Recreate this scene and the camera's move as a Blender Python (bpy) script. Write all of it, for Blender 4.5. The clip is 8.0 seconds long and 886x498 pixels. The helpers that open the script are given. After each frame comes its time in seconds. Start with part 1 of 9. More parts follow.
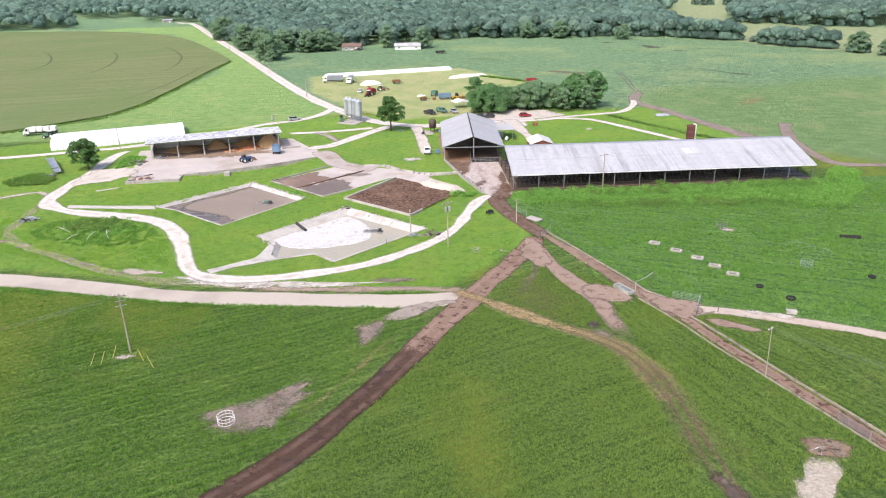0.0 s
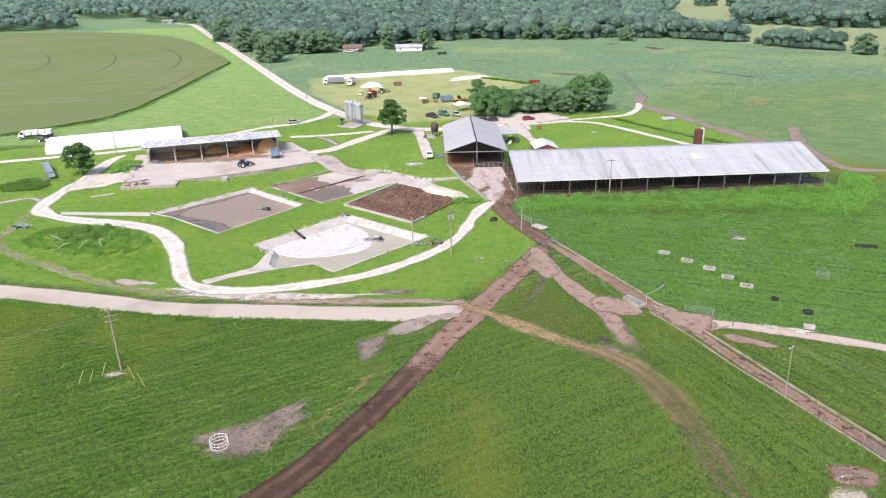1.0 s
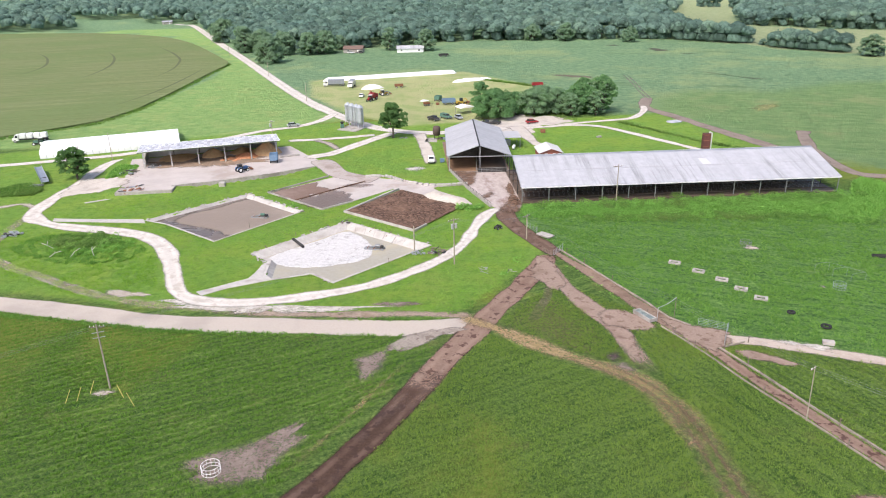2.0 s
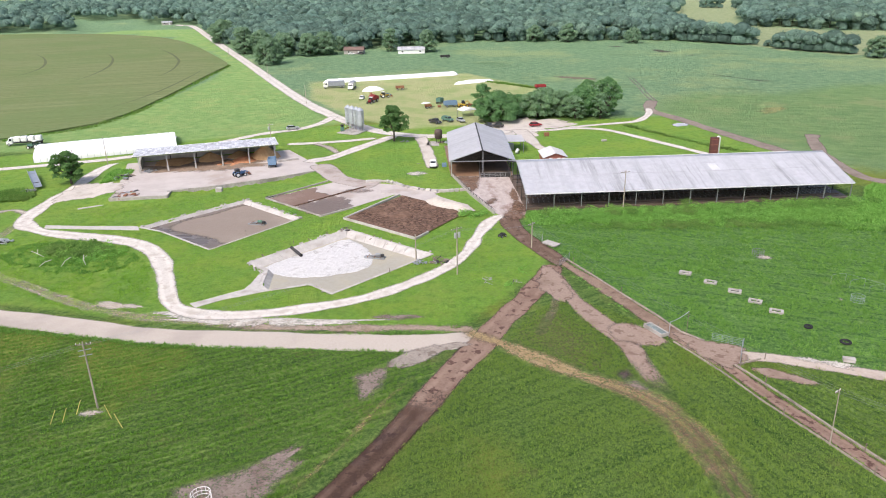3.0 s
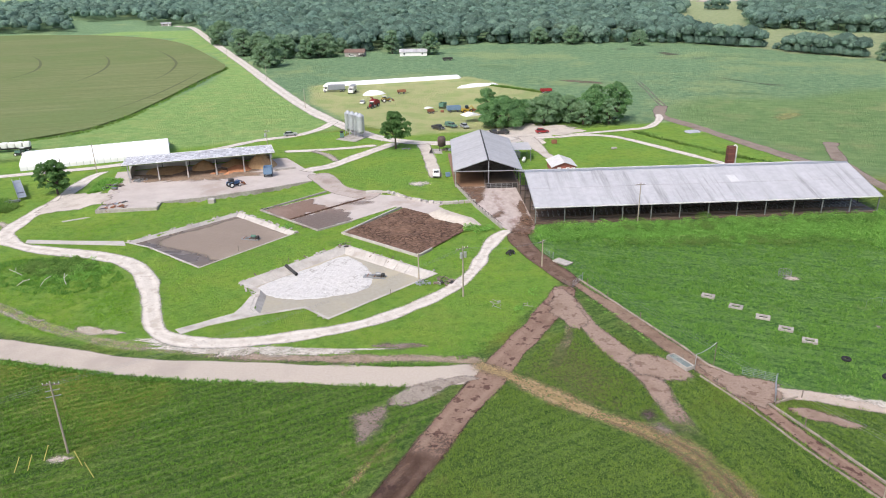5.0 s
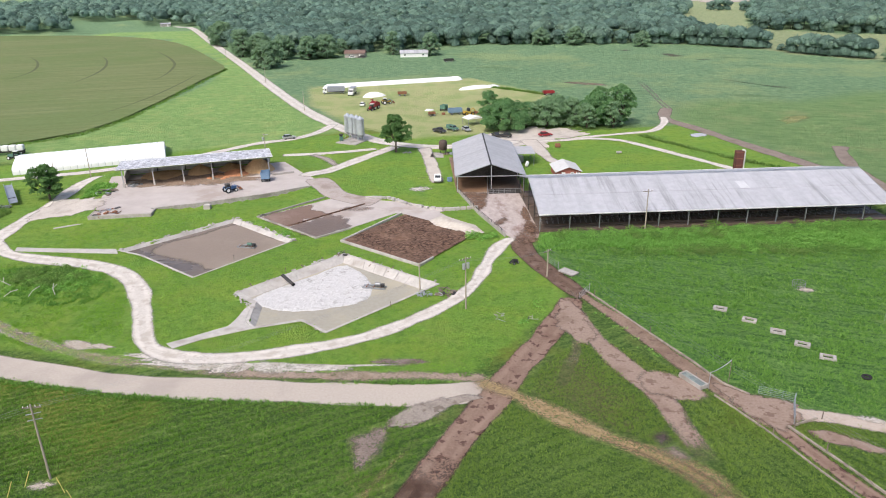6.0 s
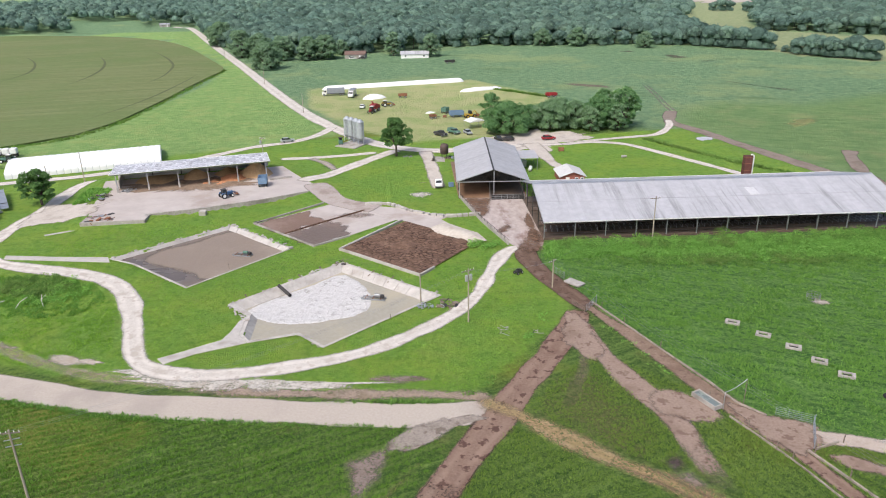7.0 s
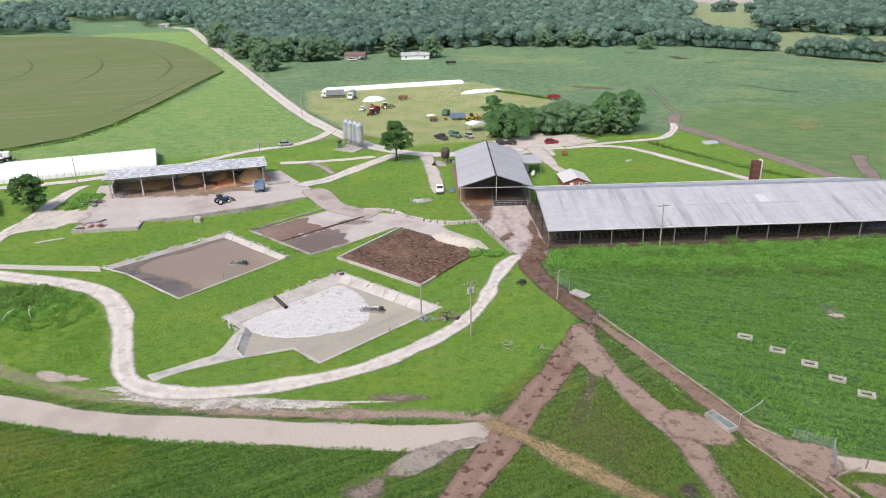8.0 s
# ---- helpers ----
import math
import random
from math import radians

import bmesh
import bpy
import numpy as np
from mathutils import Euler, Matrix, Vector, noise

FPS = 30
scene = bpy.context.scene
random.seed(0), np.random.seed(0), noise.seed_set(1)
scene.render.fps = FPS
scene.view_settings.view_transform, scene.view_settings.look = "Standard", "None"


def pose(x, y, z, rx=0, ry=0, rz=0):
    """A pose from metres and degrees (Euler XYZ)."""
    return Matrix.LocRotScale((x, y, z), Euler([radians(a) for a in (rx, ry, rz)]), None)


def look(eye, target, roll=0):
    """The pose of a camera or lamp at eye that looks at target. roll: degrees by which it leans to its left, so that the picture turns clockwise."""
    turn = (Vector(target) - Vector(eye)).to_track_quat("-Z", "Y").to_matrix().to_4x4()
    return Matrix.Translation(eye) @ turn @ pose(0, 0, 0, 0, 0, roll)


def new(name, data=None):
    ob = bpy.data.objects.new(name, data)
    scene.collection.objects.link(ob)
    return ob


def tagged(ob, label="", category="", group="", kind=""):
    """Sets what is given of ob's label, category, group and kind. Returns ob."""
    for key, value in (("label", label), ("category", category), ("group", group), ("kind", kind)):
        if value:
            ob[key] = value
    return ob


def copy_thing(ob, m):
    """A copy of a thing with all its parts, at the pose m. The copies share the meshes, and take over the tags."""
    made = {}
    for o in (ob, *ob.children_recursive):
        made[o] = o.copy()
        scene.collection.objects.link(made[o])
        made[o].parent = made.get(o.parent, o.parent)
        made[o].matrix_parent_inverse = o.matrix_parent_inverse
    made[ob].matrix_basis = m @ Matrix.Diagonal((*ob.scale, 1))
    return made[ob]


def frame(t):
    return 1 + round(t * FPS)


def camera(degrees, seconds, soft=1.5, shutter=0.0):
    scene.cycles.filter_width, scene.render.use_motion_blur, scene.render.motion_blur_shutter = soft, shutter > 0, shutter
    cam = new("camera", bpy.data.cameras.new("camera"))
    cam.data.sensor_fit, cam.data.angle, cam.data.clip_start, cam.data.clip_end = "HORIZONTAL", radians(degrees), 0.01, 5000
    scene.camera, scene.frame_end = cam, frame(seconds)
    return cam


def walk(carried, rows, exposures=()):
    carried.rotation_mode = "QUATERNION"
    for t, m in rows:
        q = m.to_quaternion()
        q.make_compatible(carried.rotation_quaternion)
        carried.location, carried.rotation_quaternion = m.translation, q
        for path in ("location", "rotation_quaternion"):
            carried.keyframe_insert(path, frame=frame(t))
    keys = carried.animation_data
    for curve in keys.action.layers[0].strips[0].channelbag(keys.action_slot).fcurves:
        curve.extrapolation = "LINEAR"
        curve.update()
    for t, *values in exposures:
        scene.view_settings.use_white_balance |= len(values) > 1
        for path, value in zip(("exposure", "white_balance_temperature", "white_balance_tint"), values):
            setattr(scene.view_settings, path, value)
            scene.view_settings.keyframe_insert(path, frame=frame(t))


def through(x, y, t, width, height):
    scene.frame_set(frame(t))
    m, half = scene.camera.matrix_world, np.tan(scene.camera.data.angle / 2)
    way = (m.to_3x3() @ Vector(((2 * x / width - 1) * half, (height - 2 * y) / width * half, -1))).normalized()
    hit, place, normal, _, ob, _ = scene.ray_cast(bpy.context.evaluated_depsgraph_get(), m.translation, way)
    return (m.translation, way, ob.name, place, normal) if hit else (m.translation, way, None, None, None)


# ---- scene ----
cam = camera(64.0, 8.0, soft=1.0)
PATH = [
    (0, (0.694, -15.000, 54.927), (1.132, -5.742, 51.173), -1.28),
    (1, (0.537, -10.121, 54.912), (0.963, -0.859, 51.166), -1.26),
    (2, (0.399, -5.218, 54.857), (0.814, 4.047, 51.119), -1.24),
    (3, (0.282, -0.314, 54.779), (0.688, 8.954, 51.047), -1.21),
    (4, (0.191, 4.570, 54.693), (0.588, 13.841, 50.968), -1.18),
    (5, (0.127, 9.413, 54.618), (0.517, 18.687, 50.898), -1.14),
    (6, (0.093, 14.193, 54.570), (0.477, 23.469, 50.854), -1.10),
    (7, (0.092, 18.889, 54.566), (0.470, 28.167, 50.853), -1.06),
    (8, (0.127, 23.479, 54.622), (0.501, 32.758, 50.912), -1.01),
]
walk(cam, [(t, look(eye, target, roll)) for t, eye, target, roll in PATH], exposures=((0, 0.79, 6430, 14), (2, 0.70, 6430, 13), (4, 0.60, 6440, 12), (6, 0.49, 6450, 11), (8, 0.40, 6450, 11)))

# ---- daylight: bright haze, a wide soft sun ----
SUN_UP, SUN_TURN = radians(52), radians(215)
world = bpy.data.worlds.new("world")
world.use_nodes = True
scene.world = world
_nt = world.node_tree
_sky = _nt.nodes.new("ShaderNodeTexSky")
_sky.sky_type = 'NISHITA'
_sky.sun_disc = False
_sky.sun_elevation = SUN_UP
_sky.sun_rotation = SUN_TURN
_sky.air_density, _sky.dust_density, _sky.ozone_density = 1.0, 4.0, 1.0
_nt.links.new(_sky.outputs[0], _nt.nodes["Background"].inputs[0])
_nt.nodes["Background"].inputs[1].default_value = 0.13
sun = new("sun", bpy.data.lights.new("sun", 'SUN'))
sun.data.energy = 2.0
sun.data.angle = radians(14)
sun.data.color = (1.0, 0.965, 0.92)
_d = Vector((math.sin(SUN_TURN) * math.cos(SUN_UP), math.cos(SUN_TURN) * math.cos(SUN_UP), math.sin(SUN_UP)))
sun.matrix_world = look(_d * 300, (0, 0, 0))

# ---- materials ----
class Nodes:
    """Short hand for a material's node tree."""
    def __init__(self, name):
        self.m = bpy.data.materials.new(name)
        self.m.use_nodes = True
        self.t = self.m.node_tree
        self.bsdf = self.t.nodes["Principled BSDF"]
        self.out = self.t.nodes["Material Output"]

    def add(self, kind):
        return self.t.nodes.new(kind)

    def put(self, value, socket):
        if isinstance(value, bpy.types.NodeSocket):
            self.t.links.new(value, socket)
        elif isinstance(value, tuple) and len(value) == 3 and socket.type == 'RGBA':
            socket.default_value = (*value, 1)
        else:
            socket.default_value = value

    def coords(self, world=False, stretch=(1, 1, 1), turn=0.0):
        if world:
            src = self.add("ShaderNodeNewGeometry").outputs["Position"]
        else:
            src = self.add("ShaderNodeTexCoord").outputs["Object"]
        n = self.add("ShaderNodeMapping")
        n.vector_type = 'POINT'
        first = self.add("ShaderNodeMapping")
        first.inputs["Rotation"].default_value = (0, 0, radians(turn))
        self.put(src, first.inputs[0])
        n.inputs["Scale"].default_value = stretch
        self.put(first.outputs[0], n.inputs[0])
        return n.outputs[0]

    def noise(self, at, scale, detail=5.0, rough=0.6, warp=0.0):
        n = self.add("ShaderNodeTexNoise")
        self.put(at, n.inputs["Vector"])
        n.inputs["Scale"].default_value = scale
        n.inputs["Detail"].default_value = detail
        n.inputs["Roughness"].default_value = rough
        n.inputs["Distortion"].default_value = warp
        return n.outputs["Fac"]

    def span(self, v, lo, hi, a=0.0, b=1.0, smooth=False):
        n = self.add("ShaderNodeMapRange")
        if smooth:
            n.interpolation_type = 'SMOOTHSTEP'
        self.put(v, n.inputs[0])
        for i, x in zip((1, 2, 3, 4), (lo, hi, a, b)):
            n.inputs[i].default_value = x
        return n.outputs[0]

    def calc(self, op, a, b=0.0):
        n = self.add("ShaderNodeMath")
        n.operation = op
        self.put(a, n.inputs[0])
        self.put(b, n.inputs[1])
        return n.outputs[0]

    def mix(self, fac, a, b, mode='MIX'):
        n = self.add("ShaderNodeMix")
        n.data_type, n.blend_type = 'RGBA', mode
        self.put(fac, n.inputs[0])
        self.put(a, n.inputs[6])
        self.put(b, n.inputs[7])
        return n.outputs[2]

    def attr(self, name):
        n = self.add("ShaderNodeAttribute")
        n.attribute_name = name
        return n.outputs["Fac"]

    def bump(self, height, strength, distance):
        n = self.add("ShaderNodeBump")
        n.inputs["Strength"].default_value = strength
        n.inputs["Distance"].default_value = distance
        self.put(height, n.inputs["Height"])
        self.put(n.outputs[0], self.bsdf.inputs["Normal"])

    def done(self, colour, rough=0.8, metal=0.0, spec=0.3):
        self.put(colour, self.bsdf.inputs["Base Color"])
        self.put(rough, self.bsdf.inputs["Roughness"])
        self.bsdf.inputs["Metallic"].default_value = metal
        self.bsdf.inputs["Specular IOR Level"].default_value = spec
        return self.m

    def cut(self, alpha):
        """Lets the ground below show where alpha is 0."""
        self.put(alpha, self.bsdf.inputs["Alpha"])


def surface(name, a, b, stain=None, scale=2.0, big=0.25, rough=0.8, metal=0.0, bump=0.2, dist=0.02, world=False, stretch=(1, 1, 1), turn=0, rand=0.0, amount=0.6, spec=0.3):
    """A weathered surface: grain between a and b, stains of a third colour with a shape of their own, and fine relief."""
    n = Nodes(name)
    at = n.coords(world, stretch, turn)
    grain = n.noise(at, scale, 6)
    col = n.mix(n.span(grain, 0.3, 0.7), a, b)
    if stain:
        patch = n.span(n.noise(at, big, 5, 0.65), 0.5, 0.68, 0, amount, True)
        col = n.mix(patch, col, stain)
    if rand:
        r = n.add("ShaderNodeObjectInfo").outputs["Random"]
        col = n.mix(1.0, col, n.mix(r, (1 - rand,) * 3, (1 + rand,) * 3), 'MULTIPLY')
    if bump:
        n.bump(n.noise(at, scale * 4, 4), bump, dist)
    return n.done(col, rough, metal, spec)


def earth(name, a, b, c, edge=0.6, ragged=0.5, scale=0.5, rough=0.9, ruts=None, spots=None, wet=None, most=1.0, holes=0.0):
    """Bare ground that frays out into the grass at its edges; ruts: colour of two worn wheel lines; spots: of hoof marks; holes: how much grass stands in it."""
    n = Nodes(name)
    at = n.coords(True)
    fine = n.noise(at, 3.0, 7, 0.7)
    mid = n.noise(at, scale, 6, 0.6)
    col = n.mix(n.span(fine, 0.32, 0.68), a, b)
    col = n.mix(n.span(mid, 0.48, 0.66, 0, 0.75, True), col, c)
    u = n.attr("across")
    if ruts:
        line = n.span(n.calc('ABSOLUTE', n.calc('SUBTRACT', n.calc('ABSOLUTE', u), 0.42)), 0.06, 0.26, 1, 0, True)
        line = n.calc('MULTIPLY', line, n.span(n.noise(at, 0.3, 4), 0.35, 0.6))
        col = n.mix(n.calc('MULTIPLY', line, 0.7), col, ruts)
    if spots:
        mark = n.span(n.noise(at, 0.7, 4, 0.6), 0.55, 0.62, 0, 0.92, True)
        col = n.mix(mark, col, spots)
    speckle = n.noise(at, 2.6, 8, 0.8)
    wide = n.noise(at, 0.3, 4, 0.6)
    e = n.calc('ADD', n.attr("edge"), n.calc('MULTIPLY', n.calc('SUBTRACT', speckle, 0.5), ragged * 2.6))
    e = n.calc('ADD', e, n.calc('MULTIPLY', n.calc('SUBTRACT', wide, 0.5), ragged * 1.6))
    alpha = n.span(e, 0.12, 0.12 + edge, 0, most, True)
    if holes:
        alpha = n.calc('MULTIPLY', alpha, n.span(n.calc('ADD', n.calc('MULTIPLY', speckle, 0.6), n.calc('MULTIPLY', n.noise(at, 0.5, 6, 0.7), 0.4)), 0.40, 0.56, 1 - holes, 1, True))
    n.cut(alpha)
    n.bump(n.calc('ADD', n.noise(at, 1.2, 6), n.calc('MULTIPLY', fine, 0.4)), 0.5, 0.12)
    r = rough
    if wet:
        r = n.span(n.noise(at, 0.25, 4), 0.5, 0.62, rough, wet)
    return n.done(col, r, 0, 0.25)


def ground_material():
    """Grass in its kinds: rough pasture in rows, mown lawn, lush pasture, dry yard and the paler far meadows, blued for
    haze.
    """
    n = Nodes("pasture grass")
    at = n.coords(True)

    def streaks(turn):
        return n.noise(n.coords(True, (0.08, 1.0, 1), turn), 0.85, 6, 0.65)

    clump = n.noise(at, 1.5, 7, 0.8)
    fine = n.noise(at, 5.0, 5, 0.75)
    big = n.noise(at, 0.026, 5, 0.6)
    mid = n.noise(at, 0.085, 6, 0.65)
    grain = n.calc('ADD', n.calc('MULTIPLY', clump, 0.65), n.calc('MULTIPLY', fine, 0.35))

    def rows(turn, share):
        v = n.calc('ADD', n.calc('MULTIPLY', streaks(turn), share), n.calc('MULTIPLY', grain, 1 - share))
        return n.span(v, 0.445, 0.555)

    west = rows(-25, 0.26)
    east = rows(70, 0.26)
    kind = n.span(n.attr("east"), 0.4, 0.6)
    m = n.add("ShaderNodeMix")
    n.put(kind, m.inputs[0])
    n.put(west, m.inputs[2])
    n.put(east, m.inputs[3])
    field = n.mix(m.outputs[0], (0.048, 0.109, 0.021), (0.195, 0.299, 0.070))
    field = n.mix(n.span(big, 0.52, 0.66, 0, 0.65, True), field, n.mix(grain, (0.205, 0.252, 0.031), (0.326, 0.358, 0.055)))
    field = n.mix(n.span(mid, 0.55, 0.7, 0, 0.35, True), field, (0.266, 0.252, 0.086))
    lawn = n.mix(n.span(grain, 0.40, 0.60), (0.151, 0.303, 0.044), (0.264, 0.441, 0.080))
    lawn = n.mix(n.span(mid, 0.42, 0.62, 0, 0.7, True), lawn, n.mix(grain, (0.232, 0.361, 0.044), (0.333, 0.454, 0.080)))
    lawn = n.mix(n.span(n.noise(at, 0.55, 7, 0.75), 0.46, 0.64, 0, 0.6, True), lawn, n.mix(grain, (0.072, 0.192, 0.022), (0.142, 0.293, 0.039)))
    lawn = n.mix(n.span(n.noise(n.coords(True, (0.35, 1.0, 1), 40), 0.30, 6, 0.7), 0.5, 0.66, 0, 0.55, True), lawn, n.mix(grain, (0.202, 0.309, 0.051), (0.275, 0.382, 0.087)))
    lush = n.mix(rows(25, 0.25), (0.055, 0.151, 0.032), (0.206, 0.367, 0.088))
    lush = n.mix(n.span(mid, 0.56, 0.7, 0, 0.45, True), lush, (0.246, 0.355, 0.103))
    tan = n.mix(n.span(grain, 0.40, 0.60), (0.389, 0.416, 0.177), (0.525, 0.525, 0.266))
    tan = n.mix(n.span(mid, 0.44, 0.62, 0, 0.7, True), tan, (0.304, 0.406, 0.142))
    # far meadow: extra blue in the grass colours stands for thin haze
    far_m = n.mix(n.span(n.calc('ADD', n.calc('MULTIPLY', clump, 0.4), n.calc('MULTIPLY', n.noise(at, 0.3, 7, 0.75), 0.6)), 0.44, 0.56), (0.126, 0.240, 0.120), (0.261, 0.377, 0.199))
    far_m = n.mix(n.span(n.noise(at, 0.012, 6, 0.65), 0.5, 0.62, 0, 0.7, True), far_m, (0.315, 0.389, 0.178))
    far_m = n.mix(n.span(n.noise(n.coords(True, (0.3, 1.0, 1), 20), 0.045, 6, 0.7), 0.56, 0.68, 0, 0.6, True), far_m, (0.106, 0.195, 0.078))
    mead = n.mix(n.span(n.calc('ADD', n.calc('MULTIPLY', grain, 0.5), n.calc('MULTIPLY', n.noise(at, 0.25, 7, 0.75), 0.5)), 0.44, 0.57), (0.199, 0.354, 0.105), (0.338, 0.480, 0.162))
    mead = n.mix(n.span(mid, 0.48, 0.64, 0, 0.5, True), mead, (0.399, 0.466, 0.166))
    bright = n.mix(n.span(n.calc('ADD', n.calc('MULTIPLY', grain, 0.5), n.calc('MULTIPLY', n.noise(n.coords(True, (0.4, 1.0, 1), 25), 0.3, 7, 0.75), 0.5)), 0.43, 0.57), (0.136, 0.250, 0.089), (0.252, 0.357, 0.143))
    bright = n.mix(n.span(n.noise(at, 0.035, 6, 0.65), 0.5, 0.64, 0, 0.6, True), bright, (0.307, 0.347, 0.156))
    sere = n.mix(n.span(grain, 0.42, 0.58), (0.190, 0.240, 0.034), (0.300, 0.340, 0.070))
    pale = n.mix(n.span(n.noise(at, 0.2, 6, 0.7), 0.4, 0.6), (0.270, 0.330, 0.160), (0.360, 0.400, 0.220))
    tuft = n.span(n.noise(n.coords(True, (0.6, 1.0, 1), 10), 0.55, 5, 0.7), 0.56, 0.66, 0, 0.55, True)
    far_m = n.mix(tuft, far_m, (0.090, 0.178, 0.066))
    bright = n.mix(tuft, bright, (0.115, 0.215, 0.070))
    rag = n.calc('MULTIPLY', n.calc('SUBTRACT', n.noise(at, 0.4, 6, 0.75), 0.5), 0.8)
    col = field
    for name, c, soft in (("far", far_m, 0.35), ("lawn", lawn, 0.15), ("lush", lush, 0.15), ("tan", tan, 0.2), ("pale", pale, 0.2), ("mead", mead, 0.25), ("bright", bright, 0.4)):
        col = n.mix(n.span(n.calc('ADD', n.attr(name), rag), 0.5 - soft, 0.5 + soft, 0, 1, True), col, c)
    col = n.mix(n.span(n.calc('ADD', n.attr("sere"), n.calc('MULTIPLY', rag, 1.5)), 0.4, 1.1, 0, 0.8, True), col, sere)
    worn = n.mix(n.span(grain, 0.42, 0.58), (0.086, 0.127, 0.034), (0.230, 0.204, 0.095))
    col = n.mix(n.span(n.calc('ADD', n.attr("worn"), n.calc('MULTIPLY', rag, 1.6)), 0.35, 0.9, 0, 0.85, True), col, worn)
    n.bump(n.calc('ADD', m.outputs[0], n.calc('MULTIPLY', clump, 1.2)), 0.8, 0.3)
    return n.done(col, 0.85, 0, 0.15)


def leaf_material(name, a, b, c, through=0.35, mottle=0.15):
    n = Nodes(name)
    r = n.add("ShaderNodeNewGeometry").outputs["Random Per Island"]
    at = n.coords(True)
    col = n.mix(r, a, b)
    col = n.mix(n.span(n.noise(at, 0.045, 4), 0.42, 0.62, 0, 0.75, True), col, c)
    col = n.mix(n.span(n.noise(at, 0.55, 5, 0.75), 0.38, 0.62, 0.0, mottle), col, n.mix(1.0, a, (0.62, 0.62, 0.62), 'MULTIPLY'))
    d = n.add("ShaderNodeBsdfDiffuse")
    t = n.add("ShaderNodeBsdfTranslucent")
    n.put(col, d.inputs[0])
    n.put(n.mix(1.0, col, (1.2, 1.3, 0.7), 'MULTIPLY'), t.inputs[0])
    m = n.add("ShaderNodeMixShader")
    m.inputs[0].default_value = through
    n.put(d.outputs[0], m.inputs[1])
    n.put(t.outputs[0], m.inputs[2])
    n.put(m.outputs[0], n.out.inputs[0])
    return n.m


def roof_material(name, a, b, stain, along='Y', rust=None, amount=0.55):
    """Ribbed sheet metal with streaks that run down the slope."""
    n = Nodes(name)
    at = n.coords(True)
    st = (0.9, 0.05, 0.05) if along == 'Y' else (0.05, 0.9, 0.05)
    streak = n.noise(n.coords(True, st), 0.5, 6, 0.7)
    big = n.noise(at, 0.05, 4)
    col = n.mix(n.span(n.noise(at, 0.8, 5), 0.35, 0.65), a, b)
    f = n.calc('MULTIPLY', n.span(streak, 0.46, 0.66, 0, 1, True), n.span(big, 0.40, 0.56, 0.15, 1))
    col = n.mix(n.calc('MULTIPLY', f, amount), col, stain)
    if rust:
        col = n.mix(n.span(n.noise(at, 0.5, 6, 0.7), 0.58, 0.7, 0, 0.6), col, rust)
    r = n.add("ShaderNodeObjectInfo").outputs["Random"]
    col = n.mix(1.0, col, n.mix(r, (0.95, 0.95, 0.95), (1.04, 1.04, 1.04)), 'MULTIPLY')
    w = n.add("ShaderNodeTexWave")
    w.bands_direction = 'X' if along == 'Y' else 'Y'
    n.put(at, w.inputs[0])
    w.inputs["Scale"].default_value = 1.05
    n.bump(w.outputs["Fac"], 0.25, 0.02)
    return n.done(col, 0.55, 0.08, 0.35)


def slurry_material(name, a, b, crust, lo, hi, rough_wet=0.12, scale=0.12, bump=0.2, detail=6.0):
    """Liquid manure: shiny where wet, matt where a crust floats."""
    n = Nodes(name)
    at = n.coords(True)
    big = n.noise(at, scale, detail, 0.6, 0.6)
    fine = n.noise(at, 1.4, 6, 0.65)
    col = n.mix(n.span(fine, 0.35, 0.65), a, b)
    k = n.span(big, lo, hi, 0, 1, True)
    col = n.mix(k, col, crust)
    rough = n.span(k, 0, 1, rough_wet, 0.8)
    n.bump(fine, bump, 0.03)
    return n.done(col, rough, 0, 0.4)


def plain(name, c, rough=0.6, metal=0.0, spec=0.3, vary=0.12):
    return surface(name, tuple(x * (1 - vary) for x in c), tuple(min(1, x * (1 + vary)) for x in c), tuple(x * 0.7 for x in c), 3.0, 0.8, rough, metal, 0.08, 0.01, amount=0.4, spec=spec)


M_GROUND = ground_material()
M_WHITE_ROAD = earth("crushed limestone", (0.457, 0.416, 0.371), (0.593, 0.551, 0.505), (0.389, 0.338, 0.288), 0.7, 0.42, 0.35, ruts=(0.651, 0.608, 0.556), spots=(0.441, 0.390, 0.340))
M_PALE_ROAD = earth("smooth beige clay road", (0.395, 0.342, 0.294), (0.462, 0.408, 0.354), (0.330, 0.285, 0.250), 0.45, 0.3, 0.06)
M_LANE = earth("trodden dark brown lane", (0.044, 0.024, 0.016), (0.078, 0.046, 0.031), (0.064, 0.036, 0.024), 0.6, 0.30, 0.12, ruts=(0.140, 0.090, 0.070), spots=(0.048, 0.027, 0.020), wet=0.45)
M_LANE_PALE = earth("trodden pinkish-brown lane", (0.168, 0.106, 0.078), (0.255, 0.176, 0.136), (0.140, 0.084, 0.060), 0.6, 0.35, 0.10, ruts=(0.275, 0.195, 0.152), spots=(0.078, 0.041, 0.031))
M_LANE_MID = earth("trodden reddish-brown lane", (0.100, 0.060, 0.042), (0.160, 0.104, 0.076), (0.082, 0.047, 0.033), 0.6, 0.3, 0.12, ruts=(0.180, 0.120, 0.090), spots=(0.072, 0.040, 0.028), wet=0.5)
M_MUD = earth("wet brown yard mud", (0.130, 0.074, 0.046), (0.205, 0.130, 0.090), (0.098, 0.053, 0.033), 1.4, 1.3, 0.4, holes=0.5, wet=0.3)
M_GREY_TRACK = earth("greyish beige track", (0.250, 0.212, 0.180), (0.345, 0.298, 0.258), (0.205, 0.170, 0.142), 0.8, 0.6, 0.3, spots=(0.17, 0.135, 0.11), holes=0.25)
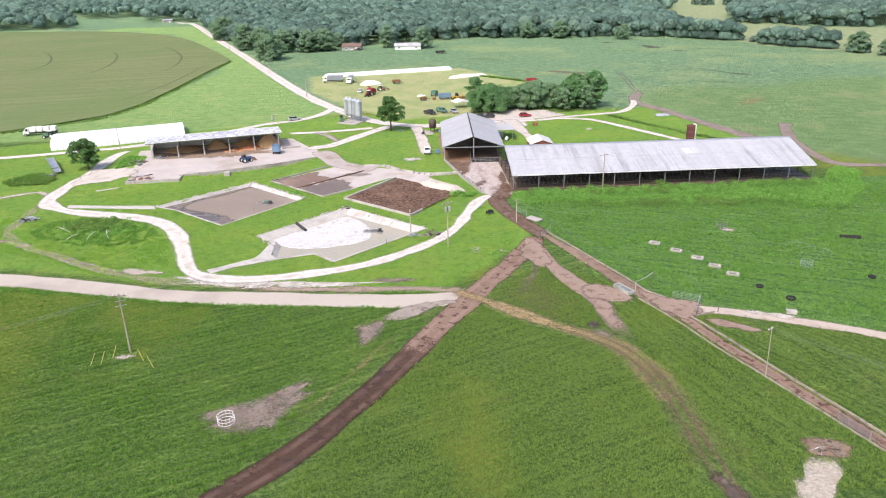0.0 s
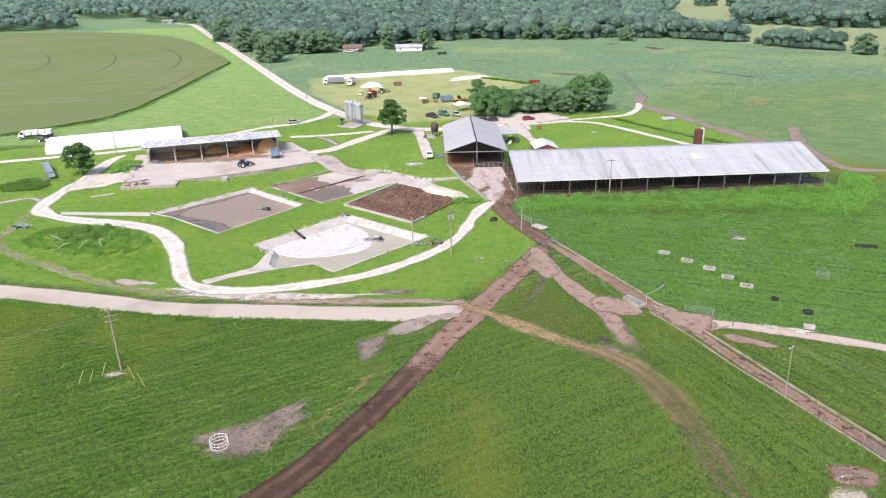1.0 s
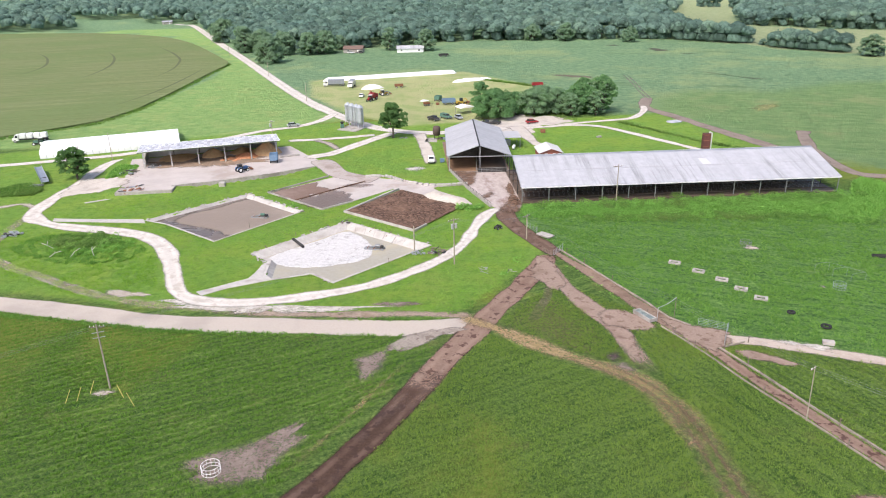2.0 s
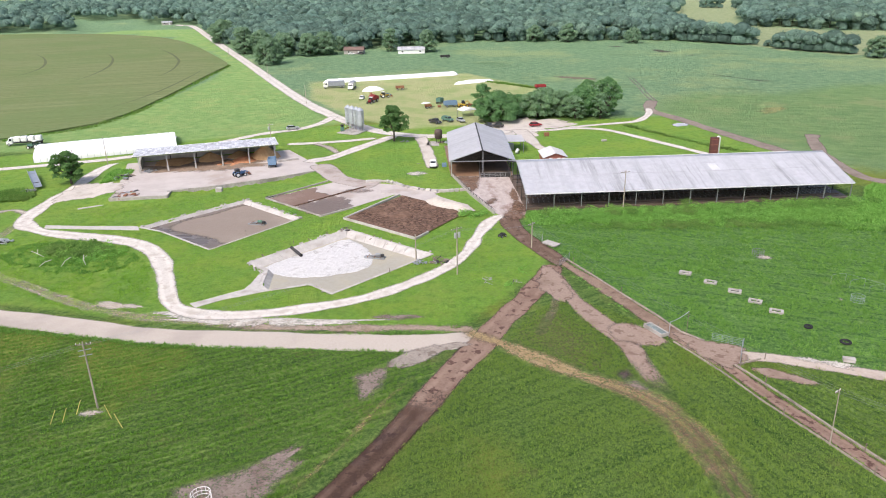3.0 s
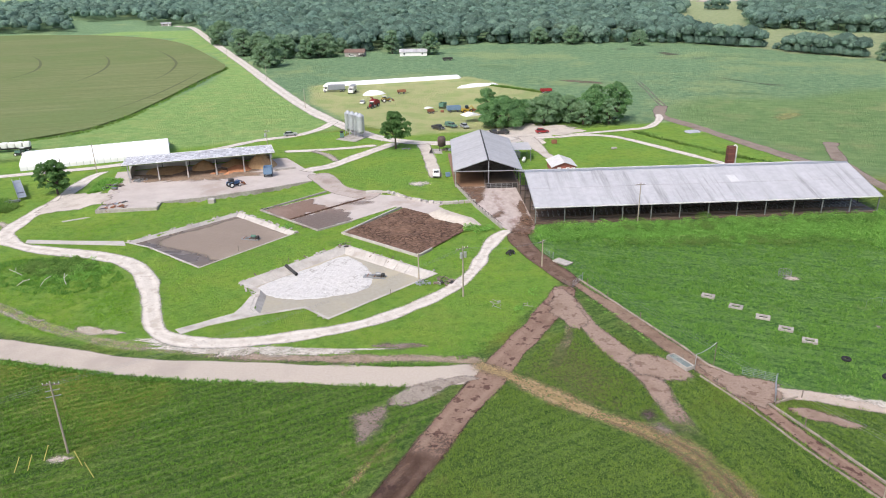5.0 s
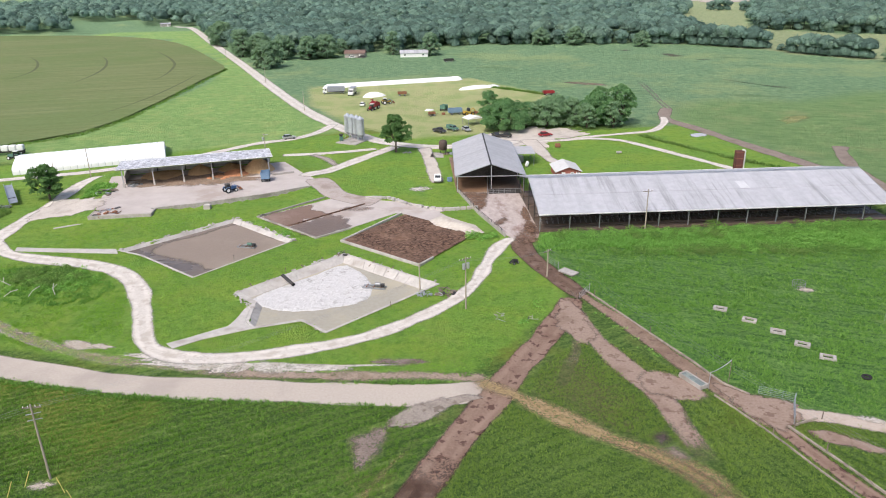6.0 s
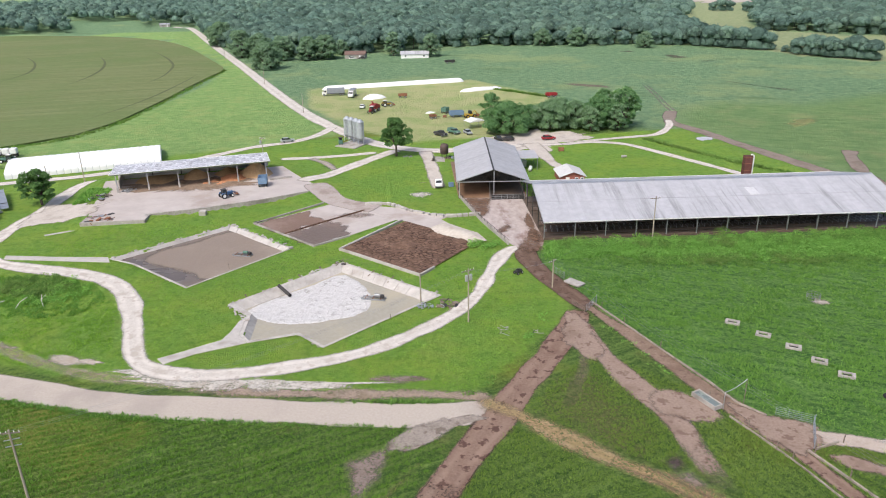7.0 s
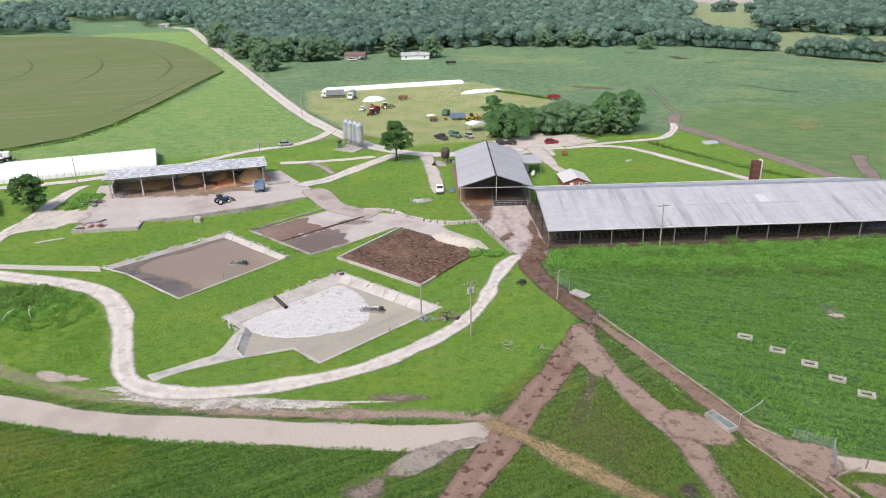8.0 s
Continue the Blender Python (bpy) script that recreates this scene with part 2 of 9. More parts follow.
M_TRACK = earth("pinkish dirt track", (0.200, 0.136, 0.098), (0.285, 0.207, 0.157), (0.165, 0.108, 0.076), 0.9, 0.6, 0.2, spots=(0.150, 0.094, 0.072), holes=0.2)
M_BARE = earth("bare grey soil", (0.185, 0.142, 0.118), (0.275, 0.222, 0.190), (0.135, 0.100, 0.082), 1.6, 0.8, 0.4, most=0.95, holes=0.55)
M_TAN_TRACK = earth("worn straw-coloured track", (0.245, 0.178, 0.088), (0.370, 0.268, 0.146), (0.200, 0.165, 0.065), 1.5, 0.9, 0.5, most=0.95, holes=0.5, ruts=(0.340, 0.260, 0.150))
M_RUT = earth("brown wheel rut", (0.150, 0.108, 0.062), (0.220, 0.162, 0.096), (0.110, 0.085, 0.045), 0.6, 0.5, 0.5, most=0.75, holes=0.6)
M_SPILL = earth("spilt limestone", (0.46, 0.42, 0.375), (0.60, 0.56, 0.51), (0.36, 0.315, 0.265), 1.6, 1.4, 0.4, most=0.98, holes=0.6)
M_APRON = earth("pale yard gravel", (0.44, 0.39, 0.345), (0.57, 0.52, 0.465), (0.37, 0.32, 0.275), 0.9, 0.5, 0.2, holes=0.1)
M_SAND = earth("pale sand", (0.38, 0.33, 0.27), (0.50, 0.445, 0.38), (0.30, 0.245, 0.195), 1.2, 1.0, 0.5, holes=0.4)
M_BURN = earth("dark churned mud", (0.060, 0.045, 0.038), (0.120, 0.090, 0.075), (0.035, 0.028, 0.024), 1.3, 0.8, 0.9, spots=(0.16, 0.13, 0.11))
M_FAR_DIRT = earth("dark worn soil", (0.105, 0.090, 0.066), (0.150, 0.132, 0.096), (0.090, 0.080, 0.056), 4.0, 2.5, 0.15, most=0.85, holes=0.5)
M_FAINT = earth("thin straw-coloured grass", (0.29, 0.285, 0.120), (0.36, 0.330, 0.150), (0.25, 0.280, 0.100), 4.0, 2.5, 0.15, most=0.7, holes=0.6)
M_FALLOW = earth("fallow soil", (0.42, 0.36, 0.32), (0.50, 0.43, 0.38), (0.38, 0.33, 0.28), 8.0, 1.0, 0.05)
M_FAR_TRACK = earth("pinkish brown cattle track", (0.190, 0.152, 0.126), (0.262, 0.216, 0.182), (0.150, 0.116, 0.092), 0.6, 0.4, 0.2, spots=(0.20, 0.148, 0.118))
M_PINK_YARD = earth("trodden pinkish yard soil", (0.235, 0.168, 0.132), (0.315, 0.238, 0.192), (0.195, 0.132, 0.100), 0.9, 0.6, 0.2, spots=(0.165, 0.108, 0.082))
M_BEIGE_TRACK = earth("pale pinkish-beige track", (0.385, 0.318, 0.265), (0.470, 0.400, 0.345), (0.330, 0.262, 0.215), 0.6, 0.4, 0.25)
M_BROWN_DUST = earth("dusty brown soil", (0.255, 0.195, 0.148), (0.345, 0.275, 0.218), (0.215, 0.165, 0.110), 1.0, 0.9, 0.3, holes=0.4)
M_DUSTY = earth("dusty brown track", (0.290, 0.250, 0.150), (0.390, 0.335, 0.225), (0.235, 0.225, 0.110), 1.4, 1.0, 0.35, most=0.6, holes=0.8, ruts=(0.450, 0.390, 0.315))
M_YARD = earth("grey yard gravel", (0.30, 0.26, 0.225), (0.42, 0.37, 0.325), (0.24, 0.195, 0.165), 1.6, 0.6, 0.3, holes=0.25)
M_CONCRETE = surface("old concrete", (0.31, 0.285, 0.26), (0.43, 0.405, 0.375), (0.20, 0.178, 0.152), 1.4, 0.22, 0.85, bump=0.25, world=True, amount=0.7)
M_WHITE_CONCRETE = surface("bleached concrete", (0.385, 0.36, 0.33), (0.515, 0.485, 0.455), (0.26, 0.225, 0.195), 1.2, 0.3, 0.85, bump=0.25, world=True, amount=0.65)
M_PINK_CONCRETE = surface("trodden wet concrete", (0.37, 0.305, 0.275), (0.53, 0.465, 0.44), (0.170, 0.092, 0.066), 0.6, 0.13, 0.55, bump=0.2, world=True, amount=0.75, stretch=(1.6, 0.7, 1))
M_PAD = surface("dusty pad concrete", (0.41, 0.362, 0.338), (0.49, 0.442, 0.415), (0.345, 0.285, 0.248), 0.25, 0.07, 0.85, bump=0.06, world=True, amount=0.8)
M_BARN_ROOF = roof_material("weathered galvanised roof", (0.40, 0.40, 0.425), (0.46, 0.46, 0.485), (0.235, 0.235, 0.238), amount=0.9)
M_MILK_ROOF = roof_material("grey sheet roof", (0.385, 0.38, 0.395), (0.45, 0.445, 0.46), (0.31, 0.305, 0.31), 'X', None, 0.45)
M_BIN = surface("bluish galvanised sheet", (0.40, 0.425, 0.46), (0.52, 0.545, 0.58), (0.33, 0.35, 0.38), 1.0, 0.4, 0.45, 0.4, 0.05)
M_GALV = surface("galvanised steel", (0.42, 0.44, 0.47), (0.55, 0.57, 0.60), (0.33, 0.33, 0.33), 2.0, 0.5, 0.42, 0.7, 0.05)
M_STEEL = plain("dull steel", (0.30, 0.31, 0.32), 0.5, 0.6)
M_WHITE_PAINT = plain("white paint", (0.78, 0.78, 0.76), 0.5, vary=0.05)
M_PLASTIC = surface("white plastic film", (0.82, 0.82, 0.83), (0.88, 0.88, 0.89), (0.70, 0.71, 0.72), 0.4, 0.1, 0.4, bump=0.3, dist=0.08, amount=0.35)
M_PALE_WOOD = surface("bleached dead wood", (0.36, 0.33, 0.29), (0.52, 0.49, 0.44), (0.24, 0.21, 0.17), 3.0, 0.8, 0.85)
M_WOOD = surface("weathered wood", (0.16, 0.125, 0.095), (0.27, 0.225, 0.18), (0.10, 0.075, 0.055), 3.0, 0.8, 0.85, stretch=(4, 4, 0.5))
# also carries the shade on the barns' inner frames
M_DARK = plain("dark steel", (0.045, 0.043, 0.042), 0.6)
M_RUBBER = plain("black rubber", (0.025, 0.025, 0.026), 0.75)
M_GLASS = plain("dark glass", (0.03, 0.035, 0.04), 0.08, 0, 0.6)
M_RED = plain("dark red paint", (0.30, 0.03, 0.035), 0.45)
M_BLUE = plain("blue paint", (0.07, 0.15, 0.30), 0.5)
M_LBLUE = plain("faded blue paint", (0.16, 0.25, 0.36), 0.6)
M_YELLOW = plain("yellow machine paint", (0.50, 0.34, 0.05), 0.5)
M_RUST = surface("rusted steel", (0.20, 0.085, 0.045), (0.32, 0.15, 0.085), (0.10, 0.05, 0.035), 2.0, 0.6, 0.85)
M_GREEN = plain("faded green paint", (0.10, 0.20, 0.15), 0.6)
M_SILVER = plain("silver car paint", (0.48, 0.49, 0.50), 0.3, 0.4)
M_BARN_RED = surface("red painted siding", (0.30, 0.10, 0.075), (0.38, 0.14, 0.105), (0.24, 0.09, 0.07), 2.5, 0.5, 0.75, stretch=(4, 4, 0.4))
M_LEAF = leaf_material("oak leaves", (0.063, 0.146, 0.050), (0.165, 0.287, 0.101), (0.116, 0.217, 0.078))
M_LEAF_GREY = leaf_material("grey-green leaves", (0.168, 0.280, 0.170), (0.298, 0.432, 0.266), (0.244, 0.367, 0.223), 0.5)
M_LEAF_MID = leaf_material("mid-green leaves", (0.115, 0.236, 0.109), (0.231, 0.389, 0.181), (0.176, 0.312, 0.145), 0.48)


def forest_material():
    """Leaves of a mixed wood, with haze put into their colours: every tree has a tone of its own."""
    n = Nodes("hazed far forest leaves")
    tone = n.attr("tone")
    r = n.add("ShaderNodeNewGeometry").outputs["Random Per Island"]
    at = n.coords(True)
    # all tones are raised and shifted to blue for distance haze
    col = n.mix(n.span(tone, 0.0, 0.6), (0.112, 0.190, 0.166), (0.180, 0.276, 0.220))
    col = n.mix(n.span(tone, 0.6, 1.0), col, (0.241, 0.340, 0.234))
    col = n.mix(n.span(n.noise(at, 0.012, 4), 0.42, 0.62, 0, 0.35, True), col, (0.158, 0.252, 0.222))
    col = n.mix(1.0, col, n.mix(r, (0.64, 0.64, 0.64), (1.30, 1.30, 1.27)), 'MULTIPLY')
    col = n.mix(1.0, col, n.mix(n.span(n.noise(at, 0.5, 4, 0.6), 0.35, 0.65), (0.82, 0.82, 0.82), (1.14, 1.14, 1.14)), 'MULTIPLY')
    d = n.add("ShaderNodeBsdfDiffuse")
    t = n.add("ShaderNodeBsdfTranslucent")
    n.put(col, d.inputs[0])
    n.put(n.mix(1.0, col, (1.2, 1.3, 0.7), 'MULTIPLY'), t.inputs[0])
    rough = n.add("ShaderNodeBump")
    rough.inputs["Strength"].default_value = 1.0
    rough.inputs["Distance"].default_value = 1.5
    n.put(n.noise(at, 0.62, 5, 0.7, 0.4), rough.inputs["Height"])
    n.put(rough.outputs[0], d.inputs["Normal"])
    m = n.add("ShaderNodeMixShader")
    m.inputs[0].default_value = 0.28
    n.put(d.outputs[0], m.inputs[1])
    n.put(t.outputs[0], m.inputs[2])
    n.put(m.outputs[0], n.out.inputs[0])
    return n.m


M_FOREST = forest_material()
# paler and bluer to go with the haze in the forest's colour
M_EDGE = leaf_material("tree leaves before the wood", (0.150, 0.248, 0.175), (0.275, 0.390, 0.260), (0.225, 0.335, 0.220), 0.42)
M_WEED = leaf_material("tall weeds", (0.111, 0.271, 0.057), (0.338, 0.573, 0.155), (0.235, 0.451, 0.106), 0.42)
M_BUSH = leaf_material("dark thicket leaves", (0.086, 0.200, 0.046), (0.242, 0.400, 0.104), (0.189, 0.270, 0.085))
M_TUFT_WEST = leaf_material("green grass tufts", (0.088, 0.187, 0.032), (0.211, 0.358, 0.076), (0.159, 0.292, 0.052), 0.4, 0.2)
M_TUFT = leaf_material("grass tufts", (0.103, 0.187, 0.036), (0.249, 0.360, 0.087), (0.202, 0.293, 0.066), 0.4, 0.2)
M_LAWN_BLADE = leaf_material("lawn grass blades", (0.121, 0.264, 0.037), (0.298, 0.483, 0.085), (0.206, 0.382, 0.057), 0.45, 0.1)
M_LUSH = leaf_material("lush grass blades", (0.094, 0.218, 0.050), (0.275, 0.461, 0.123), (0.195, 0.361, 0.088), 0.45, 0.2)
M_CROP_TRACK = plain("dark crop gap", (0.085, 0.098, 0.040), 0.9)
M_BARK = surface("bark", (0.075, 0.060, 0.047), (0.135, 0.110, 0.088), (0.050, 0.042, 0.034), 3.0, 0.8, 0.95, bump=0.5, dist=0.04)
M_SLURRY_A = slurry_material("grey-brown slurry", (0.118, 0.094, 0.080), (0.140, 0.112, 0.095), (0.190, 0.152, 0.128), 0.45, 0.62, 0.25, 0.07, 0.1, 3.0)
M_SLURRY_B = slurry_material("thin grey slurry", (0.330, 0.300, 0.235), (0.370, 0.340, 0.275), (0.430, 0.385, 0.290), 0.48, 0.64, 0.3, 0.07)


def foam_material():
    n = Nodes("white foam crust")
    at = n.coords(True)
    v = n.add("ShaderNodeTexVoronoi")
    v.feature = 'SMOOTH_F1'
    n.put(at, v.inputs["Vector"])
    v.inputs["Scale"].default_value = 0.9
    lump = n.noise(at, 0.8, 7, 0.75, 0.8)
    area = n.span(n.noise(at, 0.11, 4), 0.42, 0.58, 0.15, 1, True)
    dark = n.calc('MULTIPLY', n.span(lump, 0.50, 0.62, 0, 0.9, True), area)
    col = n.mix(n.span(n.noise(at, 3.0, 5), 0.35, 0.65), (0.50, 0.485, 0.475), (0.60, 0.585, 0.575))
    col = n.mix(dark, col, (0.34, 0.325, 0.305))
    n.bump(n.calc('ADD', lump, n.calc('MULTIPLY', v.outputs["Distance"], 0.5)), 0.9, 0.25)
    return n.done(col, 0.9, 0, 0.2)


def crust_material():
    n = Nodes("cracked brown manure crust")
    at = n.coords(True, (1, 1, 1), 0)
    v = n.add("ShaderNodeTexVoronoi")
    v.feature = 'DISTANCE_TO_EDGE'
    warp = n.add("ShaderNodeVectorMath")
    warp.operation = 'ADD'
    nz = n.add("ShaderNodeTexNoise")
    n.put(at, nz.inputs["Vector"])
    nz.inputs["Scale"].default_value = 0.6
    n.put(at, warp.inputs[0])
    n.put(nz.outputs["Color"], warp.inputs[1])
    st = n.add("ShaderNodeMapping")
    st.inputs["Rotation"].default_value = (0, 0, radians(20))
    st.inputs["Scale"].default_value = (0.45, 1.15, 1)
    n.put(warp.outputs[0], st.inputs[0])
    n.put(st.outputs[0], v.inputs["Vector"])
    v.inputs["Scale"].default_value = 1.7
    crack = n.span(v.outputs["Distance"], 0.02, 0.17, 0.0, 1, True)
    crack = n.calc('MAXIMUM', crack, n.span(n.noise(at, 0.2, 5, 0.65), 0.46, 0.62, 0, 0.9))
    plate = n.mix(n.span(n.noise(at, 0.9, 6), 0.35, 0.65), (0.140, 0.082, 0.055), (0.225, 0.142, 0.100))
    col = n.mix(crack, (0.052, 0.028, 0.019), plate)
    n.bump(n.calc('ADD', n.calc('MULTIPLY', crack, 0.6), n.noise(at, 0.7, 5)), 0.8, 0.25)
    return n.done(col, 0.85, 0, 0.2)


M_CRUST = crust_material()
# pale grey base paints the sky's reflection, on top of the low roughness
M_PUDDLE = earth("puddle water in sky colour", (0.42, 0.41, 0.42), (0.50, 0.49, 0.50), (0.40, 0.38, 0.37), 0.5, 0.2, 0.2, rough=0.12)
M_FOAM = foam_material()


def crop_material():
    n = Nodes("ripening crop rows")
    at = n.coords(True)
    rows = n.noise(n.coords(True, (0.02, 0.6, 1), -12), 0.8, 5, 0.65)
    big = n.noise(at, 0.012, 5, 0.6)
    col = n.mix(n.span(rows, 0.38, 0.64), (0.142, 0.176, 0.072), (0.200, 0.226, 0.108))
    col = n.mix(n.span(big, 0.42, 0.64, 0, 0.7, True), col, (0.132, 0.188, 0.070))
    col = n.mix(n.span(n.noise(at, 0.5, 6, 0.7), 0.4, 0.7, 0, 0.35), col, (0.105, 0.115, 0.035))
    n.bump(n.noise(at, 0.6, 6, 0.7), 0.8, 0.4)
    return n.done(col, 0.9, 0, 0.1)


M_CROP = crop_material()

# ---- mesh tools ----
def part(name, bm, material, parent=None, label=""):
    """Links a bmesh as one mesh object, under parent if there is one."""
    me = bpy.data.meshes.new(name)
    bmesh.ops.recalc_face_normals(bm, faces=bm.faces)
    bm.to_mesh(me)
    bm.free()
    me.materials.append(material)
    ob = new(name, me)
    ob.parent = parent
    if label:
        ob["label"] = label
    return ob


def thing(name, x, y, z=0.0, turn=0.0, label="", category="", group="", kind=""):
    """The Empty at a thing's base."""
    ob = new(name)
    ob.matrix_basis = pose(x, y, z, 0, 0, turn)
    ob.empty_display_size = 0.2
    return tagged(ob, label, category, group, kind)


def box(bm, x, y, z, sx, sy, sz, turn=None, bevel=0.0):
    """A box whose middle is x, y, z."""
    r = bmesh.ops.create_cube(bm, size=1.0)
    m = Matrix.Translation((x, y, z)) @ (turn if turn else Matrix()) @ Matrix.Diagonal((sx, sy, sz, 1))
    bmesh.ops.transform(bm, matrix=m, verts=r["verts"])
    if bevel:
        edges = {e for v in r["verts"] for e in v.link_edges}
        bmesh.ops.bevel(bm, geom=list(edges), offset=bevel, segments=2, affect='EDGES', profile=0.5)
    return bm


def beam(bm, a, b, w, h=None, up=(0, 0, 1)):
    """A square bar from a to b."""
    a, b = Vector(a), Vector(b)
    d = b - a
    q = d.to_track_quat('X', 'Z') if abs(d.normalized().z) < 0.99 else d.to_track_quat('X', 'Y')
    return box(bm, *((a + b) / 2), d.length, w, h or w, q.to_matrix().to_4x4())


def rod(bm, a, b, r0, r1=None, n=8, caps=True):
    """A round bar from a to b."""
    a, b = Vector(a), Vector(b)
    d = b - a
    m = Matrix.Translation((a + b) / 2) @ d.to_track_quat('Z', 'Y').to_matrix().to_4x4()
    bmesh.ops.create_cone(bm, cap_ends=caps, segments=n, radius1=r0, radius2=r0 if r1 is None else r1, depth=d.length, matrix=m)
    return bm


def prism(bm, pts, z0, z1):
    """A plate with the outline pts, from z0 up to z1."""
    lo = [bm.verts.new((x, y, z0)) for x, y in pts]
    hi = [bm.verts.new((x, y, z1)) for x, y in pts]
    bm.faces.new(hi)
    bm.faces.new(lo[::-1])
    for i in range(len(pts)):
        j = (i + 1) % len(pts)
        bm.faces.new((lo[i], lo[j], hi[j], hi[i]))
    return bm


def profile(bm, pts, y0, y1, bevel=0.0):
    """A side outline of x, z points, drawn out from y0 to y1."""
    a = [bm.verts.new((x, y0, z)) for x, z in pts]
    b = [bm.verts.new((x, y1, z)) for x, z in pts]
    fs = [bm.faces.new(a), bm.faces.new(b[::-1])]
    for i in range(len(pts)):
        j = (i + 1) % len(pts)
        fs.append(bm.faces.new((a[j], a[i], b[i], b[j])))
    if bevel:
        bmesh.ops.bevel(bm, geom=list({e for f in fs for e in f.edges}), offset=bevel, segments=2, affect='EDGES')
    return bm


def lathe(bm, rz, n=24, x=0.0, y=0.0):
    """A turned form from radius, height pairs."""
    rings = []
    for r, z in rz:
        rings.append([bm.verts.new((x + r * math.cos(2 * math.pi * i / n), y + r * math.sin(2 * math.pi * i / n), z)) for i in range(n)])
    for a, b in zip(rings, rings[1:]):
        for i in range(n):
            bm.faces.new((a[i], a[(i + 1) % n], b[(i + 1) % n], b[i]))
    if rz[-1][0] > 0.01:
        bm.faces.new(rings[-1])
    if rz[0][0] > 0.01:
        bm.faces.new(rings[0][::-1])
    return bm


def pipe(bm, pts, r, n=6):
    for a, b in zip(pts, pts[1:]):
        rod(bm, a, b, r, n=n)
    return bm


def B():
    return bmesh.new()


def curve(pts, step=1.5, closed=False):
    """Points at even steps along a smooth line through pts."""
    p = [Vector((*q, 0)) for q in pts]
    n = len(p)
    out = []
    for i in range(n if closed else n - 1):
        p0 = p[(i - 1) % n] if closed or i else p[0] * 2 - p[1]
        p1, p2 = p[i], p[(i + 1) % n]
        p3 = p[(i + 2) % n] if closed or i + 2 < n else p2 * 2 - p1
        k = max(1, int((p2 - p1).length / step))
        for s in range(k):
            t = s / k
            out.append(0.5 * (2 * p1 + (p2 - p0) * t + (2 * p0 - 5 * p1 + 4 * p2 - p3) * t * t + (3 * p1 - p0 - 3 * p2 + p3) * t ** 3))
    if not closed:
        out.append(p[-1])
    return out


# ---- lie of the land: flat, but for the raised pad of the feed shed ----
PAD_Z = 1.0
PAD = [(-63.6, 180.6), (-52.2, 184.0), (-39.3, 189.1), (-27.4, 195.6), (-24.5, 199.5), (-30.0, 207.5), (-38.0, 222.0), (-84.5, 211.0), (-79.5, 191.0), (-77.0, 181.0)]
PIT_A = [(-62.7, 155.9), (-42.0, 174.2), (-25.8, 158.4), (-42.6, 139.9), (-56.4, 152.2)]
PIT_B = [(-33.2, 132.3), (-14.6, 150.0), (4.3, 133.0), (-14.8, 115.7), (-19.3, 120.3), (-26.9, 118.2), (-28.7, 120.9), (-28.9, 127.6)]


def seg_far(X, Y, a, b):
    ax, ay, bx, by = *a, *b
    t = np.clip(((X - ax) * (bx - ax) + (Y - ay) * (by - ay)) / ((bx - ax) ** 2 + (by - ay) ** 2), 0, 1)
    return np.hypot(X - ax - t * (bx - ax), Y - ay - t * (by - ay))


def within(X, Y, poly):
    r = np.zeros(X.shape, bool)
    n = len(poly)
    for i in range(n):
        (x0, y0), (x1, y1) = poly[i], poly[(i + 1) % n]
        if y0 != y1:
            r ^= ((y0 > Y) != (y1 > Y)) & (X < (x1 - x0) * (Y - y0) / (y1 - y0) + x0)
    return r


def poly_far(X, Y, poly):
    """Distance to the outline, negative within."""
    d = np.full(X.shape, 1e9)
    for i in range(len(poly)):
        d = np.minimum(d, seg_far(X, Y, poly[i], poly[(i + 1) % len(poly)]))
    return np.where(within(X, Y, poly), -d, d)


def ease(t):
    t = np.clip(t, 0, 1)
    return t * t * (3 - 2 * t)


def land(X, Y):
    X, Y = np.asarray(X, float), np.asarray(Y, float)
    inside = within(X, Y, PAD)
    front = np.full(X.shape, 1e9)
    back = np.full(X.shape, 1e9)
    for i in range(len(PAD)):
        d = seg_far(X, Y, PAD[i], PAD[(i + 1) % len(PAD)])
        if i < 3:
            front = np.minimum(front, d)
        else:
            back = np.minimum(back, d)
    h = np.maximum(ease(1 - front / 0.5), ease(1 - back / 9.0))
    return PAD_Z * np.where(inside, 1.0, h)


def land_z(x, y):
    return float(land(np.array([x]), np.array([y]))[0])


def mesh_from(name, verts, faces, material, attrs=None):
    """A mesh from numpy arrays of places and of faces with equally many corners."""
    me = bpy.data.meshes.new(name)
    k = faces.shape[1]
    me.vertices.add(len(verts))
    me.vertices.foreach_set("co", np.ascontiguousarray(verts, np.float32).ravel())
    me.loops.add(faces.size)
    me.loops.foreach_set("vertex_index", np.ascontiguousarray(faces, np.int32).ravel())
    me.polygons.add(len(faces))
    me.polygons.foreach_set("loop_start", np.arange(0, faces.size, k, dtype=np.int32))
    for key, vals in (attrs or {}).items():
        a = me.attributes.new(key, 'FLOAT', 'POINT')
        a.data.foreach_set("value", np.ascontiguousarray(vals, np.float32))
    me.update(calc_edges=True)
    me.validate()
    me.materials.append(material)
    return me


ROADS = []


